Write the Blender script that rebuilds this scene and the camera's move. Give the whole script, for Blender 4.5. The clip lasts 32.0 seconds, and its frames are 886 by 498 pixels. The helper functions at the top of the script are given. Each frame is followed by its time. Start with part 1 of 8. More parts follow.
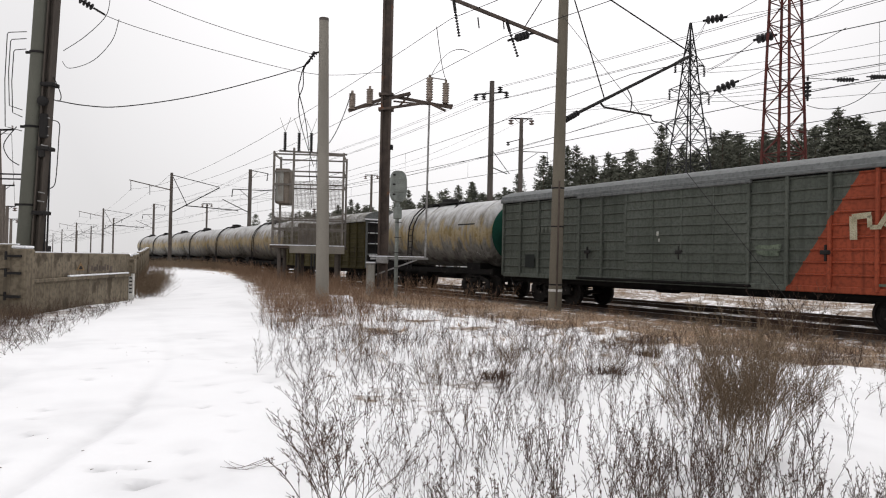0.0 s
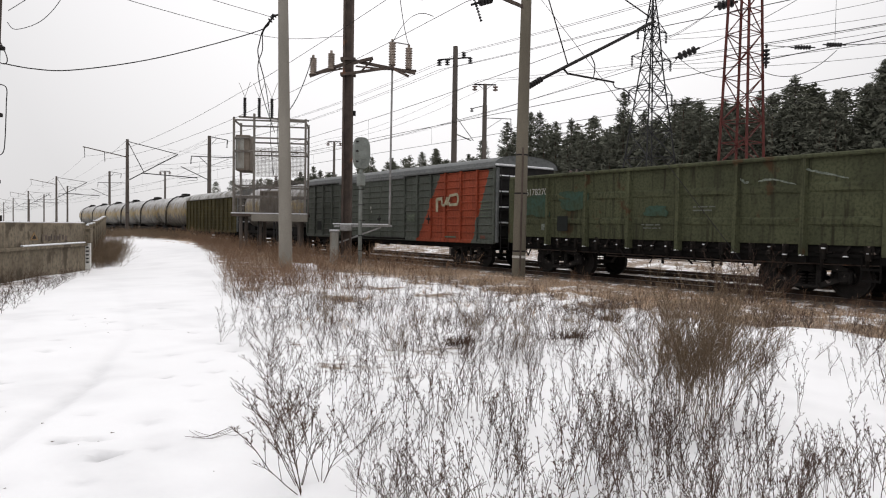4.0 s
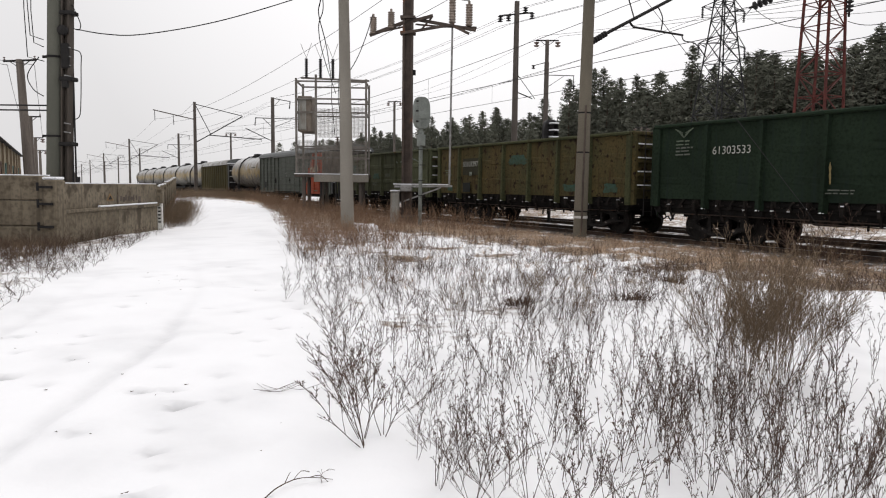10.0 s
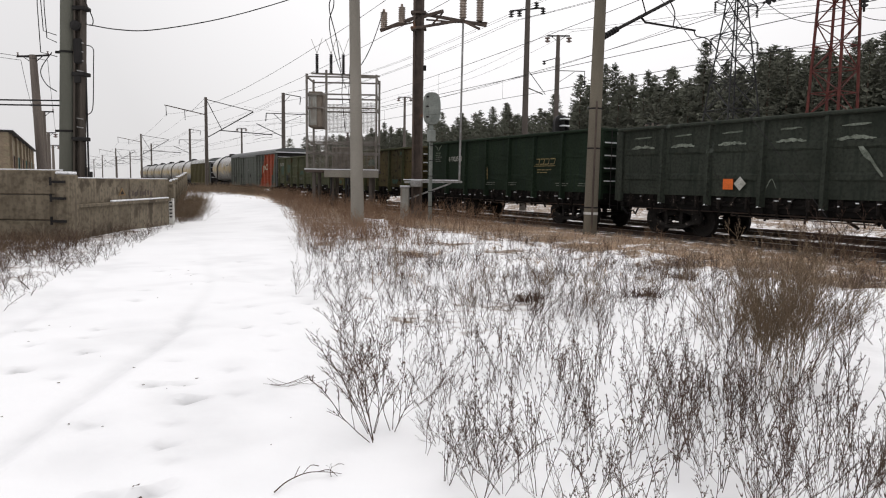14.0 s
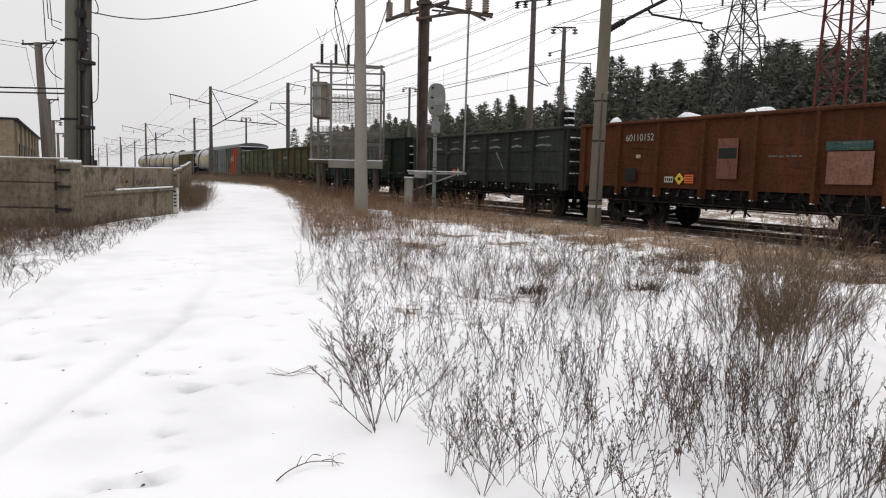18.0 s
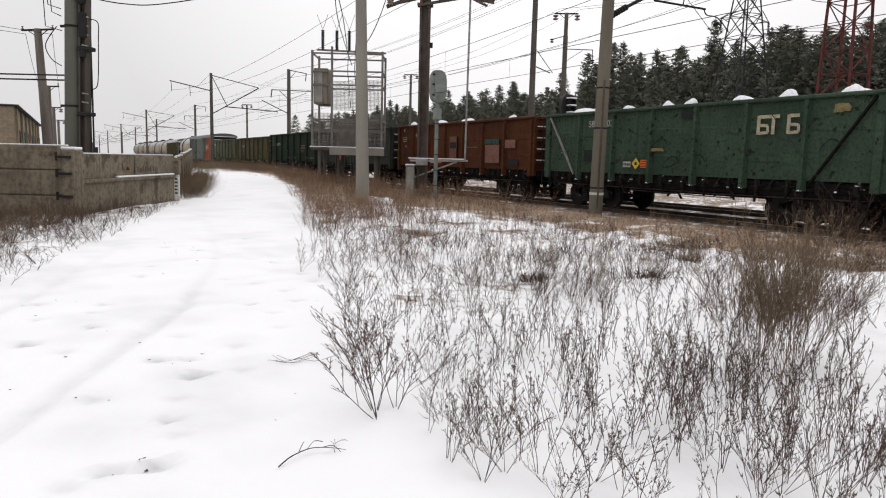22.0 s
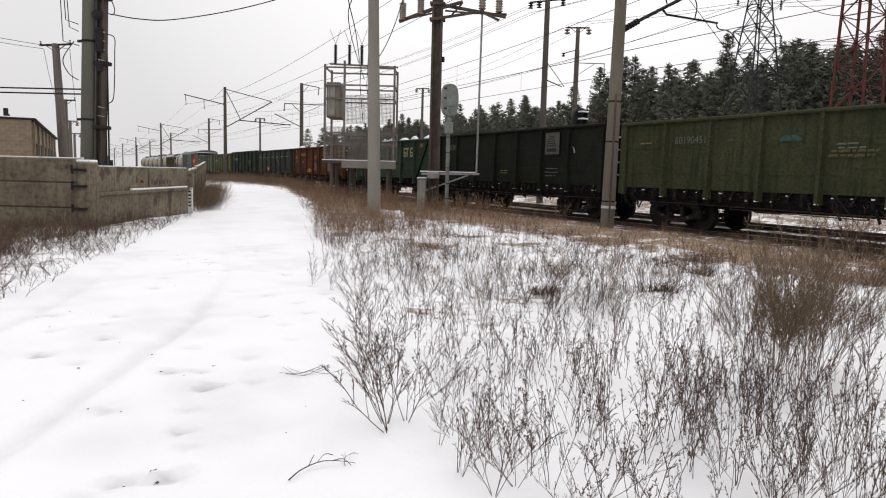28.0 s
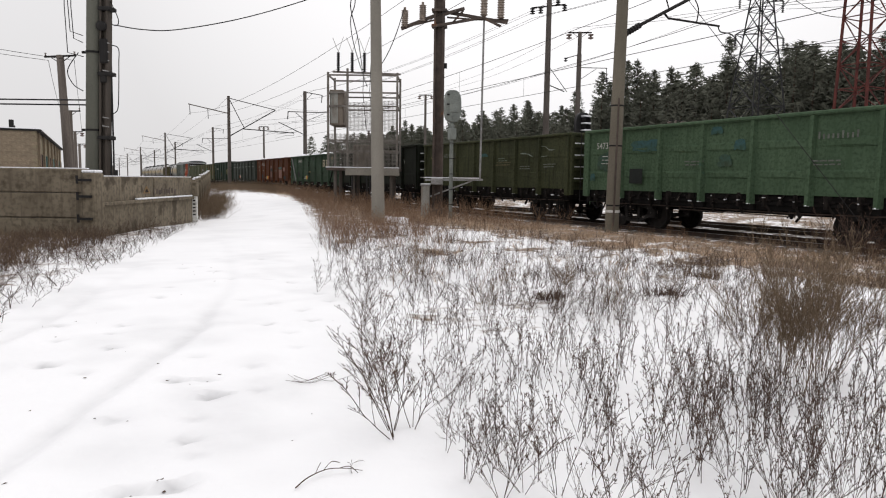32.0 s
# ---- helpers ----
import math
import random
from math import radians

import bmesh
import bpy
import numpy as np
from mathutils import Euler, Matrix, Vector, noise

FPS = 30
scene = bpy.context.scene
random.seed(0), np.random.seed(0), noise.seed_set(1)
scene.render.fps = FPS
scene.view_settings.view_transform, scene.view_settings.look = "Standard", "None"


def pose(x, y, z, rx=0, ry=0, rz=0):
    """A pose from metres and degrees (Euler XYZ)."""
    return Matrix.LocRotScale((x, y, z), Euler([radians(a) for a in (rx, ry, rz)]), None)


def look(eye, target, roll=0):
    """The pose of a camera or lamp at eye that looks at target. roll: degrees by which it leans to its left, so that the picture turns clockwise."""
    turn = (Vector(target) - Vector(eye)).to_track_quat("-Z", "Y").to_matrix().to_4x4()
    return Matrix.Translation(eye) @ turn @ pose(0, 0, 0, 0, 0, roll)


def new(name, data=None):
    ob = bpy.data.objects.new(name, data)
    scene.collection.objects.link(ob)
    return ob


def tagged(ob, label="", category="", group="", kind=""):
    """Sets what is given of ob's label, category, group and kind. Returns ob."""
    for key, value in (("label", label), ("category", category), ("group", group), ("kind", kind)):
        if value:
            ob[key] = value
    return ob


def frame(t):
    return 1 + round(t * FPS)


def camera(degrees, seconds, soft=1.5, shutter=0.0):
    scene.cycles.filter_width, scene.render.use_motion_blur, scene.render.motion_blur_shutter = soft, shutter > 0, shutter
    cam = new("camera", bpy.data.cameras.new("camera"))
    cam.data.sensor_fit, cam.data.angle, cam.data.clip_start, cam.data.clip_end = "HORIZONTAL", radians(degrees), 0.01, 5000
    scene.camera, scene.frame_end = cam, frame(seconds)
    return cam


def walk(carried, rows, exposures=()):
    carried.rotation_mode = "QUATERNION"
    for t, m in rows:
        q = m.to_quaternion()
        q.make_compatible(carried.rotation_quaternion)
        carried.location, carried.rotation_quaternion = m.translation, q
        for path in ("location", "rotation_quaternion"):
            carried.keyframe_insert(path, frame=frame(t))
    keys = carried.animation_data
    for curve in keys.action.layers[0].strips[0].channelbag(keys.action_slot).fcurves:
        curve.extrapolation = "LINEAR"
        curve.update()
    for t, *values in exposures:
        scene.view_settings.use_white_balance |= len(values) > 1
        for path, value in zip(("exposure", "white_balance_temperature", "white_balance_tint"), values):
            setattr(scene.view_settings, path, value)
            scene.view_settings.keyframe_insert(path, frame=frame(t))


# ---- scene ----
EYE = (0.0, 0.0, 1.55)
cam = camera(65.0, 32.0, soft=1.1)


def hold(t, yaw, pitch, roll):
    return t, pose(*EYE, 90 + pitch, roll, yaw)


walk(cam, [  # the hand-held camera: seconds, yaw, pitch, roll
    hold(0, 0.00, 0.90, -1.20), hold(0.5, -0.60, 1.01, -0.90), hold(1, -0.65, 1.00, -0.69), hold(1.5, -0.71, 0.65, -0.56),
    hold(2, -1.27, 0.17, -0.97), hold(2.5, -1.37, 0.13, -0.95), hold(4.5, -3.19, -2.07, -0.86), hold(5, -2.44, -1.37, -0.46),
    hold(5.5, 0.20, -2.62, -0.36), hold(6, 0.16, -1.85, -0.24), hold(6.5, 0.35, -2.89, -0.94), hold(7, 1.52, -3.15, -0.74),
    hold(7.5, 1.56, -3.27, -0.64), hold(8, 1.80, -3.53, -0.67), hold(8.5, 1.85, -4.26, -0.68), hold(9, 1.65, -4.52, -0.74),
    hold(9.5, 1.72, -4.76, -0.79), hold(10, 1.99, -5.09, -0.71), hold(10.5, 2.06, -5.26, -0.78), hold(11, 2.28, -5.95, -0.85),
    hold(11.5, 2.42, -6.13, -0.83), hold(12, 2.55, -6.12, -0.82), hold(12.5, 2.42, -5.81, -1.09), hold(13, 2.74, -5.59, -0.94),
    hold(13.5, 2.87, -5.40, -0.99), hold(14, 2.81, -5.45, -0.87), hold(14.5, 2.89, -5.48, -0.89), hold(16.5, 2.63, -6.36, -1.13),
    hold(17, 2.90, -6.21, -1.04), hold(17.5, 3.02, -6.17, -1.19), hold(18, 3.15, -6.15, -1.37), hold(18.5, 3.41, -6.12, -1.30),
    hold(19, 3.47, -6.43, -1.10), hold(19.5, 3.38, -6.70, -0.97), hold(20, 3.40, -7.04, -1.41), hold(20.5, 3.27, -6.85, -1.87),
    hold(21, 2.91, -7.17, -1.57), hold(21.5, 3.06, -7.11, -1.50), hold(22, 3.26, -7.19, -1.40), hold(22.5, 3.57, -6.88, -1.54),
    hold(23, 3.79, -6.72, -1.52), hold(23.5, 3.69, -6.48, -1.55), hold(24, 3.57, -6.36, -1.44), hold(24.5, 3.55, -6.20, -1.53),
    hold(25, 3.73, -6.25, -1.64), hold(25.5, 3.94, -6.07, -1.61), hold(27.5, 4.00, -6.28, -1.44), hold(28, 4.20, -6.14, -1.47),
    hold(28.5, 4.16, -5.88, -1.41), hold(29, 3.92, -5.79, -1.51), hold(29.5, 3.52, -5.76, -1.52), hold(30, 3.41, -5.44, -1.42),
    hold(30.5, 3.61, -5.40, -1.43), hold(31, 3.89, -5.37, -1.41), hold(31.5, 4.05, -5.43, -1.33), hold(32, 4.50, -5.65, -0.81),
], exposures=[(0.0, 0.0, 6550, 11), (32.0, 0.0, 6550, 11)])

# ---- sky and light ----
world = bpy.data.worlds.new("overcast_sky")
scene.world = world
world.use_nodes = True
wn, wl = world.node_tree.nodes, world.node_tree.links
wn.clear()
w_out = wn.new("ShaderNodeOutputWorld")
w_bg = wn.new("ShaderNodeBackground")
w_sky = wn.new("ShaderNodeTexSky")
w_sky.sky_type, w_sky.sun_disc = "NISHITA", False
w_sky.sun_elevation, w_sky.sun_rotation = radians(59), radians(40)
w_hsv = wn.new("ShaderNodeHueSaturation")
w_hsv.inputs["Saturation"].default_value = 0.12
w_hsv.inputs["Value"].default_value = 0.10
# an overcast sky is brighter towards the zenith
w_co = wn.new("ShaderNodeTexCoord")
w_sep = wn.new("ShaderNodeSeparateXYZ")
wl.new(w_co.outputs["Generated"], w_sep.inputs[0])
w_up = wn.new("ShaderNodeMapRange")
wl.new(w_sep.outputs["Z"], w_up.inputs["Value"])
w_cloud = wn.new("ShaderNodeMix")
w_cloud.data_type = "RGBA"
w_cloud.inputs["A"].default_value = (0.80, 0.795, 0.80, 1)
w_cloud.inputs["B"].default_value = (1.36, 1.36, 1.39, 1)
wl.new(w_up.outputs[0], w_cloud.inputs["Factor"])
w_dot = wn.new("ShaderNodeVectorMath")
w_dot.operation = "DOT_PRODUCT"
w_dot.inputs[1].default_value = (0.06, 0.94, 0.335)
wl.new(w_co.outputs["Generated"], w_dot.inputs[0])
w_veil = wn.new("ShaderNodeMapRange")
w_veil.inputs["From Min"].default_value, w_veil.inputs["From Max"].default_value = 0.84, 1.0
w_veil.inputs["To Min"].default_value, w_veil.inputs["To Max"].default_value = 0.92, 1.19
wl.new(w_dot.outputs["Value"], w_veil.inputs["Value"])
w_mix = wn.new("ShaderNodeMix")
w_mix.data_type = "RGBA"
w_mix.inputs["Factor"].default_value = 0.92
wl.new(w_cloud.outputs["Result"], w_mix.inputs["B"])
wl.new(w_sky.outputs[0], w_hsv.inputs["Color"])
wl.new(w_hsv.outputs[0], w_mix.inputs["A"])
wl.new(w_mix.outputs["Result"], w_bg.inputs["Color"])
wl.new(w_veil.outputs[0], w_bg.inputs["Strength"])
wl.new(w_bg.outputs[0], w_out.inputs[0])
sun = new("sun", bpy.data.lights.new("sun", "SUN"))
sun.data.energy, sun.data.angle, sun.data.color = 0.75, radians(40), (1.0, 0.97, 0.93)
sun.matrix_world = look((25, 40, 60), (0, 10, 0))

# ---- plan ----
# s runs along the railway away from the viewer, n across it away from the viewer
HEADING = 31.66
CA, SA = math.cos(radians(HEADING)), math.sin(radians(HEADING))
AXIS, AXIS_2, RAIL = 18.25, 22.4, 0.0
RIDE = 0.13  # how far the wagon bodies sit above their drawn height over the rail
TURN = 90 + HEADING  # yaw of a thing whose local x runs along the railway


def at(s, n, z=0.0):
    return Vector((-SA * s + CA * n, CA * s + SA * n, z))


def sn(x, y):
    return -SA * x + CA * y, CA * x + SA * y


# ---- mesh tools ----
class Shape:
    """Collects faces of one mesh."""

    def __init__(self):
        self.v, self.f, self.m = [], [], []

    def add(self, verts, faces, slot=0):
        k = len(self.v)
        self.v += [tuple(p) for p in verts]
        self.f += [tuple(i + k for i in q) for q in faces]
        self.m += [slot] * len(faces)
        return self

    def box(self, x0, x1, y0, y1, z0, z1, slot=0, bevel=0.0, m=None):
        b = min(bevel, (x1 - x0) / 3, (y1 - y0) / 3, (z1 - z0) / 3)
        if b <= 0:
            p = [(x, y, z) for z in (z0, z1) for y in (y0, y1) for x in (x0, x1)]
            q = [(0, 2, 3, 1), (4, 5, 7, 6), (0, 1, 5, 4), (2, 6, 7, 3), (0, 4, 6, 2), (1, 3, 7, 5)]
        else:
            bm = bmesh.new()
            bmesh.ops.create_cube(bm, size=1.0)
            for v in bm.verts:
                v.co = Vector(((x0 + x1) / 2 + v.co.x * (x1 - x0), (y0 + y1) / 2 + v.co.y * (y1 - y0), (z0 + z1) / 2 + v.co.z * (z1 - z0)))
            bmesh.ops.bevel(bm, geom=bm.edges[:], offset=b, segments=1, affect="EDGES")
            bm.verts.index_update()
            p = [v.co[:] for v in bm.verts]
            q = [[v.index for v in f.verts] for f in bm.faces]
            bm.free()
        if m is not None:
            p = [m @ Vector(a) for a in p]
        return self.add(p, q, slot)

    def tube(self, path, radii, n=8, slot=0, caps=True, twist=0.0):
        path = [Vector(p) for p in path]
        if isinstance(radii, (int, float)):
            radii = [radii] * len(path)
        verts, faces = [], []
        d0 = (path[-1] - path[0]).normalized()
        ref = Vector((0, 0, 1)) if abs(d0.z) < 0.9 else Vector((1, 0, 0))
        for i, p in enumerate(path):
            d = path[min(i + 1, len(path) - 1)] - path[max(i - 1, 0)]
            d = d.normalized() if d.length > 1e-9 else d0
            a = d.cross(ref)
            a = a.normalized() if a.length > 1e-6 else d.orthogonal().normalized()
            b = d.cross(a)
            for k in range(n):
                w = 2 * math.pi * k / n + twist
                verts.append(p + (a * math.cos(w) + b * math.sin(w)) * radii[i])
        for i in range(len(path) - 1):
            for k in range(n):
                faces.append((i * n + k, i * n + (k + 1) % n, (i + 1) * n + (k + 1) % n, (i + 1) * n + k))
        if caps:
            faces.append(tuple(range(n - 1, -1, -1)))
            faces.append(tuple(range((len(path) - 1) * n, len(path) * n)))
        return self.add(verts, faces, slot)

    def bar(self, p, q, w, h=None, slot=0, up=(0, 0, 1)):
        """A straight bar of rectangular section from p to q."""
        p, q, h = Vector(p), Vector(q), w if h is None else h
        d = (q - p).normalized()
        a = d.cross(Vector(up))
        a = a.normalized() if a.length > 1e-4 else d.orthogonal().normalized()
        b = a.cross(d)
        pts = [c + a * (i * w / 2) + b * (j * h / 2) for c in (p, q) for i, j in ((-1, -1), (1, -1), (1, 1), (-1, 1))]
        return self.add(pts, [(3, 2, 1, 0), (4, 5, 6, 7), (0, 1, 5, 4), (1, 2, 6, 5), (2, 3, 7, 6), (3, 0, 4, 7)], slot)

    def lathe(self, profile, n=24, m=None, slot=0):
        """Profile of (radius, height) turned round z."""
        verts = [Vector((r * math.cos(2 * math.pi * k / n), r * math.sin(2 * math.pi * k / n), z)) for r, z in profile for k in range(n)]
        if m is not None:
            verts = [m @ v for v in verts]
        faces = [(i * n + k, i * n + (k + 1) % n, (i + 1) * n + (k + 1) % n, (i + 1) * n + k) for i in range(len(profile) - 1) for k in range(n)]
        faces += [tuple(range(n - 1, -1, -1)), tuple(range((len(profile) - 1) * n, len(profile) * n))]
        return self.add(verts, faces, slot)

    def mesh(self, name, mats, smooth=False):
        me = bpy.data.meshes.new(name)
        me.from_pydata(self.v, [], self.f)
        for m in mats if isinstance(mats, (list, tuple)) else [mats]:
            me.materials.append(m)
        me.polygons.foreach_set("material_index", self.m)
        if smooth:
            me.polygons.foreach_set("use_smooth", [True] * len(self.f))
            me.set_sharp_from_angle(angle=radians(38))
        me.update()
        return me


def bent(pts, n=6):
    """A smooth curve through the points."""
    pts = [Vector(p) for p in pts]
    out = []
    for i in range(len(pts) - 1):
        a, p, q, d = pts[max(i - 1, 0)], pts[i], pts[i + 1], pts[min(i + 2, len(pts) - 1)]
        for k in range(n):
            t = k / n
            out.append(0.5 * (2 * p + (q - a) * t + (2 * a - 5 * p + 4 * q - d) * t * t + (3 * p - a - 3 * q + d) * t ** 3))
    return out + [pts[-1]]


def part(name, shape, mats, parent=None, label="", smooth=False, m=None):
    """One mesh object, under a thing or part if parent is given. shape: a Shape or a finished mesh."""
    data = shape if isinstance(shape, bpy.types.Mesh) else shape.mesh(name, mats, smooth)
    ob = new(name, data)
    if parent is not None:
        ob.parent = parent
    if m is not None:
        ob.matrix_basis = m
    return tagged(ob, label)


def thing(name, label, category, m=None, group="", kind=""):
    ob = tagged(new(name), label, category, group, kind)
    if m is not None:
        ob.matrix_basis = m
    return ob


def bulk(name, verts, faces, mats, slots=None):
    """A large mesh from arrays of points and of triangles or quads."""
    me = bpy.data.meshes.new(name)
    verts, faces = np.asarray(verts, np.float32), np.asarray(faces, np.int32)
    k = faces.shape[1]
    me.vertices.add(len(verts))
    me.vertices.foreach_set("co", verts.ravel())
    me.loops.add(faces.size)
    me.loops.foreach_set("vertex_index", faces.ravel())
    me.polygons.add(len(faces))
    me.polygons.foreach_set("loop_start", np.arange(0, faces.size, k, dtype=np.int32))
    for m in mats if isinstance(mats, (list, tuple)) else [mats]:
        me.materials.append(m)
    if slots is not None:
        me.polygons.foreach_set("material_index", np.asarray(slots, np.int32))
    me.update(calc_edges=True)
    me.validate()
    return me


def scatter(variants, places):
    """Repeats triangle variants [(verts, faces)] at places (x, y, z, yaw, size, height, variant, lean x, lean y)."""
    vs, fs, k = [], [], 0
    for x, y, z, yaw, size, tall, i, lx, ly in places:
        v, f = variants[int(i)]
        c, s = math.cos(yaw), math.sin(yaw)
        w = np.empty_like(v)
        w[:, 2] = v[:, 2] * tall
        w[:, 0] = (v[:, 0] * c - v[:, 1] * s) * size + x + lx * w[:, 2]
        w[:, 1] = (v[:, 0] * s + v[:, 1] * c) * size + y + ly * w[:, 2]
        w[:, 2] += z
        vs.append(w)
        fs.append(f + k)
        k += len(v)
    return np.concatenate(vs), np.concatenate(fs)


# ---- materials ----
def material(name, base, dark=None, scale=4.0, fine=40.0, rough=0.7, metal=0.0, bump=0.15, spots=None, spot_at=0.62, spot_scale=2.0, stretch=(1, 1, 1), vary=0.0, spec=0.2, streaks=None, island=0.0):
    """A worn surface: two scales of noise between base and dark, blotches of spots, fine relief."""
    mat = bpy.data.materials.new(name)
    mat.use_nodes = True
    nt = mat.node_tree
    nd, ln = nt.nodes, nt.links
    b = nd["Principled BSDF"]
    b.inputs["Roughness"].default_value, b.inputs["Metallic"].default_value = rough, metal
    b.inputs["Specular IOR Level"].default_value = spec
    co = nd.new("ShaderNodeTexCoord")
    mp = nd.new("ShaderNodeMapping")
    mp.inputs["Scale"].default_value = stretch
    ln.new(co.outputs["Object"], mp.inputs["Vector"])

    def noise_node(sc, detail=4.0):
        n = nd.new("ShaderNodeTexNoise")
        n.inputs["Scale"].default_value, n.inputs["Detail"].default_value = sc, detail
        ln.new(mp.outputs[0], n.inputs["Vector"])
        return n

    def ramp(src, lo, hi):
        r = nd.new("ShaderNodeMapRange")
        r.inputs["From Min"].default_value, r.inputs["From Max"].default_value = lo, hi
        ln.new(src, r.inputs["Value"])
        return r.outputs[0]

    def mix(fac, a, c):
        x = nd.new("ShaderNodeMix")
        x.data_type = "RGBA"
        ln.new(fac, x.inputs["Factor"])
        for key, val in (("A", a), ("B", c)):
            if isinstance(val, tuple):
                x.inputs[key].default_value = (*val, 1)
            else:
                ln.new(val, x.inputs[key])
        return x.outputs["Result"]

    dark = dark or tuple(c * 0.65 for c in base)
    big, small = noise_node(scale), noise_node(fine, 6.0)
    col = mix(ramp(big.outputs[0], 0.35, 0.7), base, dark)
    col = mix(ramp(small.outputs[0], 0.45, 0.8), col, tuple(c * 0.55 for c in dark))
    if spots:
        sp = noise_node(spot_scale, 8.0)
        col = mix(ramp(sp.outputs[0], spot_at, spot_at + 0.06), col, spots)
    if streaks:
        m2 = nd.new("ShaderNodeMapping")
        m2.inputs["Scale"].default_value = (9, 9, 0.7)
        ln.new(co.outputs["Object"], m2.inputs["Vector"])
        st = nd.new("ShaderNodeTexNoise")
        st.inputs["Scale"].default_value, st.inputs["Detail"].default_value = 1.0, 5.0
        ln.new(m2.outputs[0], st.inputs["Vector"])
        col = mix(ramp(st.outputs[0], 0.52, 0.72), col, streaks)
    if vary:
        info = nd.new("ShaderNodeObjectInfo")
        hv = nd.new("ShaderNodeHueSaturation")
        r = nd.new("ShaderNodeMapRange")
        r.inputs["To Min"].default_value, r.inputs["To Max"].default_value = 1 - vary, 1 + vary
        ln.new(info.outputs["Random"], r.inputs["Value"])
        ln.new(r.outputs[0], hv.inputs["Value"])
        ln.new(col, hv.inputs["Color"])
        col = hv.outputs[0]
    if island:
        geo = nd.new("ShaderNodeNewGeometry")
        hi = nd.new("ShaderNodeHueSaturation")
        r = nd.new("ShaderNodeMapRange")
        r.inputs["To Min"].default_value, r.inputs["To Max"].default_value = 1 - island, 1 + island
        ln.new(geo.outputs["Random Per Island"], r.inputs["Value"])
        ln.new(r.outputs[0], hi.inputs["Value"])
        ln.new(col, hi.inputs["Color"])
        col = hi.outputs[0]
    ln.new(col, b.inputs["Base Color"])
    if bump:
        bp = nd.new("ShaderNodeBump")
        bp.inputs["Strength"].default_value, bp.inputs["Distance"].default_value = bump, 0.02
        ln.new(small.outputs[0], bp.inputs["Height"])
        ln.new(bp.outputs[0], b.inputs["Normal"])
    return mat


def ground_material():
    """Snow with dry litter showing through, most of it along the railway and below the weeds."""
    mat = bpy.data.materials.new("snow_ground")
    mat.use_nodes = True
    nd, ln = mat.node_tree.nodes, mat.node_tree.links
    b = nd["Principled BSDF"]
    b.inputs["Roughness"].default_value = 0.75
    b.inputs["Specular IOR Level"].default_value = 0.25
    geo = nd.new("ShaderNodeTexCoord")
    tint = nd.new("ShaderNodeAttribute")
    tint.attribute_name = "litter"
    n1, n2, n3 = (nd.new("ShaderNodeTexNoise") for _ in range(3))
    for n, sc, de in ((n1, 0.9, 8), (n2, 6.0, 8), (n3, 30.0, 6)):
        n.inputs["Scale"].default_value, n.inputs["Detail"].default_value = sc, de
        ln.new(geo.outputs["Object"], n.inputs["Vector"])

    def math_node(op, a, c):
        m = nd.new("ShaderNodeMath")
        m.operation = op
        for i, v in enumerate((a, c)):
            if isinstance(v, float):
                m.inputs[i].default_value = v
            else:
                ln.new(v, m.inputs[i])
        return m.outputs[0]

    k = math_node("ADD", math_node("MULTIPLY", n1.outputs[0], 0.55), math_node("MULTIPLY", n2.outputs[0], 0.45))
    k = math_node("ADD", k, tint.outputs["Fac"])
    r = nd.new("ShaderNodeMapRange")
    r.inputs["From Min"].default_value, r.inputs["From Max"].default_value = 0.95, 1.07
    ln.new(k, r.inputs["Value"])
    soil = nd.new("ShaderNodeMix")
    soil.data_type = "RGBA"
    ln.new(n3.outputs[0], soil.inputs["Factor"])
    soil.inputs["A"].default_value = (0.10, 0.07, 0.05, 1)
    soil.inputs["B"].default_value = (0.30, 0.225, 0.16, 1)
    snow = nd.new("ShaderNodeMix")
    snow.data_type = "RGBA"
    ln.new(n1.outputs[0], snow.inputs["Factor"])
    snow.inputs["A"].default_value = (0.85, 0.85, 0.86, 1)
    snow.inputs["B"].default_value = (0.755, 0.755, 0.765, 1)
    # grey of trodden snow, together with shade painted into ruts and footprints
    trod_shade = nd.new("ShaderNodeAttribute")
    trod_shade.attribute_name = "packed"
    worn = nd.new("ShaderNodeMix")
    worn.data_type = "RGBA"
    ln.new(math_node("MULTIPLY", trod_shade.outputs["Fac"], math_node("ADD", n2.outputs[0], 0.35)), worn.inputs["Factor"])
    ln.new(snow.outputs["Result"], worn.inputs["A"])
    worn.inputs["B"].default_value = (0.34, 0.34, 0.35, 1)
    mx = nd.new("ShaderNodeMix")
    mx.data_type = "RGBA"
    ln.new(r.outputs[0], mx.inputs["Factor"])
    ln.new(worn.outputs["Result"], mx.inputs["A"])
    ln.new(soil.outputs["Result"], mx.inputs["B"])
    ln.new(mx.outputs["Result"], b.inputs["Base Color"])
    bp = nd.new("ShaderNodeBump")
    bp.inputs["Strength"].default_value, bp.inputs["Distance"].default_value = 0.35, 0.03
    ln.new(n2.outputs[0], bp.inputs["Height"])
    ln.new(bp.outputs[0], b.inputs["Normal"])
    return mat


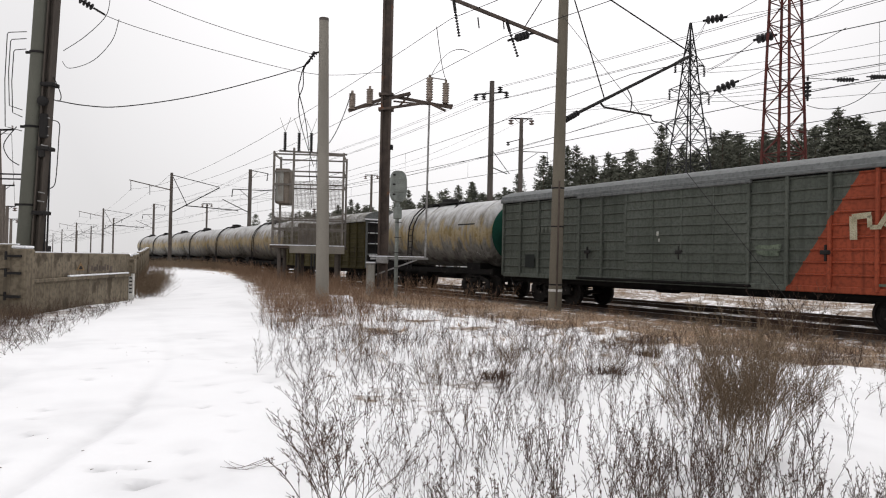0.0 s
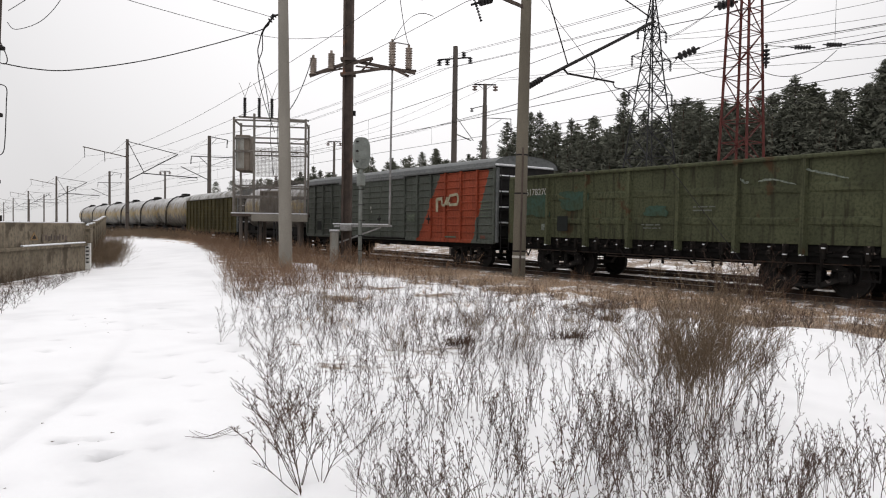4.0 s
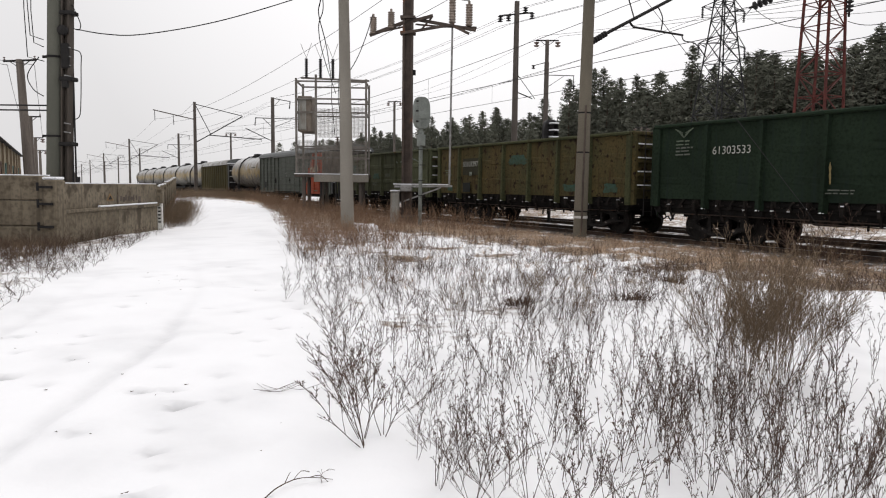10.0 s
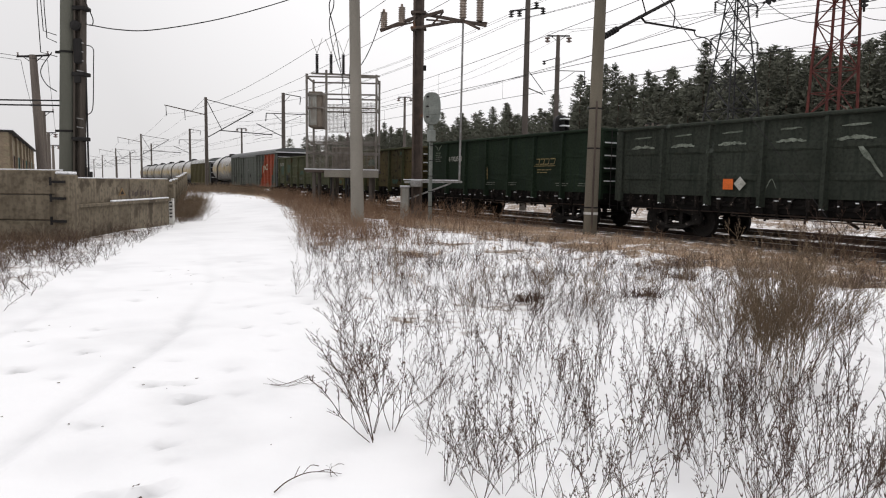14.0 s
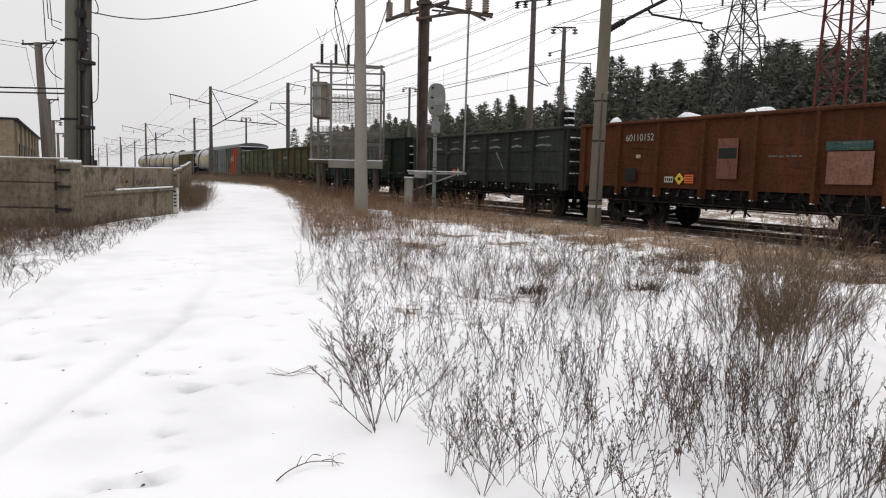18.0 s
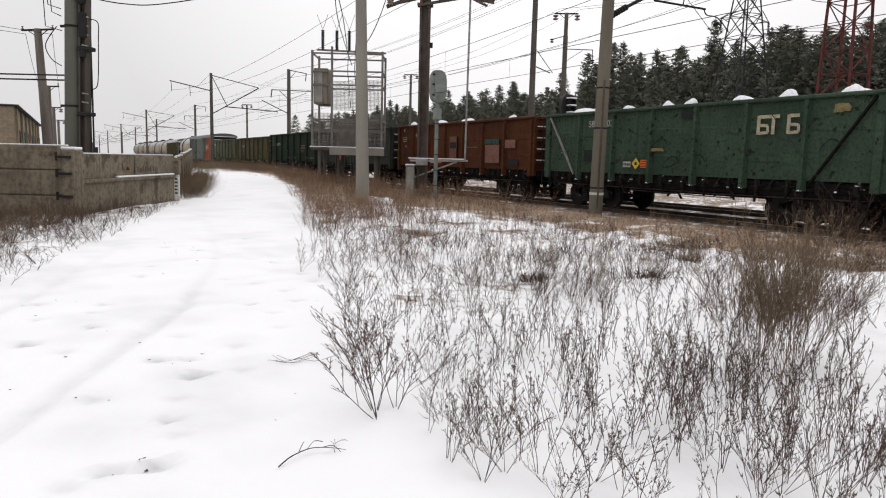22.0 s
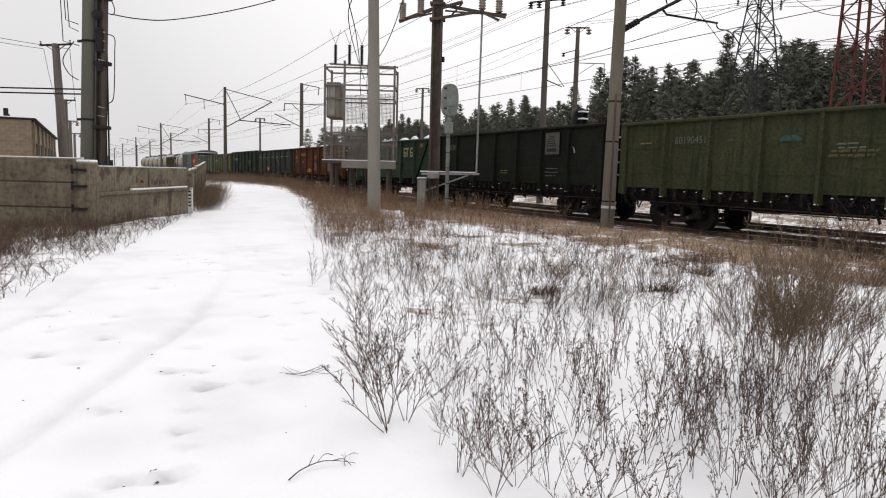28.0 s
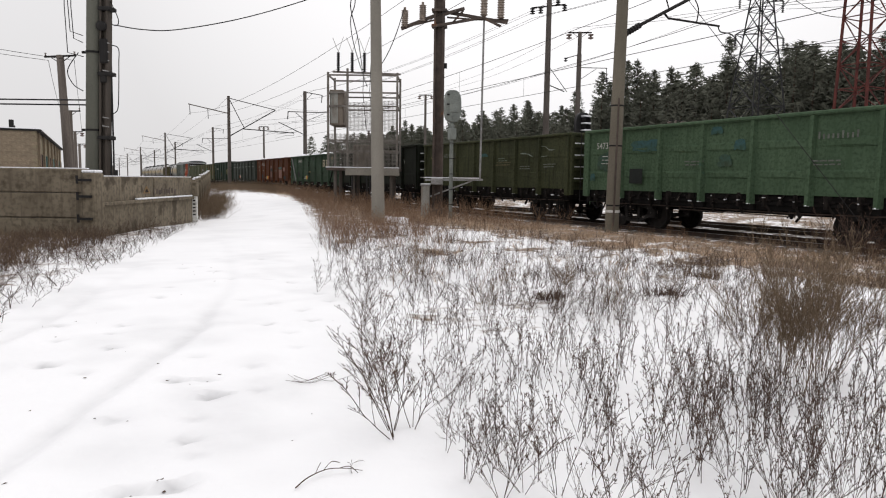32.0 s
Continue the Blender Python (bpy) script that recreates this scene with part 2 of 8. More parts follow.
SNOW_GROUND = ground_material()
SNOW = material("snow", (0.84, 0.85, 0.87), (0.76, 0.77, 0.8), scale=3, fine=25, rough=0.8, bump=0.2)
CONCRETE = material("pole_concrete", (0.178, 0.157, 0.122), (0.115, 0.1, 0.078), scale=1.2, fine=250, rough=0.9, stretch=(1, 1, 0.25))
CONCRETE_GREY = material("grey_concrete", (0.285, 0.263, 0.228), (0.2, 0.185, 0.158), scale=1.2, fine=250, rough=0.9, stretch=(1, 1, 0.25))
CONCRETE_DARK = material("weathered_concrete", (0.135, 0.118, 0.105), (0.085, 0.073, 0.065), scale=1.5, fine=250, rough=0.9, stretch=(1, 1, 0.3))
WALL_CONCRETE = material("fence_concrete", (0.2, 0.167, 0.122), (0.12, 0.098, 0.07), scale=1.1, fine=9, rough=0.94, bump=0.9, spots=(0.07, 0.056, 0.04), spot_at=0.57, spot_scale=1.7, streaks=(0.1, 0.082, 0.06))
STEEL_GREY = material("galvanised_steel", (0.36, 0.36, 0.36), (0.22, 0.21, 0.20), scale=5, rough=0.55, metal=0.3)
STEEL_RUST = material("rusty_steel", (0.125, 0.098, 0.082), (0.07, 0.056, 0.05), scale=3, fine=60, rough=0.85, metal=0.2, spots=(0.16, 0.085, 0.055))
STEEL_DARK = material("dark_steel", (0.03, 0.028, 0.027), (0.018, 0.017, 0.017), scale=3, rough=0.8, spec=0.15)
# dusty steel taken near black, with the shade under the wagons in its colour
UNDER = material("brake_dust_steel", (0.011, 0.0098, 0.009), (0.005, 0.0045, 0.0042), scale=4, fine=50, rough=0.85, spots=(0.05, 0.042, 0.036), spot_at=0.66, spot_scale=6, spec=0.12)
BOGIE = material("dusty_cast_steel", (0.026, 0.023, 0.021), (0.009, 0.008, 0.0075), scale=5, fine=40, rough=0.8, spots=(0.15, 0.13, 0.115), spot_at=0.62, spot_scale=7, spec=0.15)
LATCH = material("rusty_latch_steel", (0.022, 0.018, 0.0155), (0.008, 0.007, 0.0063), scale=6, fine=40, rough=0.85, spots=(0.17, 0.14, 0.12), spot_at=0.64, spot_scale=9, spec=0.12)
WHEEL = material("wheel_steel", (0.026, 0.022, 0.02), (0.012, 0.011, 0.010), scale=6, rough=0.75, spec=0.15)
RAIL_STEEL = material("rail_steel", (0.075, 0.052, 0.04), (0.045, 0.033, 0.028), scale=3, rough=0.6, metal=0.4)
RAIL_TOP = material("worn_rail_top", (0.3, 0.29, 0.28), (0.2, 0.19, 0.18), scale=5, rough=0.3, metal=0.9)
BALLAST = material("snowy_ballast", (0.13, 0.11, 0.095), (0.065, 0.055, 0.048), scale=9, fine=40, rough=0.95, bump=0.6, spots=(0.68, 0.68, 0.69), spot_at=0.54, spot_scale=2.6)
SLEEPER = material("sleeper_concrete", (0.15, 0.135, 0.12), (0.085, 0.077, 0.07), scale=4, rough=0.9)
PORCELAIN = material("brown_porcelain", (0.20, 0.15, 0.13), (0.12, 0.09, 0.08), scale=6, rough=0.3)
RUBBER_DARK = material("dark_polymer", (0.03, 0.028, 0.03), (0.02, 0.02, 0.02), scale=6, rough=0.5)
WIRE = material("weathered_wire", (0.025, 0.024, 0.024), (0.018, 0.017, 0.017), scale=1, fine=5, rough=0.85, bump=0, spec=0.2)
BARK = material("pine_bark", (0.11, 0.075, 0.055), (0.06, 0.045, 0.035), scale=3, fine=20, rough=0.95)
NEEDLES = material("pine_needles", (0.172, 0.176, 0.138), (0.128, 0.134, 0.106), scale=0.8, fine=6, rough=0.9, bump=0, vary=0.12, spec=0.05, island=0.1)
STALK = material("dry_weed_stalk", (0.095, 0.06, 0.044), (0.055, 0.036, 0.028), scale=3, fine=30, rough=0.95, bump=0, spec=0.2)
STALK_BROWN = material("brown_dry_stem", (0.27, 0.172, 0.112), (0.165, 0.104, 0.068), scale=1.5, fine=20, rough=0.95, bump=0, spec=0.2)
THICKET = material("olive_brown_twigs", (0.2, 0.145, 0.095), (0.13, 0.092, 0.062), scale=1.5, fine=20, rough=0.95, bump=0, spec=0.2)
STRAW = material("dry_grass_straw", (0.54, 0.4, 0.285), (0.35, 0.25, 0.17), scale=0.6, fine=8, rough=0.9, bump=0, spec=0.2)

# ---- ground ----
def smooth(a, b, x):
    k = np.clip((x - a) / (b - a), 0, 1)
    return k * k * (3 - 2 * k)


def path_edges(s):
    left = np.interp(s, (-10, 5, 11.5, 16, 21.6, 27, 42, 60, 80), (-4.0, -1.4, -0.1, 1.2, 2.7, 4.0, 6.6, 8.2, 10))
    right = np.interp(s, (-10, 2.9, 4.7, 6.3, 8, 11.4, 17.8, 30, 42, 60, 80), (1.0, 1.6, 2.0, 2.4, 2.85, 3.4, 5.2, 8.4, 10.6, 12, 13))
    return left, right


def wave(x, y, k):
    return np.sin(x * 1.7 * k + 0.8 * np.sin(y * 1.3 * k)) * np.sin(y * 1.9 * k + 0.9 * np.sin(x * 1.1 * k))


def rut_amount(x, y):
    """Two wheel tracks along the path."""
    c = np.interp(y, (0, 3.7, 6.7, 10, 15, 20, 30), (-2.3, -2.68, -3.0, -3.9, -6.0, -8.3, -12))
    k = 0.0
    for o, d in ((0.0, 1.0), (-1.72, 0.7)):
        w = x - c - o
        k = k + d * (np.exp(-((w / 0.09) ** 2)) - 0.25 * np.exp(-(((w - 0.18) / 0.08) ** 2)))
    return k * (1 - 0.75 * smooth(6.5, 9.5, y)) * (1 - smooth(13, 18, y)) * smooth(-1, 2, y)


def footprints():
    rnd = random.Random(31)
    out = [(-3.64, 5.3, 0.3, 0.04), (-4.53, 6.74, 0.4, 0.035), (-3.4, 5.85, 1.2, 0.03), (-2.43, 5.01, 0.2, 0.03), (-1.97, 4.69, 0.1, 0.045), (-1.78, 3.16, 0.4, 0.04), (-1.81, 3.88, 1.5, 0.03), (-1.98, 4.63, 0.5, 0.03), (-2.2, 5.06, 0.4, 0.03), (-1.58, 3.24, 0.8, 0.045), (-2.4, 4.97, 0.3, 0.02), (-3.63, 5.24, 0.2, 0.03), (-4.43, 12.85, 1.2, 0.03), (-2.41, 4.12, 1.3, 0.02)]
    for k in range(15):  # one trail of steps along the path
        y = 3.0 + k * 0.62
        x = -1.75 - 0.035 * (y - 3) ** 1.5 + (0.1 if k % 2 else -0.1)
        out.append((x + rnd.uniform(-0.06, 0.06), y, 1.75 + rnd.uniform(-0.3, 0.3), rnd.uniform(0.012, 0.028)))
    for k in range(26):
        y = rnd.uniform(3.2, 13)
        out.append((rnd.uniform(-4.2, -1.7) - 0.16 * (y - 4), y, rnd.uniform(0, 3.1), rnd.uniform(0.008, 0.03)))
    return out


PRINTS = footprints()


def ground_height(x, y):
    x, y = np.asarray(x, float), np.asarray(y, float)
    s, n = -SA * x + CA * y, CA * x + SA * y
    near = 1 - smooth(60, 140, np.hypot(x, y))
    left, right = path_edges(s)
    on = smooth(left - 0.5, left + 0.5, n) * (1 - smooth(right - 0.4, right + 0.4, n))
    z = 0.6 * smooth(24, 52, s) * (1 - smooth(56, 75, s)) * (1 - smooth(11.5, 14.3, n)) * smooth(-8, 2, n)
    z += near * (0.020 * wave(x, y, 0.45) + 0.007 * wave(x + 3, y, 1.6) * (1 + on) + 0.006 * wave(x, y + 5, 4.0))
    z += 0.05 * (1 - on) * near * smooth(0.5, 2.0, np.minimum(np.abs(n - left), np.abs(n - right))) * (wave(x + 7, y + 2, 0.8) + 0.4)
    z -= near * 0.034 * rut_amount(x, y)
    for fx, fy, fa, fd in PRINTS:  # footprints with a raised rim
        c, q = math.cos(fa), math.sin(fa)
        u, w = ((x - fx) * c + (y - fy) * q) / 0.12, (-(x - fx) * q + (y - fy) * c) / 0.05
        r = u * u + w * w
        z += 0.7 * fd * (np.exp(-((np.sqrt(r + 1e-9) - 1.45) ** 2) * 5) * 0.5 - np.exp(-r * r * 0.5))
    z += 0.17 * np.exp(-(((x - 5.2) / 1.5) ** 2) - (((y - 8.9) / 1.3) ** 2))
    # snow lies in lumps over the matted grass short of the railway
    lumps = smooth(8, 10.5, y) * (1 - smooth(17, 22, y)) * smooth(0.3, 1.5, n - right)
    z += lumps * (0.045 * np.clip(wave(x + 1, y + 4, 1.3), -0.4, 1) + 0.02 * wave(x, y, 3.2))
    flat = smooth(14.0, 15.2, n) * (1 - smooth(25, 27, n))
    return z * (1 - flat) - 0.19 * flat


def litter_amount(x, y):
    s, n = -SA * x + CA * y, CA * x + SA * y
    left, right = path_edges(s)
    out = np.maximum(left - n, n - right)
    k = (0.27 + 0.15 * smooth(5.0, 8.0, y)) * smooth(-0.2, 0.7, out) * (1 - smooth(60, 120, np.hypot(x, y)))
    k += 0.13 * smooth(9.6, 11.6, n) * (1 - smooth(15.0, 15.6, n))
    k += 0.16 * smooth(18, 26, s) * smooth(-0.2, 1.0, n - right) * (1 - smooth(15.0, 15.6, n))
    k += 0.06 * smooth(0.3, 1.5, left - n) * (1 - smooth(30, 50, s))
    k += 0.4 * smooth(44.5, 46.5, s) * (1 - smooth(75, 90, s)) * smooth(1, 3, n) * (1 - smooth(15.0, 15.6, n))
    k += 0.125 * smooth(19.6, 20.2, n) * (1 - smooth(30, 60, n))
    k += 0.04 * smooth(9.8, 11.8, n) * smooth(0.0, 1.2, n - right) * (1 - smooth(15.0, 15.6, n))
    k += 0.10 * (wave(x, y, 1.1) + 0.6 * wave(x + 2, y + 1, 2.3)) * smooth(8.5, 12, y) * smooth(0.0, 1.0, n - right) * (1 - smooth(17, 25, y))
    k -= 0.5 * np.exp(-(((x - 5.2) / 1.6) ** 2) - (((y - 8.7) / 1.5) ** 2))
    k -= 0.3 * np.exp(-(((x - 0.2) / 2.2) ** 2) - (((y - 12.5) / 1.6) ** 2))
    return k


def build_ground():
    grow = np.cumsum(0.055 * 1.06 ** np.arange(140))
    mid = np.arange(-5.5, 5.0, 0.055)
    xs = np.concatenate([mid[0] - grow[::-1], mid, mid[-1] + grow])
    deep = np.arange(2.6, 11.0, 0.055)
    back = np.cumsum(0.2 * 1.2 ** np.arange(38))
    ys = np.concatenate([deep[0] - back[::-1], deep, deep[-1] + grow])
    gx, gy = np.meshgrid(xs, ys)
    z = ground_height(gx, gy)
    v = np.stack([gx, gy, z], -1).reshape(-1, 3)
    h, w = gx.shape
    i = (np.arange(h - 1)[:, None] * w + np.arange(w - 1)[None]).reshape(-1)
    me = bulk("ground", v, np.stack([i, i + 1, i + 1 + w, i + w], 1), SNOW_GROUND)
    me.attributes.new("litter", "FLOAT", "POINT").data.foreach_set("value", litter_amount(gx, gy).astype(np.float32).ravel())
    # hollows of prints and ruts get their shade in the snow's colour, smears too
    prints = sum(np.exp(-(((gx - fx) / 0.075) ** 2) - (((gy - fy) / 0.055) ** 2)) * fd * 19 for fx, fy, fa, fd in PRINTS)
    smear = 0.16 * np.clip(wave(gx * 0.9 + 1, gy * 0.5, 1.3) + 0.6 * wave(gx, gy, 3.1), 0, 1) * (np.hypot(gx, gy) < 40)
    packed = np.clip(0.26 * np.clip(rut_amount(gx, gy), 0, 1) + prints + smear, 0, 0.9)
    me.attributes.new("packed", "FLOAT", "POINT").data.foreach_set("value", packed.astype(np.float32).ravel())
    me.polygons.foreach_set("use_smooth", np.ones(len(me.polygons), bool))
    tagged(new("ground", me), "snow-covered ground with dry litter showing through", "ground", kind="structure")


def build_track(n, name, label):
    """Ballast bed, sleepers and two rails from far behind the viewer to far ahead."""
    root = thing(name, label, "railway track", kind="structure")
    root.matrix_basis = pose(*at(0, n), 0, 0, TURN)
    bed = Shape()
    ss = [-60 + 2.0 * i for i in range(60)] + [60 + 20 * i for i in range(30)]
    prof = ((-2.3, -0.3), (-1.55, RAIL - 0.14), (1.55, RAIL - 0.14), (2.3, -0.3))
    bed.add([(s, y, z + 0.012 * math.sin(s * 2.1 + y * 3)) for s in ss for y, z in prof],
            [(i * 4 + k, i * 4 + 4 + k, i * 4 + 5 + k, i * 4 + 1 + k) for i in range(len(ss) - 1) for k in range(3)])
    part("ballast", bed, BALLAST, root)
    for side in (-0.76, 0.76):
        web = Shape().box(-60, 640, side - 0.07, side + 0.07, RAIL - 0.145, RAIL - 0.125).box(-60, 640, side - 0.012, side + 0.012, RAIL - 0.125, RAIL - 0.035)
        web.box(-60, 640, side - 0.036, side + 0.036, RAIL - 0.035, RAIL - 0.003).box(-60, 640, side - 0.03, side + 0.03, RAIL - 0.003, RAIL, slot=1)
        part("rail", web, [RAIL_STEEL, RAIL_TOP], root)
    if n < 20:
        sl = Shape().box(-0.13, 0.13, -1.35, 1.35, RAIL - 0.30, RAIL - 0.128, bevel=0.03).mesh("sleeper", SLEEPER)
        for i in range(150):
            part("sleeper", sl, None, root, m=pose(-14 + i * 0.55, 0, 0))


build_ground()
build_track(AXIS, "railway_track", "railway track with rusty rails on snowy ballast")
build_track(AXIS_2, "railway_track_far", "second railway track behind the passing train")


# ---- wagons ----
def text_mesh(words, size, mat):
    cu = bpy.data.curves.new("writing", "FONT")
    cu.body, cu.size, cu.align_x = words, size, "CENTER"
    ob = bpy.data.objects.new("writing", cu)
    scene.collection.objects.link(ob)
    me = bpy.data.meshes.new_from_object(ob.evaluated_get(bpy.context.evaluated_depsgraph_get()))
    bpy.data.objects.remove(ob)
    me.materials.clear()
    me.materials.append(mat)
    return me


PAINT_WHITE = material("faded_white_paint", (0.5, 0.5, 0.46), (0.3, 0.3, 0.27), scale=6, rough=0.8, bump=0)
PAINT_DIM = material("dim_white_paint", (0.145, 0.155, 0.132), (0.085, 0.092, 0.078), scale=6, rough=0.8, bump=0)
NEAR_SIDE = pose(0, 0, 0, 90, 0, 180)  # writing on the side that faces the viewer

WHEELSETS = []


def wheelset_mesh():
    sh = Shape()
    m = pose(0, 0, 0, 90, 0, 0)
    for sd in (-1, 1):
        y = sd * 0.76
        prof = [(0.10, 0.10), (0.17, 0.10), (0.17, 0.03), (0.40, 0.045), (0.40, 0.075), (0.475, 0.075), (0.475, -0.04), (0.505, -0.05), (0.505, -0.075), (0.40, -0.075), (0.38, -0.01), (0.17, -0.03), (0.17, -0.09), (0.10, -0.09)]
        sh.lathe([(r, h * -sd - y) for r, h in prof], 28, m)
    sh.lathe([(0.075, -1.1), (0.075, 1.1)], 12, m)
    for sd in (-1, 1):
        for k in range(3):  # bolts on the axle end
            a = k * 2.094
            sh.box(0.045 * math.cos(a) - 0.015, 0.045 * math.cos(a) + 0.015, sd * 1.11 - 0.015, sd * 1.11 + 0.015, 0.045 * math.sin(a) - 0.015, 0.045 * math.sin(a) + 0.015)
    return sh.mesh("wheelset", WHEEL, True)


def side_frame_mesh():
    """Cast three-piece bogie side frame with its spring nest and axle boxes."""
    sh = Shape()
    for sx in (-1, 1):
        sh.bar((sx * 0.26, 0, 0.86), (sx * 0.98, 0, 0.66), 0.15, 0.16)
        sh.bar((sx * 0.30, 0, 0.27), (sx * 0.80, 0, 0.46), 0.15, 0.13)
        sh.bar((sx * 0.30, 0, 0.25), (sx * 0.30, 0, 0.86), 0.15, 0.12, up=(1, 0, 0))
        sh.box(sx * 0.925 - 0.17, sx * 0.925 + 0.17, -0.10, 0.10, 0.36, 0.68, bevel=0.04)
        sh.box(sx * 0.925 - 0.10, sx * 0.925 + 0.10, -0.15, 0.12, 0.38, 0.58, bevel=0.03)
        for k in range(5):
            sh.lathe([(0.085, 0.30 + k * 0.075), (0.085, 0.335 + k * 0.075)], 10, pose(sx * 0.13, 0.03, 0))
    sh.box(-0.36, 0.36, -0.10, 0.10, 0.20, 0.29, bevel=0.03)
    sh.box(-0.30, 0.30, -0.09, 0.09, 0.82, 0.92, bevel=0.03)
    sh.box(-0.2, 0.2, -0.08, 0.14, 0.66, 0.80, bevel=0.03)
    return sh.mesh("side_frame", BOGIE)


WHEELSET_MESH, SIDE_FRAME_MESH = wheelset_mesh(), side_frame_mesh()
BOLSTER_MESH = Shape().box(-0.22, 0.22, -1.2, 1.2, 0.62, 0.80, bevel=0.04).box(-0.3, 0.3, -0.3, 0.3, 0.78, 0.9).mesh("bolster", UNDER)
COUPLER_MESH = Shape().box(-0.55, 0.2, -0.09, 0.09, 0.85, 1.05, bevel=0.03).box(0.12, 0.42, -0.2, 0.2, 0.80, 1.08, bevel=0.06).box(0.36, 0.52, -0.24, -0.08, 0.84, 1.04, bevel=0.04).mesh("coupler", UNDER)


def running_gear(root, pivot, half):
    for sx in (-1, 1):
        bogie = part("bogie", BOLSTER_MESH, None, root, m=pose(sx * pivot, 0, -RIDE))
        for sy in (-1, 1):
            part("side_frame", SIDE_FRAME_MESH, None, bogie, m=pose(0, sy * 1.02, 0, 0, 0, 0 if sy > 0 else 180))
        for ax in (-0.925, 0.925):
            w = part("wheelset", WHEELSET_MESH, None, bogie, m=pose(ax, 0, 0.475))
            WHEELSETS.append((w, ax))
        part("coupler", COUPLER_MESH, None, root, m=pose(sx * half, 0, 0, 0, 0, 0 if sx > 0 else 180))
        hose = Shape().tube([(sx * half, 0.42, 0.9), (sx * (half + 0.12), 0.42, 0.62), (sx * (half + 0.3), 0.36, 0.42), (sx * (half + 0.47), 0.3, 0.55)], 0.03, 6)
        part("air_hose", hose, RUBBER_DARK, root)


def hanging_gear(root, half):
    """Brake cylinder, reservoir and rods below the floor."""
    part("air_reservoir", Shape().lathe([(0.1, -0.45), (0.2, -0.4), (0.2, 0.4), (0.1, 0.45)], 14, pose(1.3, 0.55, 0.72, 0, 90, 0)), UNDER, root, smooth=True)
    part("brake_cylinder", Shape().lathe([(0.06, -0.6), (0.18, -0.55), (0.18, 0.1), (0.09, 0.18), (0.03, 0.2), (0.03, 0.9)], 14, pose(-0.9, 0.35, 0.74, 0, 90, 0)), UNDER, root, smooth=True)
    for p, q, w in (((-3.3, 0.2, 0.62), (3.3, 0.2, 0.66), 0.035), ((-3.2, -0.3, 0.6), (2.9, -0.25, 0.66), 0.035), ((0.2, 0.9, 0.78), (0.2, -0.9, 0.78), 0.05), ((-2.2, 1.0, 0.8), (-2.2, -1.0, 0.8), 0.05)):
        part("brake_rod", Shape().bar(p, q, w), LATCH, root)
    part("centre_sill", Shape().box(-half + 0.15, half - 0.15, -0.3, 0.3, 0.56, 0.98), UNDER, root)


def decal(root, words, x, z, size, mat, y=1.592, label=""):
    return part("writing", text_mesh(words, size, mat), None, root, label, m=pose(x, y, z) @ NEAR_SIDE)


def patch(root, name, x, z, w, h, mat, y=1.59, label="", m=None):
    """A thin painted patch; paint patches and rubbed spots have a ragged outline, plates and bars a straight one."""
    if name not in ("paint_patch", "pale_patch", "ochre_patch", "scuff"):
        return part(name, Shape().box(-w / 2, w / 2, -0.002, 0.002, -h / 2, h / 2), mat, root, label, m=m or pose(x, y, z))
    rnd = random.Random(round(1000 * x + 77 * z))
    out = []
    for i in range(40):
        a = 2 * math.pi * (i + 0.5) / 40
        c, q = math.cos(a), math.sin(a)
        k = 1 / max(abs(c), abs(q)) ** 0.86
        jag = 1 - 0.09 * (1 + math.sin(3 * a + x)) * (1 + 0.4 * math.sin(7 * a + z)) - rnd.uniform(0, 0.13) * (2 if rnd.random() < 0.12 else 1)
        out.append((c * k * w / 2 * jag, q * k * h / 2 * jag))
    sh = Shape().add([(u, 0.002, v) for u, v in out] + [(u, -0.002, v) for u, v in out], [tuple(range(40))] + [(i, (i + 1) % 40, (i + 1) % 40 + 40, i + 40) for i in range(40)])
    return part(name, sh, mat, root, label, m=m or pose(x, y, z))


def lifted(paint):
    """The same paint brightened for posts and rails, as if they caught more light."""
    if paint.name + "_frame" in bpy.data.materials:
        return bpy.data.materials[paint.name + "_frame"]
    m = paint.copy()
    m.name = paint.name + "_frame"
    b = m.node_tree.nodes["Principled BSDF"]
    old = b.inputs["Base Color"].links[0].from_socket
    h = m.node_tree.nodes.new("ShaderNodeHueSaturation")
    h.inputs["Value"].default_value = 1.06
    m.node_tree.links.new(old, h.inputs["Color"])
    m.node_tree.links.new(h.outputs[0], b.inputs["Base Color"])
    return m


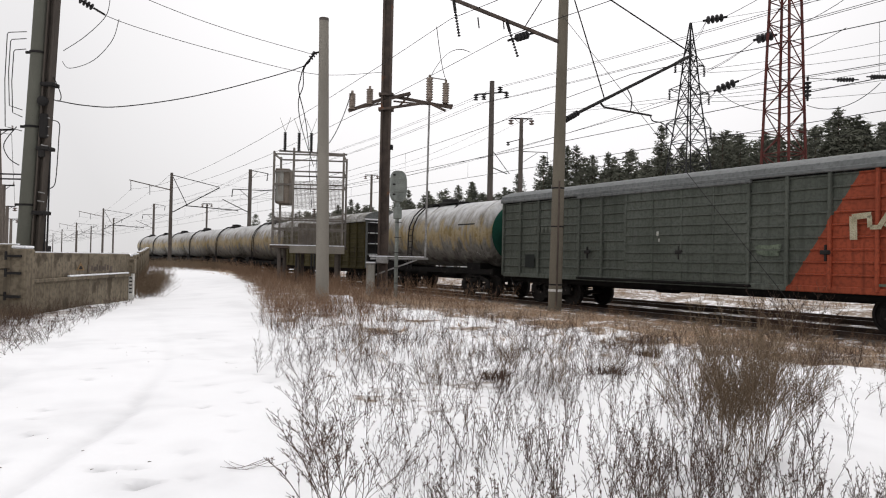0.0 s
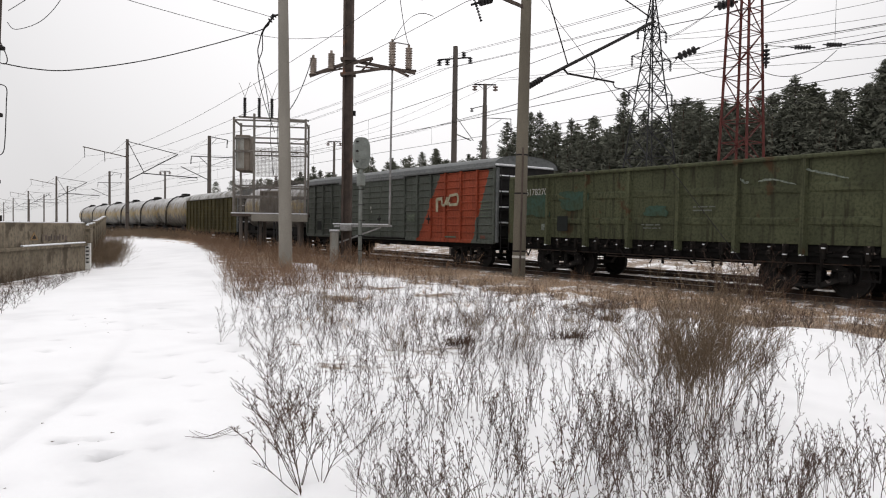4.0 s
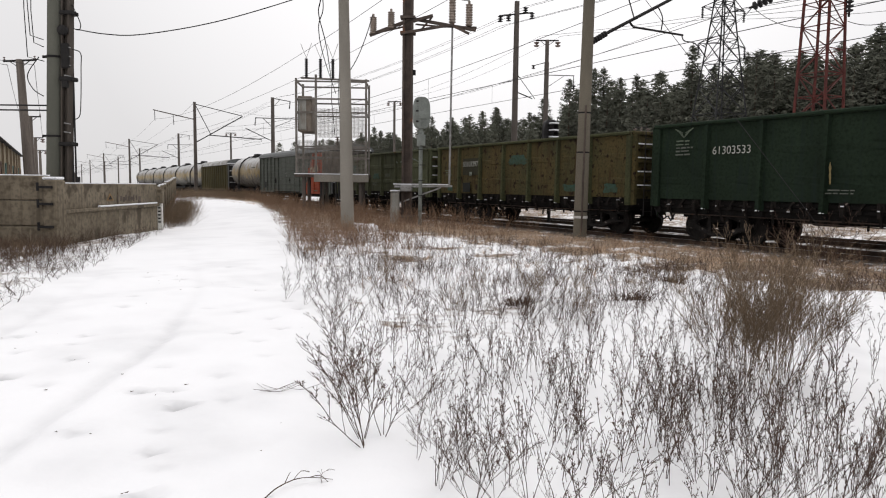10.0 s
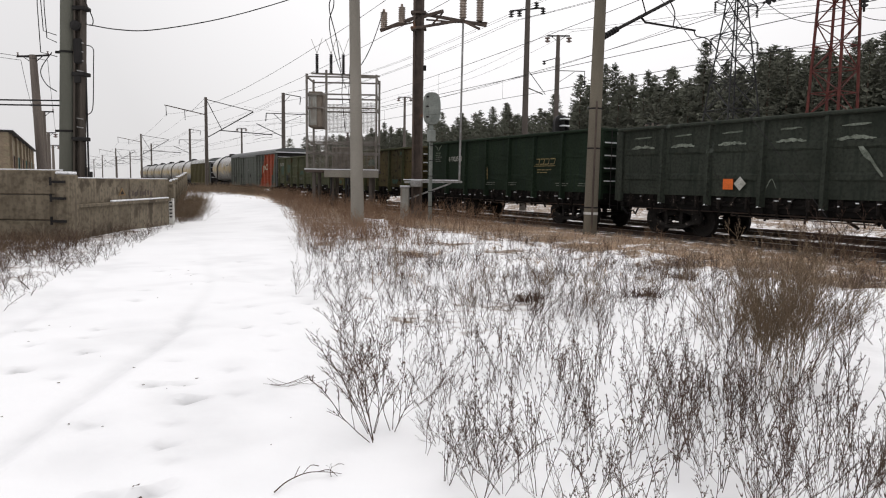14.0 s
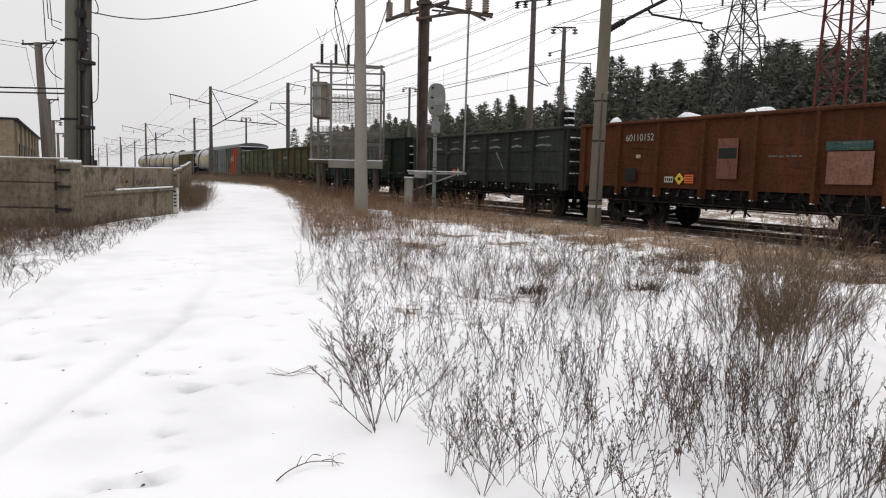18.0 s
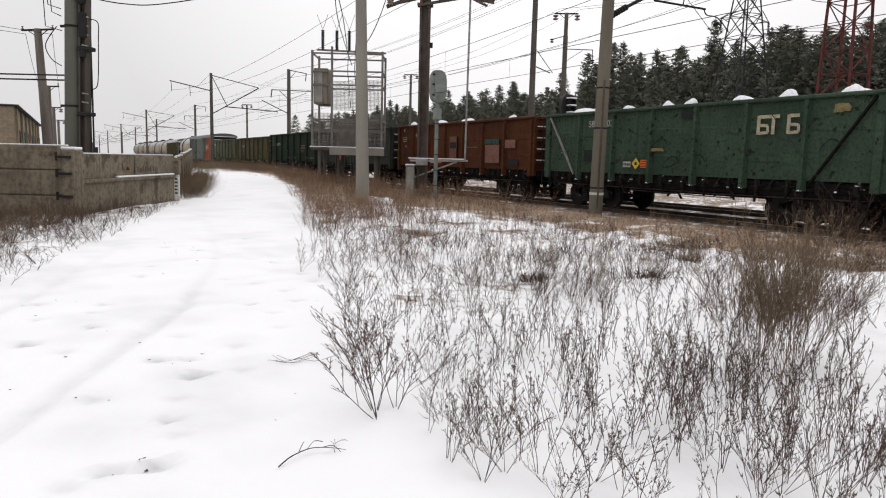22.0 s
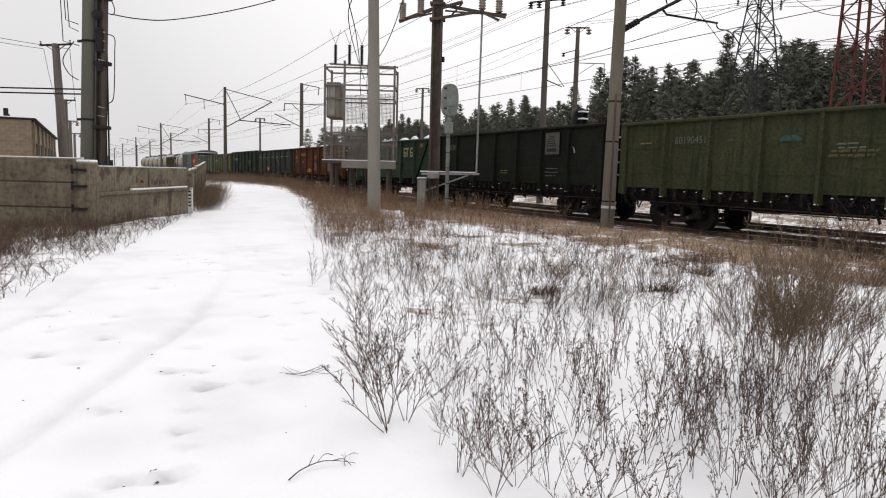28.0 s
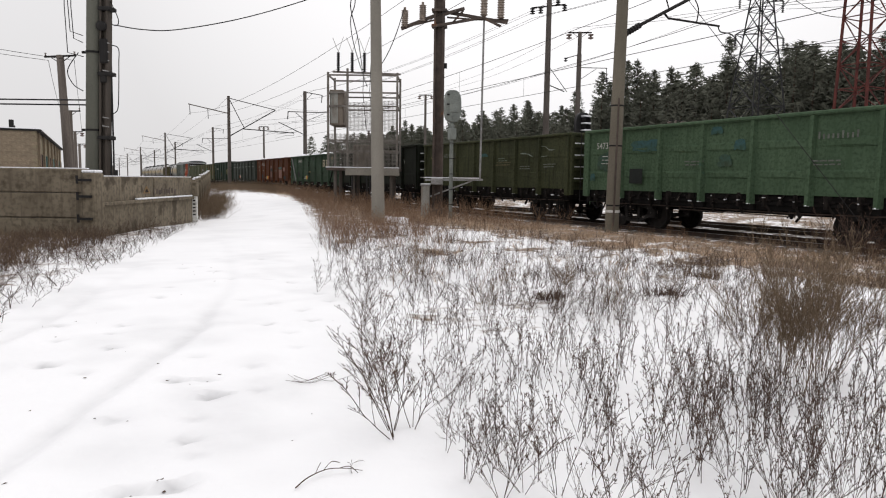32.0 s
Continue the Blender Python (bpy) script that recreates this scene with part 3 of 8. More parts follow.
def gondola(label, paint, number, snow=0, top=3.32, braces=False, sign=None, dim=False, extra=None, trim=None, place=(3.5, 2.5), swage=0.045):
    """Four-axle open wagon, 12.9 m long: seven side panels between posts."""
    root = thing("open_wagon", label, "freight wagon", group="wagons of the passing train")
    half, bot, y = 6.45, 0.92, 1.50
    trim = trim or lifted(paint)
    xs = [half - 0.11] + [half - 0.2 - (2 * half - 0.4) * k / 7 for k in range(1, 7)] + [-half + 0.11]
    for k in range(7):
        a, b = xs[k + 1], xs[k]
        pan = Shape()
        # pressed sheet: two shallow horizontal swages
        zs = [bot + 0.23, bot + 0.66, bot + 0.72, bot + 0.84, bot + 0.90, bot + 1.46, bot + 1.52, bot + 1.66, bot + 1.72, top - 0.1]
        ys = [y, y, y + swage, y + swage, y, y, y + swage, y + swage, y, y]
        rnd = random.Random(number + str(k))
        cols = 5
        pts, fac = [], []
        for i in range(cols):
            f = i / (cols - 1)
            edge = min(f, 1 - f) * 4
            for zz, yy in zip(zs, ys):
                pts.append((a + (b - a) * f, y + (yy - y) * min(1, edge) + rnd.uniform(-0.016, 0.016) * min(1, edge), zz))
        for i in range(cols - 1):
            for j in range(len(zs) - 1):
                q = i * len(zs) + j
                fac.append((q, q + 1, q + len(zs) + 1, q + len(zs)))
        pan.add(pts, fac)
        pan.box(a, b, y - 0.06, y - 0.05, bot + 0.23, top - 0.1)
        part("side_panel", pan, paint, root)
    for k, x in enumerate(xs):
        post = Shape()
        if k in (0, 7):
            post.box(x - 0.11, x + 0.11, y - 0.05, y + 0.09, bot - 0.02, top - 0.05, bevel=0.02)
        else:
            w = 0.085
            post.add([(x - w, y - 0.05, bot - 0.04), (x - w * 0.6, y + 0.15, bot - 0.04), (x + w * 0.6, y + 0.15, bot - 0.04), (x + w, y - 0.05, bot - 0.04),
                      (x - w, y, top - 0.08), (x - w * 0.6, y + 0.11, top - 0.08), (x + w * 0.6, y + 0.11, top - 0.08), (x + w, y, top - 0.08)],
                     [(0, 4, 5, 1), (1, 5, 6, 2), (2, 6, 7, 3), (4, 7, 6, 5), (0, 1, 2, 3)])
        part("post", post, trim, root)
        if 0 < k < 7:
            part("post_snow", Shape().lathe([(0.07, 0), (0.05, 0.035), (0.015, 0.05)], 7, pose(x, y + 0.1, bot - 0.04)), SNOW, root)
    part("top_rail", Shape().box(-half, half, y - 0.06, y + 0.14, top - 0.11, top, bevel=0.03), trim, root)
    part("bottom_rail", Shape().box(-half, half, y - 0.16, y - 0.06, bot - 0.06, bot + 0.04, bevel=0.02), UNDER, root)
    # a near-black sheet painted as the shade of the recess behind the hinges
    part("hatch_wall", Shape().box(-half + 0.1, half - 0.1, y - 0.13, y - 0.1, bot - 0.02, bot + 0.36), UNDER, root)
    far = Shape().box(-half, half, -y - 0.03, -y, bot, top - 0.1).box(-half, half, -y - 0.08, -y + 0.06, top - 0.11, top)
    for x in xs:
        far.box(x - 0.06, x + 0.06, -y - 0.1, -y, bot, top - 0.05)
    part("far_side", far, paint, root)
    part("floor", Shape().box(-half + 0.05, half - 0.05, -y, y - 0.06, 1.0, 1.1), UNDER, root)
    for sx in (-1, 1):
        end = Shape().box(*sorted((sx * (half - 0.06), sx * half)), -y, y, bot + 0.05, top - 0.08)
        for z in (bot + 0.55, bot + 1.0, bot + 1.45, bot + 1.9):
            end.box(*sorted((sx * half, sx * (half + 0.13))), -y + 0.1, y - 0.1, z - 0.07, z + 0.07, bevel=0.03)
        end.box(*sorted((sx * (half - 0.1), sx * (half + 0.1))), -y - 0.05, y + 0.05, top - 0.12, top + 0.01, bevel=0.03)
        for yy in (-y + 0.05, y - 0.05):
            end.box(*sorted((sx * half, sx * (half + 0.15))), yy - 0.06, yy + 0.06, bot, top - 0.1)
        part("end_wall", end, paint, root)
        if sx < 0:
            cap = Shape()
            for z in (bot + 0.55, bot + 1.0, bot + 1.45, bot + 1.9):
                cap.box(-half - 0.14, -half, -y + 0.3, y - 0.12, z + 0.072, z + 0.115)
            part("snow_on_ribs", cap, SNOW, root)
        lad = Shape()
        for yy in (0.75, 1.12):
            lad.bar((sx * (half + 0.2), yy, 0.55), (sx * (half + 0.2), yy, top), 0.03)
        for i in range(8):
            lad.bar((sx * (half + 0.2), 0.75, 0.7 + i * 0.34), (sx * (half + 0.2), 1.12, 0.7 + i * 0.34), 0.022)
        part("ladder", lad, STEEL_DARK if sx < 0 else trim, root)
        part("end_sill", Shape().box(*sorted((sx * (half - 0.1), sx * (half + 0.05))), -1.45, 1.45, 0.85, 1.12), UNDER, root)
    # hatch hinges, hooks and torsion bars in each bay below the sheets, dabbed with snow
    rnd = random.Random(label + "h")
    for k in range(7):
        for f in (0.24, 0.5, 0.76):
            x = xs[k + 1] + (xs[k] - xs[k + 1]) * f + rnd.uniform(-0.05, 0.05)
            w = rnd.uniform(0.06, 0.13)
            hinge = Shape()
            if f != 0.5:
                hinge.box(x - w, x + w, y - 0.1, y - 0.01, bot + 0.02, bot + 0.24 + rnd.uniform(0, 0.06), bevel=0.02)
                hinge.box(x - w * 0.5, x + w * 0.5, y - 0.1, y + 0.05, bot - 0.12, bot + 0.2, bevel=0.02)
                hinge.bar((x, y - 0.02, bot), (x + rnd.uniform(-0.16, 0.16), y - 0.14, bot - rnd.uniform(0.25, 0.42)), 0.06)
                hinge.bar((x - 0.2, y - 0.04, bot + 0.06), (x + 0.2, y - 0.04, bot + 0.06 + rnd.uniform(-0.06, 0.06)), 0.04)
            else:
                hinge.bar((x - 0.1, y + 0.0, bot + 0.22), (x + 0.08, y + 0.03, bot - 0.06), 0.05).box(x - 0.05, x + 0.07, y - 0.06, y + 0.04, bot - 0.05, bot + 0.06, bevel=0.015)
            z = bot + rnd.choice((-0.04, 0.05, 0.14))
            if rnd.random() < 0.6:
                hinge.box(x - w * rnd.uniform(0.1, 0.7), x + w * rnd.uniform(0.1, 0.5), y - 0.02, y + 0.055, z, z + rnd.uniform(0.012, 0.035), slot=1)
            part("hatch_latch", hinge, [LATCH, SNOW], root)
    for k in range(8):
        x = -half + 0.2 + k * (2 * half - 0.4) / 7
        part("cross_bearer", Shape().box(x - 0.07, x + 0.07, -y, y, 0.72, 0.92), UNDER, root)
    part("side_sill", Shape().box(-half + 0.3, half - 0.3, y - 0.22, y - 0.12, 0.72, 0.9), UNDER, root)
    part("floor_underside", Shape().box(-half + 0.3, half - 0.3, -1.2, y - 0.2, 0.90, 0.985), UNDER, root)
    step = Shape()
    for x in (-half + 0.25, -half + 0.65):
        step.bar((x, y, 0.35), (x, y, bot), 0.03)
    step.bar((-half + 0.25, y, 0.36), (-half + 0.65, y, 0.36), 0.05).bar((-half + 0.25, y, 0.62), (-half + 0.65, y, 0.62), 0.05)
    part("step", step, UNDER, root)
    rnd = random.Random(label)
    for k in range(9):
        x = rnd.uniform(-3.0, 3.0)
        rod = Shape().bar((x, rnd.uniform(0.5, 1.3), 0.86), (x + rnd.uniform(-0.4, 0.4), rnd.uniform(0.3, 1.2), rnd.uniform(0.38, 0.6)), rnd.uniform(0.03, 0.07))
        part("hanger", rod, LATCH, root)
    part("brake_lever", Shape().bar((-1.9, 1.0, 0.55), (2.2, 1.05, 0.6), 0.03).bar((-1.9, 1.0, 0.55), (-1.9, 0.8, 0.85), 0.04).bar((2.2, 1.05, 0.6), (2.3, 0.8, 0.85), 0.04), STEEL_RUST, root)
    part("pipe", Shape().tube([(-half + 0.4, 1.2, 0.7), (-2.0, 1.22, 0.66), (1.0, 1.2, 0.68), (half - 0.4, 1.2, 0.7)], 0.022, 6), STEEL_RUST, root)
    hanging_gear(root, half)
    running_gear(root, 4.33, half + 0.02)
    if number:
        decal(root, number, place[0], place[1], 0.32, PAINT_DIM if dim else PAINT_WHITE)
    if braces:
        for sx in (-1, 1):
            b = Shape().bar((sx * (half - 0.25), y + 0.07, top - 0.15), (sx * (half - 1.75), y + 0.07, bot + 0.15), 0.07, 0.05)
            part("diagonal_brace", b, STEEL_GREY if sx > 0 else UNDER, root)
    rnd = random.Random(number + "s")
    for i in range(snow):
        x = -half + 0.7 + (2 * half - 1.4) * (i + rnd.uniform(0.2, 0.8)) / snow
        load = Shape()
        r = rnd.uniform(0.16, 0.34)
        load.lathe([(r * 1.2, top - 0.5), (r * 1.15, top - 0.02), (r * 1.0, top + 0.05), (r * 0.75, top + 0.11), (r * 0.45, top + rnd.uniform(0.13, 0.18)), (r * 0.15, top + rnd.uniform(0.15, 0.2))], 14, pose(x, y - r * 1.25, 0) @ Matrix.Diagonal((rnd.uniform(0.8, 1.5), 1, 1, 1)))
        o = rnd.uniform(0, 9)
        load.v = [(px + 0.06 * math.sin(9 * pz + 7 * py + o), py, pz + 0.05 * math.sin(8 * px + o) * math.sin(6 * py + 2 * o)) for px, py, pz in load.v]
        part("snow_mound", load, SNOW, root, smooth=True)
    if snow:
        part("load", Shape().box(-half + 0.1, half - 0.1, -y + 0.1, y - 0.1, 1.1, top - 0.35), UNDER, root)
    if extra:
        extra(root, half, bot, top)
    return root


def boxcar(label, roof, body_mat, half, eave, peak, stripe=None, logo=False, doors=True):
    """Covered wagon with ribbed sheet sides and a rounded roof."""
    root = thing("covered_wagon", label, "freight wagon", group="wagons of the passing train")
    y, bot = 1.50, 0.88
    n = max(8, round(2 * half / 1.094))
    xs = [half - 2 * half * k / n for k in range(n + 1)]
    for k in range(n):
        a, b = xs[k + 1], xs[k]
        pan, pts, fac = Shape(), [], []
        zs, ys = [], []
        z = bot + 0.1
        door = doors and n // 2 - 2 <= k <= n // 2 + 1
        rows = 10 if door else 9
        pitch = (eave - bot - 0.2) / rows
        for i in range(rows):  # horizontal corrugations
            zs += [z, z + pitch * 0.80, z + pitch * 0.86, z + pitch * 0.96]
            o = 0.07 if door else 0.0
            ys += [y + o, y + o, y + o + 0.05, y + o + 0.05]
            z += pitch
        zs, ys = zs + [eave - 0.1], ys + [ys[0]]
        m = len(zs)
        for x in (a + 0.01, b - 0.01):
            pts += [(x, yy, zz) for zz, yy in zip(zs, ys)]
        fac = [(j, j + 1, m + j + 1, m + j) for j in range(m - 1)]
        pan.add(pts, fac)
        part("side_panel", pan, body_mat, root)
    for k, x in enumerate(xs):
        part("post", Shape().box(x - 0.05, x + 0.05, y - 0.02, y + 0.10, bot, eave - 0.05, bevel=0.02), body_mat, root)
    part("inner_wall", Shape().box(-half + 0.03, half - 0.03, -y, y - 0.02, bot, eave), STEEL_DARK, root)
    part("sill", Shape().box(-half, half, y - 0.1, y + 0.06, bot - 0.06, bot + 0.1, bevel=0.02), body_mat, root)
    if doors:
        part("door_rail", Shape().box(-2.3, 4.4, y + 0.05, y + 0.17, eave - 0.16, eave - 0.06, bevel=0.02), roof, root)
        part("door_track", Shape().box(-2.3, 4.4, y + 0.05, y + 0.15, bot - 0.02, bot + 0.06, bevel=0.02), UNDER, root)
        for x in (3.9, 0.05, -4.3):
            part("door_latch", Shape().box(x - 0.12, x + 0.12, y + 0.06, y + 0.15, bot + 0.86, bot + 0.97, bevel=0.02).box(x - 0.02, x + 0.02, y + 0.06, y + 0.12, bot + 0.7, bot + 1.1), STEEL_DARK, root)
    arc = []
    for i in range(13):
        w = math.pi * i / 12
        arc.append((math.cos(w) * (y + 0.14), eave + (peak - eave) * math.sin(w) ** 0.75))
    sh = Shape()
    rx = [-half - 0.12 + (2 * half + 0.24) * k / n for k in range(n + 1)]
    sh.add([(x, yy, zz) for x in rx for yy, zz in arc], [(i * 13 + k, i * 13 + 13 + k, i * 13 + 14 + k, i * 13 + k + 1) for i in range(n) for k in range(12)])
    part("roof", sh, roof, root, smooth=True)
    part("roof_edge", Shape().box(-half - 0.1, half + 0.1, y + 0.06, y + 0.155, eave - 0.07, eave + 0.04, bevel=0.02), roof, root)
    for sx in (-1, 1):
        e = Shape()
        x = sx * half
        e.add([(x, yy * 0.93, zz) for yy, zz in arc] + [(x, -y, bot), (x, y, bot)], [tuple(range(15))])
        end_mat = STEEL_DARK if sx < 0 else body_mat
        part("end_wall", e, end_mat, root)
        part("roof_end", Shape().add([(x + sx * 0.10, yy * 0.99, zz) for yy, zz in arc], [tuple(range(13))]), ROOF_GREY if sx < 0 else body_mat, root)
        for z in (1.5, 2.1, 2.7, 3.3):
            part("end_rib", Shape().box(*sorted((x, x + sx * 0.1)), -y + 0.1, y - 0.1, z, z + 0.12, bevel=0.02), end_mat, root)
        part("corner_post", Shape().box(*sorted((x, x + sx * 0.14)), y - 0.1, y + 0.02, bot, eave - 0.05, bevel=0.02), ROOF_GREY if sx < 0 else body_mat, root)
        lad = Shape()
        for yy in (0.95, 1.35):
            lad.bar((sx * (half + 0.18), yy, 0.6), (sx * (half + 0.18), yy, eave), 0.03)
        for i in range(9):
            lad.bar((sx * (half + 0.18), 0.95, 0.7 + i * 0.34), (sx * (half + 0.18), 1.35, 0.7 + i * 0.34), 0.022)
        part("ladder", lad, STEEL_DARK, root)
        if sx < 0:
            for z in (1.62, 2.22, 2.82, 3.42):
                part("rib_snow", Shape().box(x - 0.1, x - 0.02, 0.2, y - 0.15, z, z + 0.06, bevel=0.02), SNOW, root)
        part("end_sill", Shape().box(*sorted((sx * (half - 0.1), sx * (half + 0.05))), -1.45, 1.45, 0.82, 1.12), UNDER, root)
    part("end_snow", Shape().box(-half - 0.14, -half - 0.02, -1.4, 1.6, eave + 0.02, eave + 0.10, bevel=0.03), SNOW, root)
    step = Shape()
    for x in (-half + 0.2, -half + 0.6):
        step.bar((x, y, 0.33), (x, y, bot), 0.03)
    step.bar((-half + 0.2, y, 0.35), (-half + 0.6, y, 0.35), 0.05).bar((-half + 0.2, y, 0.6), (-half + 0.6, y, 0.6), 0.05)
    part("step", step, UNDER, root)
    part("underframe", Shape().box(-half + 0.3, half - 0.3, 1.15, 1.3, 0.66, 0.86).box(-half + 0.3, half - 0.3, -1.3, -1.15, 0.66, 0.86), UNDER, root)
    hanging_gear(root, half)
    running_gear(root, half - 2.35, half + 0.02)
    return root


def tank(label, mats, walkway=True):
    """Tank wagon with a cylindrical barrel on a low frame."""
    root = thing("tank_wagon", label, "freight wagon", group="wagons of the passing train")
    r, zc, half = 1.49, 2.62, 5.4
    prof = [(0.15, -half + 0.02), (0.7, -half + 0.12), (1.15, -half + 0.3), (1.4, -half + 0.5), (r, -half + 0.72)]
    prof += [(r, -half + 0.72 + (2 * half - 1.44) * k / 8) for k in range(1, 8)]
    prof += [(rr, -zz) for rr, zz in reversed(prof[:5])]
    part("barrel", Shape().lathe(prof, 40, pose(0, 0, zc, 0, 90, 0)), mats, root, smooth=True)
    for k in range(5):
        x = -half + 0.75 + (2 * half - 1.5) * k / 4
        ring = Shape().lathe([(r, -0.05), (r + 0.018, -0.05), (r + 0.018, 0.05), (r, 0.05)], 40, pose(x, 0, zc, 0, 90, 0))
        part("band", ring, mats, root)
    part("dome", Shape().lathe([(0.55, 0), (0.55, 0.14), (0.42, 0.2), (0.4, 0.34), (0.1, 0.38)], 20, pose(0, 0, zc + r - 0.06)), STEEL_DARK, root, smooth=True)
    deck = Shape().box(-1.7, 1.7, -0.5, 0.5, zc + r + 0.03, zc + r + 0.08)
    for x in (-1.65, 0, 1.65):
        deck.bar((x, 0.5, zc + r + 0.05), (x, 0.85, zc + r - 0.32), 0.05)
    part("platform", deck, STEEL_DARK, root)
    lad = Shape()
    for x in (0.9, 1.3):
        pts = [(x, math.sin(a) * (r + 0.12), zc + math.cos(a) * (r + 0.12)) for a in (0.25, 0.6, 0.95, 1.3, 1.57)]
        lad.tube(pts + [(x, r + 0.14, 0.95)], 0.035, 6)
    for i in range(7):
        lad.bar((0.9, r + 0.13, 1.1 + i * 0.3), (1.3, r + 0.13, 1.1 + i * 0.3), 0.03)
    part("ladder", lad, STEEL_DARK, root)
    frame_sh = Shape().box(-5.6, 5.6, 1.1, 1.25, 0.84, 1.06).box(-5.6, 5.6, -1.25, -1.1, 0.84, 1.06).box(-5.6, -5.4, -1.4, 1.4, 0.82, 1.1).box(5.4, 5.6, -1.4, 1.4, 0.82, 1.1)
    for x in (-3.9, 3.9):
        frame_sh.box(x - 0.5, x + 0.5, -1.2, 1.2, 0.9, 1.32)
    part("frame", frame_sh, UNDER, root)
    hanging_gear(root, 5.4)
    running_gear(root, 3.9, 5.5)
    return root

# ---- the train ----
GREEN_OLIVE = material("olive_green_paint", (0.082, 0.088, 0.05), (0.054, 0.058, 0.034), scale=1.0, fine=14, rough=0.75, spots=(0.066, 0.0429, 0.0231), spot_at=0.64, spot_scale=1.6, streaks=(0.0297, 0.0297, 0.0185), spec=0.1)
GREEN_RUST = material("rusty_olive_paint", (0.088, 0.066, 0.027), (0.052, 0.05, 0.024), scale=0.9, fine=12, rough=0.75, spots=(0.02, 0.013, 0.009), spot_at=0.585, spot_scale=4.5, streaks=(0.05, 0.034, 0.016), spec=0.1)
GREEN_POST = material("olive_post_paint", (0.07, 0.074, 0.036), (0.048, 0.052, 0.027), scale=1.0, fine=14, rough=0.75, streaks=(0.04, 0.034, 0.018), spec=0.1)
GREEN_DARK = material("dark_green_paint", (0.0165, 0.0285, 0.0165), (0.010, 0.0175, 0.0105), scale=0.8, fine=12, rough=0.75, streaks=(0.012, 0.020, 0.015), spots=(0.03, 0.042, 0.034), spot_at=0.7, spec=0.1)
GREEN_GREY = material("grey_green_paint", (0.041, 0.047, 0.038), (0.025, 0.0295, 0.0235), scale=0.9, fine=12, rough=0.75, spots=(0.106, 0.119, 0.106), spot_at=0.68, spot_scale=1.3, streaks=(0.0198, 0.0251, 0.0198), spec=0.1)
BROWN_RED = material("brown_red_paint", (0.088, 0.031, 0.0125), (0.055, 0.021, 0.0095), scale=0.9, fine=12, rough=0.75, spots=(0.05, 0.02, 0.011), spot_at=0.62, spot_scale=3.5, streaks=(0.0858, 0.0297, 0.0165), spec=0.1)
GREEN_LIGHT = material("chipped_green_paint", (0.05, 0.079, 0.052), (0.032, 0.052, 0.034), scale=0.9, fine=12, rough=0.75, spots=(0.015, 0.015, 0.013), spot_at=0.61, spot_scale=5.5, streaks=(0.03, 0.05, 0.034), spec=0.1)
BLACK_GREEN = material("blackened_green_paint", (0.0145, 0.0175, 0.0115), (0.009, 0.011, 0.0072), scale=0.9, fine=12, rough=0.75, streaks=(0.00924, 0.0099, 0.00792), spec=0.1)
GREEN_MID = material("moss_green_paint", (0.053, 0.057, 0.029), (0.037, 0.041, 0.021), scale=0.9, fine=12, rough=0.75, streaks=(0.0231, 0.0277, 0.0145), spec=0.1)
GREEN_FRESH = material("fresh_green_paint", (0.072, 0.112, 0.066), (0.052, 0.085, 0.05), scale=0.9, fine=12, rough=0.75, spots=(0.028, 0.085, 0.07), spot_at=0.68, spot_scale=0.8, streaks=(0.045, 0.075, 0.042), spec=0.1)
BOX_OLIVE = material("faded_khaki_paint", (0.088, 0.075, 0.033), (0.056, 0.049, 0.024), scale=0.9, fine=12, rough=0.75, streaks=(0.0396, 0.033, 0.0198), spec=0.1)
ROOF_GREY = material("grey_roof_sheet", (0.15, 0.157, 0.156), (0.115, 0.121, 0.12), scale=0.9, fine=10, rough=0.6, spots=(0.26, 0.27, 0.27), spot_at=0.7)
ROOF_SNOWY = material("snowy_roof_sheet", (0.6, 0.6, 0.6), (0.12, 0.11, 0.08), scale=1.6, fine=10, rough=0.7, stretch=(1, 0.2, 1))


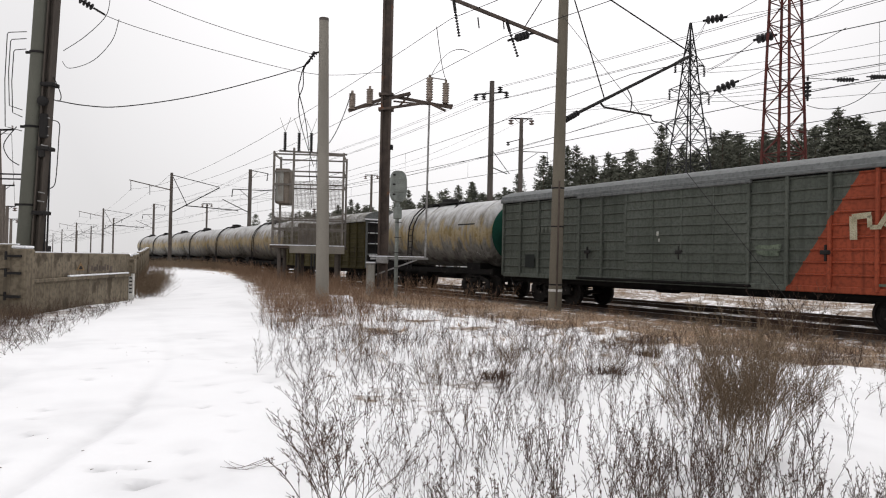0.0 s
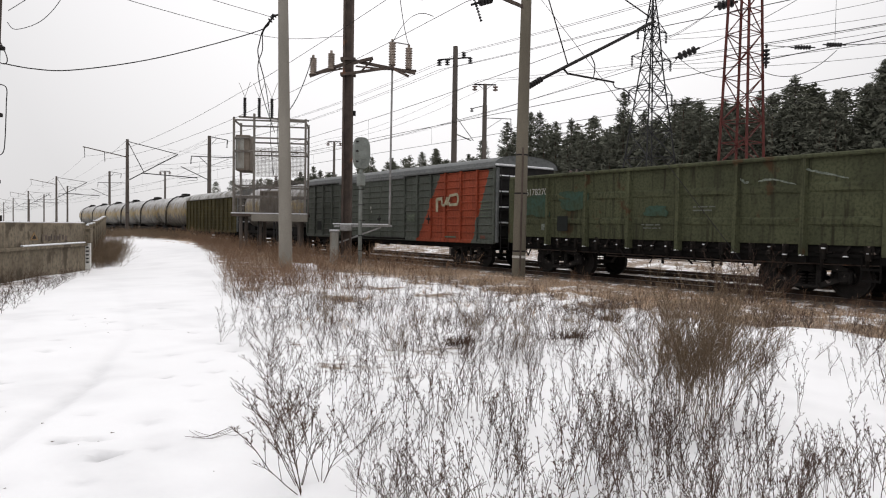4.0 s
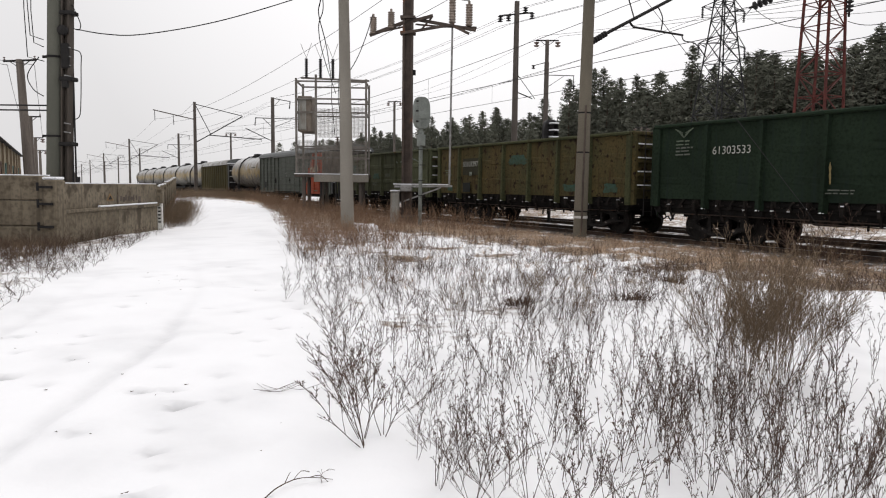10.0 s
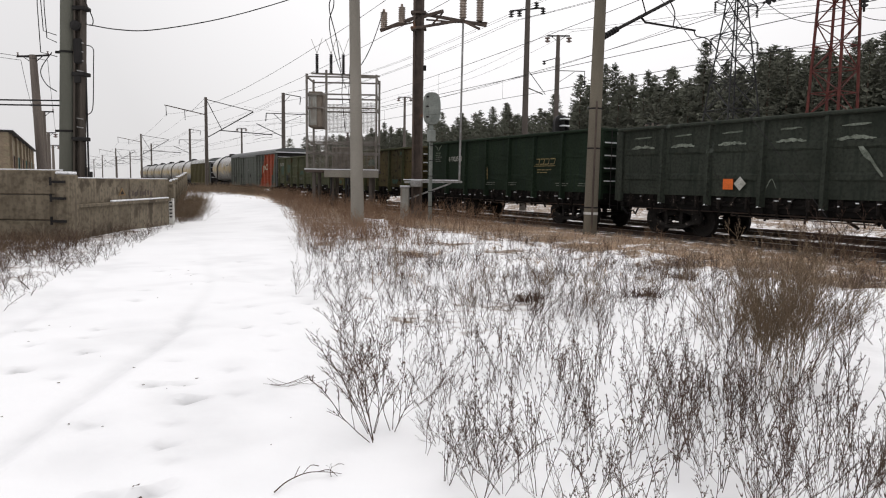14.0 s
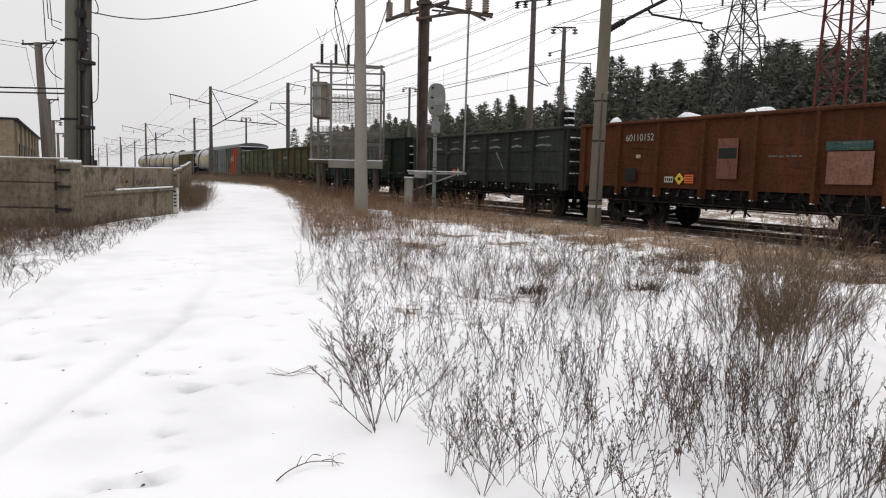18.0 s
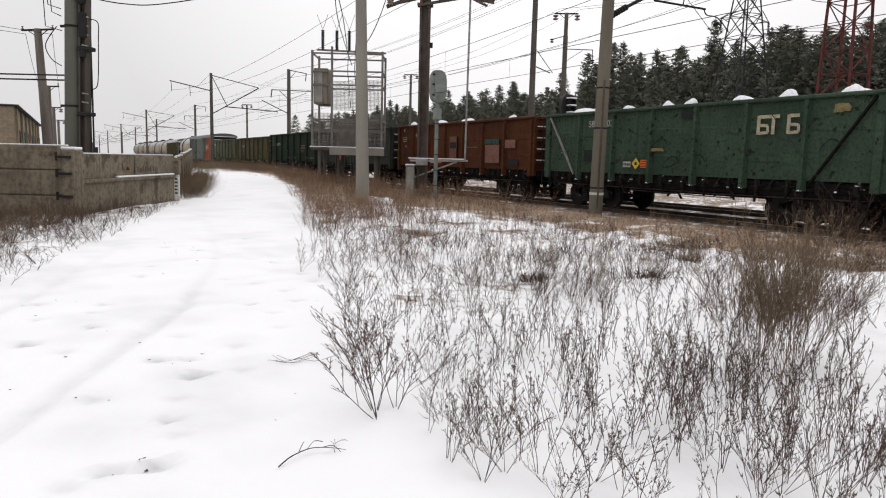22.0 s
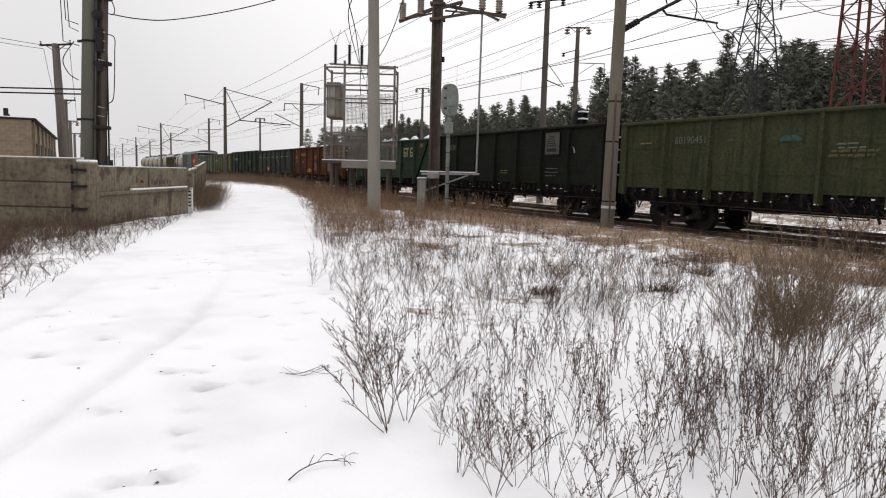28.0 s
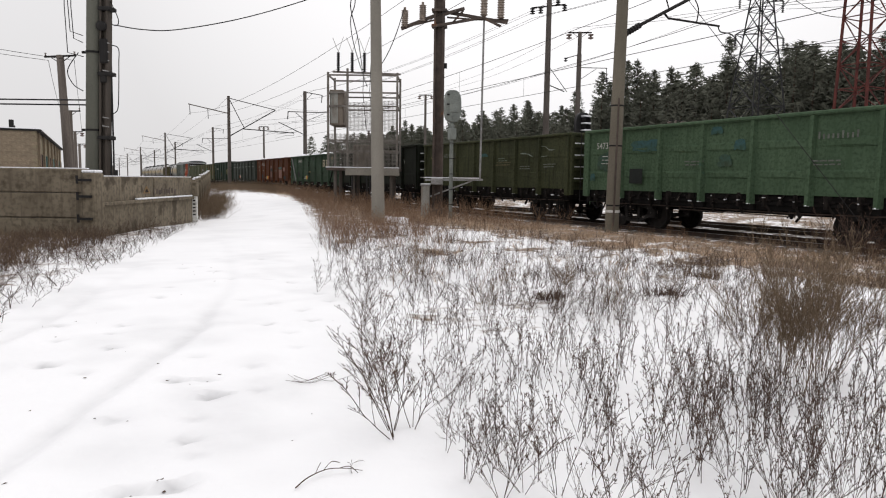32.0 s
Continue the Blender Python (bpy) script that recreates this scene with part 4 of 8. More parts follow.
def livery_material():
    """Grey sides with one slanting red band."""
    mat = material("grey_red_livery", (0.098, 0.108, 0.092), (0.071, 0.08, 0.066), scale=0.8, fine=12, rough=0.7, streaks=(0.05, 0.055, 0.046), spec=0.25)
    nd, ln = mat.node_tree.nodes, mat.node_tree.links
    b = nd["Principled BSDF"]
    old = b.inputs["Base Color"].links[0].from_socket
    co = nd.new("ShaderNodeTexCoord")
    sep = nd.new("ShaderNodeSeparateXYZ")
    ln.new(co.outputs["Object"], sep.inputs[0])
    edges = []
    for lean, limit, side in ((0.63, -2.73, "LESS_THAN"), (0.37, -7.02, "GREATER_THAN")):
        slant = nd.new("ShaderNodeMath")
        slant.operation = "MULTIPLY_ADD"
        slant.inputs[1].default_value = lean
        ln.new(sep.outputs["Z"], slant.inputs[0])
        ln.new(sep.outputs["X"], slant.inputs[2])
        test = nd.new("ShaderNodeMath")
        test.operation = side
        test.inputs[1].default_value = limit
        ln.new(slant.outputs[0], test.inputs[0])
        edges.append(test.outputs[0])
    inside = nd.new("ShaderNodeMath")
    inside.operation = "MULTIPLY"
    ln.new(edges[0], inside.inputs[0])
    ln.new(edges[1], inside.inputs[1])
    tone = nd.new("ShaderNodeMix")
    tone.data_type, tone.blend_type = "RGBA", "MULTIPLY"
    tone.inputs["Factor"].default_value = 1.0
    ln.new(old, tone.inputs["A"])
    tone.inputs["B"].default_value = (3.4, 0.62, 0.33, 1)
    mx = nd.new("ShaderNodeMix")
    mx.data_type = "RGBA"
    ln.new(inside.outputs[0], mx.inputs["Factor"])
    ln.new(old, mx.inputs["A"])
    ln.new(tone.outputs["Result"], mx.inputs["B"])
    ln.new(mx.outputs["Result"], b.inputs["Base Color"])
    return mat


def tank_material():
    """Bare grey-white tank with an ochre belt, grimy below and dusted with snow on top."""
    mat = material("tank_paint", (0.31, 0.295, 0.265), (0.17, 0.16, 0.14), scale=1.6, fine=10, rough=0.65, streaks=(0.045, 0.04, 0.033), spots=(0.05, 0.043, 0.036), spot_at=0.55, spot_scale=1.9)
    nd, ln = mat.node_tree.nodes, mat.node_tree.links
    b = nd["Principled BSDF"]
    old = b.inputs["Base Color"].links[0].from_socket
    co = nd.new("ShaderNodeTexCoord")
    sep = nd.new("ShaderNodeSeparateXYZ")
    ln.new(co.outputs["Object"], sep.inputs[0])
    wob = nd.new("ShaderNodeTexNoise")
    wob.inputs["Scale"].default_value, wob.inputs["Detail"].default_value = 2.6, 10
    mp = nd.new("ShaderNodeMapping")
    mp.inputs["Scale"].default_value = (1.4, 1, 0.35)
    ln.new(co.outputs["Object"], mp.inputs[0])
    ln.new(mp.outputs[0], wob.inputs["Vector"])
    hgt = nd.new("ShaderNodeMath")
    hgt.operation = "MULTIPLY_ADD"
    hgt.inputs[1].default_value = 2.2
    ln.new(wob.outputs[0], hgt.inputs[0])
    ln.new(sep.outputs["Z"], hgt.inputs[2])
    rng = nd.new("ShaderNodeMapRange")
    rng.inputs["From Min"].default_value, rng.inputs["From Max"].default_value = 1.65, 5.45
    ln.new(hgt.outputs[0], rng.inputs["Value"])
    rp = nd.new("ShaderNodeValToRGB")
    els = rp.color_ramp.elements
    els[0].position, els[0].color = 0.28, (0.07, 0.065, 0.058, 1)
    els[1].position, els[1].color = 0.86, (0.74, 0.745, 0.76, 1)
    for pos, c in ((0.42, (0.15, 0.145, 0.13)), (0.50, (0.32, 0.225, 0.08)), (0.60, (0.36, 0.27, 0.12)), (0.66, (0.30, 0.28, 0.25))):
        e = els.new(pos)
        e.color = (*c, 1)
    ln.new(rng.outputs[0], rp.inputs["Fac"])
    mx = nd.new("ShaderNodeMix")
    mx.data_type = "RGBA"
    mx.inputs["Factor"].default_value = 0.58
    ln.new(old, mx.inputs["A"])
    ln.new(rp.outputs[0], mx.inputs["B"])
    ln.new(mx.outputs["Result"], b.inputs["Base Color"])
    return mat


TEAL = material("teal_touch_up", (0.036, 0.078, 0.06), (0.045, 0.062, 0.036), scale=2, fine=9, rough=0.75, bump=0, spec=0.2)
BLUE_TOUCH = material("blue_touch_up", (0.033, 0.085, 0.095), (0.04, 0.078, 0.05), scale=2, fine=9, rough=0.75, bump=0, spec=0.2)
ORANGE = material("orange_placard", (0.75, 0.16, 0.03), (0.6, 0.13, 0.03), scale=8, rough=0.6, bump=0)
YELLOW = material("yellow_placard", (0.72, 0.50, 0.05), (0.6, 0.42, 0.05), scale=8, rough=0.6, bump=0)
PINK = material("faded_pink_patch", (0.165, 0.078, 0.058), (0.12, 0.05, 0.033), scale=3, fine=14, rough=0.7, bump=0)
PALE_PINK = material("pale_pink_patch", (0.23, 0.115, 0.088), (0.16, 0.075, 0.055), scale=3, fine=14, rough=0.7, bump=0)
STENCIL_OLIVE = material("dark_olive_stencil_ground", (0.04, 0.037, 0.02), (0.028, 0.027, 0.016), scale=3, rough=0.75, bump=0)
DARK_PATCH = material("dark_stencil_patch", (0.017, 0.02, 0.018), (0.012, 0.014, 0.013), scale=3, rough=0.7, bump=0)
OCHRE_MARK = material("ochre_mark", (0.27, 0.21, 0.09), (0.12, 0.10, 0.05), scale=6, rough=0.7, bump=0)
OCHRE_DIM = material("worn_ochre_lettering", (0.13, 0.115, 0.06), (0.05, 0.05, 0.027), scale=9, fine=26, rough=0.8, bump=0)
CREAM = material("cream_mark", (0.46, 0.42, 0.30), (0.30, 0.26, 0.17), scale=5, rough=0.7, bump=0)
SIGN_WHITE = material("grubby_white_sign", (0.1, 0.098, 0.082), (0.06, 0.06, 0.05), scale=3, rough=0.7, bump=0)
SCUFF = material("white_scuff", (0.23, 0.255, 0.215), (0.085, 0.1, 0.08), scale=5, fine=22, rough=0.8, bump=0)
PALE_GREEN = material("rubbed_pale_green", (0.15, 0.18, 0.13), (0.07, 0.085, 0.065), scale=3, fine=16, rough=0.8, bump=0)


def diamond(root, name, x, z, r, mat):
    part(name, Shape().box(-r * 0.7, r * 0.7, -0.002, 0.002, -r * 0.7, r * 0.7), mat, root, m=pose(x, 1.596, z, 0, 45, 0))


def stroke(root, name, pts, w, mat, y=1.594):
    """A flat painted stroke through (x, z) points on the near side."""
    if name not in ("scuff", "dark_scribble", "chalk_mark"):
        sh = Shape()
        for (x0, z0), (x1, z1) in zip(pts, pts[1:]):
            sh.bar((x0, y, z0), (x1, y, z1), w, 0.004, up=(0, 1, 0))
        return part(name, sh, mat, root)
    # hand-made and rubbed marks swell, thin out and wander
    rnd = random.Random(round(1000 * pts[0][0] + 31 * pts[0][1]))
    line = bent([(x, y, z) for x, z in pts], 7)
    wide = [w * rnd.uniform(0.25, 0.62) * min(1, 0.3 + 3 * min(i, len(line) - 1 - i) / len(line)) for i in range(len(line))]
    line = [p + Vector((rnd.uniform(-1, 1), 0, rnd.uniform(-1, 1))) * w * 0.15 for p in line]
    v, f = [], []
    for i, p in enumerate(line):
        d = line[min(i + 1, len(line) - 1)] - line[max(i - 1, 0)]
        side = Vector((-d.z, 0, d.x)).normalized() * wide[i]
        v += [p + side, p - side]
    f = [(2 * i, 2 * i + 1, 2 * i + 3, 2 * i + 2) for i in range(len(line) - 1)]
    return part(name, Shape().add(v, f), mat, root)


def lines(root, x0, x1, z, n, mat, h=0.045, step=0.1):
    """Stencilled lines too small to read, broken into words."""
    rnd = random.Random(round(x0 * 100 + z * 7))
    a, b = min(x0, x1), max(x0, x1)
    for k in range(n):
        x, end = b - rnd.uniform(0, 0.12) * (b - a), a + rnd.uniform(0, 0.25) * (b - a)
        while x > end + 0.05:
            w = min(rnd.uniform(0.08, 0.3), x - end)
            patch(root, "stencil_bar", x - w / 2, z - k * step + rnd.uniform(-0.004, 0.004), w, h * rnd.uniform(0.7, 1.0), mat)
            x -= w + rnd.uniform(0.03, 0.06)


def placards(root, x, z, diamond_mat=None):
    patch(root, "white_plate", x, z, 0.36, 0.19, PAINT_WHITE)
    for k in range(4):
        patch(root, "plate_bar", x + 0.12 - k * 0.08, z, 0.05, 0.08, STEEL_DARK, y=1.594)
    diamond(root, "diamond_placard", x - 0.43, z + 0.03, 0.19, YELLOW)
    patch(root, "diamond_bar", x - 0.43, z + 0.03, 0.1, 0.1, STEEL_DARK, y=1.6)
    patch(root, "orange_placard", x - 0.8, z + 0.03, 0.34, 0.26, ORANGE)
    for k in range(3):
        patch(root, "placard_bar", x - 0.8, z + 0.11 - k * 0.08, 0.28, 0.025, STEEL_DARK, y=1.594)


def on_first(root, half, bot, top):
    patch(root, "paint_patch", 4.98, 2.25, 1.45, 0.95, TEAL, y=1.548)
    patch(root, "paint_patch", 3.25, 2.4, 1.5, 0.75, TEAL, y=1.548)
    patch(root, "paint_patch", -0.1, 2.0, 0.95, 0.35, TEAL, y=1.548)
    patch(root, "dark_patch", 3.7, 1.62, 0.5, 0.5, DARK_PATCH)
    patch(root, "white_plate", 4.6, 1.5, 0.25, 0.22, SCUFF)
    stroke(root, "scuff", [(-3.3, 2.72), (-3.7, 2.75), (-4.3, 2.6)], 0.05, SCUFF)
    stroke(root, "scuff", [(-4.4, 2.98), (-4.9, 2.85), (-5.5, 2.7)], 0.06, SCUFF)
    stroke(root, "scuff", [(-2.8, 2.82), (-2.95, 2.7), (-3.05, 2.72)], 0.06, SCUFF)
    lines(root, -1.3, -2.2, 2.1, 2, PAINT_DIM)
    lines(root, 0.4, -0.4, 1.6, 2, PAINT_DIM)


def on_second(root, half, bot, top):
    patch(root, "dark_patch", 3.35, 2.35, 1.55, 0.75, STENCIL_OLIVE, y=1.548)
    patch(root, "dark_patch", 3.75, 1.42, 0.62, 0.42, DARK_PATCH)
    patch(root, "white_plate", 3.4, 2.03, 0.2, 0.16, SCUFF)
    lines(root, 5.7, 5.0, 2.2, 3, PALE_GREEN)
    for x, z, w, h in ((-0.1, 2.55, 1.4, 0.45), (-0.3, 2.58, 0.5, 0.3), (-3.4, 1.45, 0.9, 0.3), (-5.5, 1.45, 0.75, 0.36), (5.3, 1.35, 0.5, 0.25), (-4.2, 3.0, 0.4, 0.22)):
        patch(root, "paint_patch", x, z, w, h, TEAL, y=1.53 if w > 0.5 else 1.535)


def on_third(root, half, bot, top):
    for sx in (-1, 1):
        for k in range(3):
            stroke(root, "wing_mark", [(5.28 + sx * 0.05, 3.12 - k * 0.05), (5.28 + sx * (0.34 - k * 0.08), 3.25 - k * 0.05)], 0.03, PALE_GREEN)
    stroke(root, "wing_mark", [(5.42, 3.14), (5.28, 2.98), (5.14, 3.14)], 0.03, PALE_GREEN)
    lines(root, 5.6, 4.95, 2.88, 2, PALE_GREEN)
    lines(root, 5.62, 4.9, 2.68, 3, PAINT_DIM, 0.05, 0.1)
    for k, (x, w) in enumerate(((-2.85, 0.2), (-3.12, 0.24), (-3.42, 0.24), (-3.75, 0.28))):
        stroke(root, "emblem_bar", [(x, 2.2), (x - w, 2.2), (x - w - 0.06, 2.4), (x - 0.04, 2.4)], 0.035, OCHRE_MARK)
    stroke(root, "emblem_bar", [(-2.7, 2.13), (-4.1, 2.13)], 0.03, OCHRE_MARK)
    lines(root, -2.9, -3.9, 1.98, 2, OCHRE_MARK, 0.04, 0.1)
    stroke(root, "scuff", [(0.75, 2.15), (0.72, 1.6)], 0.06, OCHRE_MARK)
    for x in (0.45, -1.2, -4.5, -5.8):
        lines(root, x + 0.4, x - 0.45, 1.46, 2, PAINT_DIM, 0.035, 0.08)


def on_fourth(root, half, bot, top):
    for x0, x1 in ((5.8, 4.8), (4.1, 3.2), (2.35, 1.4), (0.5, -0.35), (-1.15, -2.1), (-2.9, -3.7), (-4.6, -5.7)):
        stroke(root, "scuff", [(x0, 2.62), ((x0 + x1) / 2, 2.66), (x1, 2.62)], 0.10, SCUFF, y=1.565)
        stroke(root, "scuff", [(x0 - 0.1, 2.95), (x1 + 0.15, 2.97)], 0.05, SCUFF, y=1.548)
    patch(root, "orange_placard", 1.93, 1.5, 0.34, 0.3, ORANGE)
    diamond(root, "diamond_placard", 1.53, 1.52, 0.2, PAINT_WHITE)
    stroke(root, "chalk_mark", [(0.7, 1.4), (0.55, 1.65), (0.4, 1.4)], 0.03, SCUFF)
    stroke(root, "scuff", [(-1.6, 2.6), (-2.3, 1.7)], 0.12, SCUFF, y=1.548)


def on_fifth(root, half, bot, top):
    placards(root, 2.15, 1.42)
    patch(root, "dark_patch", 3.85, 1.55, 0.5, 0.42, DARK_PATCH)
    diamond(root, "emblem", 5.5, 3.05, 0.09, CREAM)
    lines(root, 5.75, 5.1, 2.66, 3, CREAM, 0.04, 0.1)
    lines(root, 5.45, 5.2, 2.2, 1, CREAM)
    lines(root, 3.65, 3.4, 2.15, 1, CREAM, 0.12)
    patch(root, "pink_patch", 0.0, 2.05, 0.7, 1.15, PINK)
    patch(root, "dark_patch", 0.0, 2.2, 0.62, 0.3, DARK_PATCH, y=1.593)
    patch(root, "pink_patch", -3.55, 1.8, 1.15, 0.8, PALE_PINK)
    patch(root, "dark_patch", -3.5, 2.34, 1.15, 0.22, BLUE_TOUCH)
    lines(root, -3.0, -4.1, 2.4, 2, PAINT_DIM, 0.05, 0.12)
    patch(root, "pink_patch", -4.95, 2.22, 0.8, 0.35, PALE_PINK)
    patch(root, "dark_patch", -5.2, 1.45, 0.75, 0.3, DARK_PATCH)
    lines(root, -1.2, -2.4, 2.1, 1, PAINT_DIM)


def on_sixth(root, half, bot, top):
    placards(root, 1.9, 1.47)
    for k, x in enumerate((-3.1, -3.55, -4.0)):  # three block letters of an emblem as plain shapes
        stroke(root, "emblem_bar", [(x, 2.35), (x, 2.85)], 0.1, CREAM)
        stroke(root, "emblem_bar", [(x + (0.0 if k != 1 else 0.15), 2.82), (x - 0.3 + (0.0 if k != 1 else 0.12), 2.82)], 0.09, CREAM)
        if k != 1:
            stroke(root, "emblem_bar", [(x, 2.6), (x - 0.28, 2.58), (x - 0.3, 2.4), (x, 2.38)], 0.08, CREAM)
    for pts in ([(0.3, 1.5), (-0.1, 1.75), (-0.35, 1.6), (0.1, 1.4), (0.4, 1.5)], [(-0.6, 1.5), (-1.1, 1.8), (-1.4, 1.6)], [(0.9, 2.0), (0.4, 2.3), (0.1, 2.1)], [(-4.9, 1.9), (-5.2, 2.2), (-5.6, 1.95)]):
        stroke(root, "dark_scribble", pts, 0.05, DARK_PATCH)
    patch(root, "dark_patch", 3.9, 1.75, 0.45, 0.4, DARK_PATCH)
    patch(root, "dark_patch", -0.6, 3.0, 0.5, 0.22, DARK_PATCH)
    patch(root, "ochre_patch", 0.6, 1.95, 0.7, 0.12, OCHRE_MARK)
    patch(root, "pale_patch", -5.4, 2.95, 0.5, 0.25, OCHRE_MARK)
    lines(root, 5.5, 5.1, 1.95, 2, PAINT_DIM)


def on_seventh(root, half, bot, top):
    patch(root, "sign_board", -3.45, 2.74, 0.92, 0.85, SIGN_WHITE)
    for k in range(5):
        patch(root, "sign_bar", -3.4, 3.0 - k * 0.085, 0.18 + k * 0.08, 0.035, DARK_PATCH, y=1.594)
    stroke(root, "sign_line", [(-3.28, 3.05), (-3.12, 2.62)], 0.02, DARK_PATCH, y=1.596)
    stroke(root, "sign_line", [(-3.5, 3.05), (-3.68, 2.62)], 0.02, DARK_PATCH, y=1.596)
    patch(root, "sign_bar", -3.42, 2.48, 0.62, 0.12, DARK_PATCH, y=1.594)
    lines(root, -3.0, -3.9, 1.75, 3, PAINT_DIM, 0.035, 0.14)
    lines(root, 0.4, -0.3, 1.65, 2, OCHRE_MARK, 0.03)
    stroke(root, "scuff", [(-4.75, 2.6), (-4.9, 2.35)], 0.1, SCUFF)
    lines(root, 5.6, 5.0, 2.35, 2, PAINT_DIM, 0.03)


def on_eighth(root, half, bot, top):
    stroke(root, "scuff", [(-3.1, 2.6), (-3.6, 2.58), (-4.1, 2.44)], 0.05, SCUFF)
    stroke(root, "scuff", [(-4.64, 2.85), (-4.95, 2.83), (-5.2, 2.7), (-5.6, 2.69)], 0.05, SCUFF)
    stroke(root, "scuff", [(-4.6, 2.43), (-5.1, 2.46)], 0.04, SCUFF)
    lines(root, -1.3, -2.1, 2.42, 2, PALE_GREEN, 0.05, 0.1)
    lines(root, -1.1, -2.4, 2.24, 2, OCHRE_DIM, 0.07, 0.11)
    lines(root, -3.05, -4.0, 2.05, 2, PAINT_DIM)
    lines(root, -4.8, -5.7, 2.12, 2, PAINT_DIM)
    lines(root, 5.6, 5.0, 2.6, 1, OCHRE_MARK)
    patch(root, "paint_patch", 0.0, 2.6, 0.75, 0.18, BLUE_TOUCH, y=1.548)


def on_ninth(root, half, bot, top):
    patch(root, "paint_patch", 3.35, 2.66, 1.5, 0.45, BLUE_TOUCH, y=1.548)
    patch(root, "paint_patch", 5.25, 2.15, 1.1, 0.75, TEAL, y=1.548)
    patch(root, "dark_patch", 3.7, 1.65, 0.62, 0.5, DARK_PATCH)
    patch(root, "paint_patch", 0.4, 3.0, 0.5, 0.25, BLUE_TOUCH, y=1.548)
    patch(root, "paint_patch", -0.45, 2.55, 0.45, 0.35, BLUE_TOUCH, y=1.548)
    patch(root, "paint_patch", 0.05, 2.1, 0.55, 0.4, TEAL, y=1.548)
    patch(root, "paint_patch", 6.0, 1.6, 0.3, 0.3, BLUE_TOUCH, y=1.557)
    lines(root, 5.5, 4.9, 2.35, 3, PAINT_WHITE, 0.03, 0.13)
    for k in range(9):  # the maker's name as plain marks
        x = -2.9 - k * 0.125
        stroke(root, "name_bar", [(x, 2.6), (x, 2.78 if k in (0, 5, 8) else 2.72)], 0.05, PAINT_DIM)
    lines(root, 1.6, 0.8, 2.1, 2, PAINT_DIM)
    lines(root, -2.7, -3.6, 2.05, 2, PAINT_DIM)


def on_boxcar(root):
    y = 1.62
    for pts, w in (([(-4.9, 2.05), (-4.88, 2.66)], 0.2), ([(-4.85, 2.64), (-5.35, 2.68)], 0.16), ([(-5.3, 2.66), (-5.32, 2.36)], 0.13), ([(-5.32, 2.36), (-5.6, 2.36)], 0.12),
                   ([(-5.55, 2.36), (-5.8, 2.74)], 0.13), ([(-5.72, 2.36), (-5.98, 2.76)], 0.13), ([(-5.95, 2.78), (-6.6, 2.84), (-6.68, 2.6), (-6.6, 2.38), (-5.95, 2.36), (-5.95, 2.5)], 0.13)):
        stroke(root, "emblem_bar", [(-4.97 + 0.86 * (x + 4.9), 2.45 + 0.9 * (z - 2.45)) for x, z in pts], w * 0.85, CREAM, y=y)
    for k in range(8):
        patch(root, "number_bar", 6.75 - k * 0.21, 2.62, 0.12, 0.2, PAINT_DIM, y=1.56)
    lines(root, 7.9, 7.4, 3.2, 2, PAINT_DIM)
    patch(root, "dark_patch", 7.05, 1.45, 0.55, 0.5, DARK_PATCH, y=1.56)
    patch(root, "pale_patch", -2.75, 1.85, 0.8, 0.34, PALE_GREEN, y=1.545)
    patch(root, "chalk_mark", 0.8, 2.35, 0.08, 0.14, PAINT_WHITE, y=1.66)
    patch(root, "chalk_mark", 0.74, 2.15, 0.05, 0.1, PAINT_WHITE, y=1.66)
    for k in range(5):
        patch(root, "stencil_bar", -8.15, 2.45 - k * 0.14, 0.5, 0.04, PALE_GREEN, y=1.556)
    patch(root, "number_bar", -8.1, 1.08, 0.3, 0.12, PINK, y=1.575)
    patch(root, "stencil_bar", -5.9, 1.05, 0.8, 0.06, PALE_GREEN, y=1.575)


GREEN_END = material("green_tank_end", (0.0132, 0.0726, 0.0495), (0.0099, 0.0462, 0.033), scale=2, rough=0.75, spec=0.1)
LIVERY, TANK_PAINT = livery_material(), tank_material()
TRAIN = []  # wagon, offset of its centre along the track


def run_of(t):
    """Place along the track of the long covered wagon's front end."""
    return 22.49 + 3.937 * t + 0.00403 * t * t - 0.0000567 * t ** 3


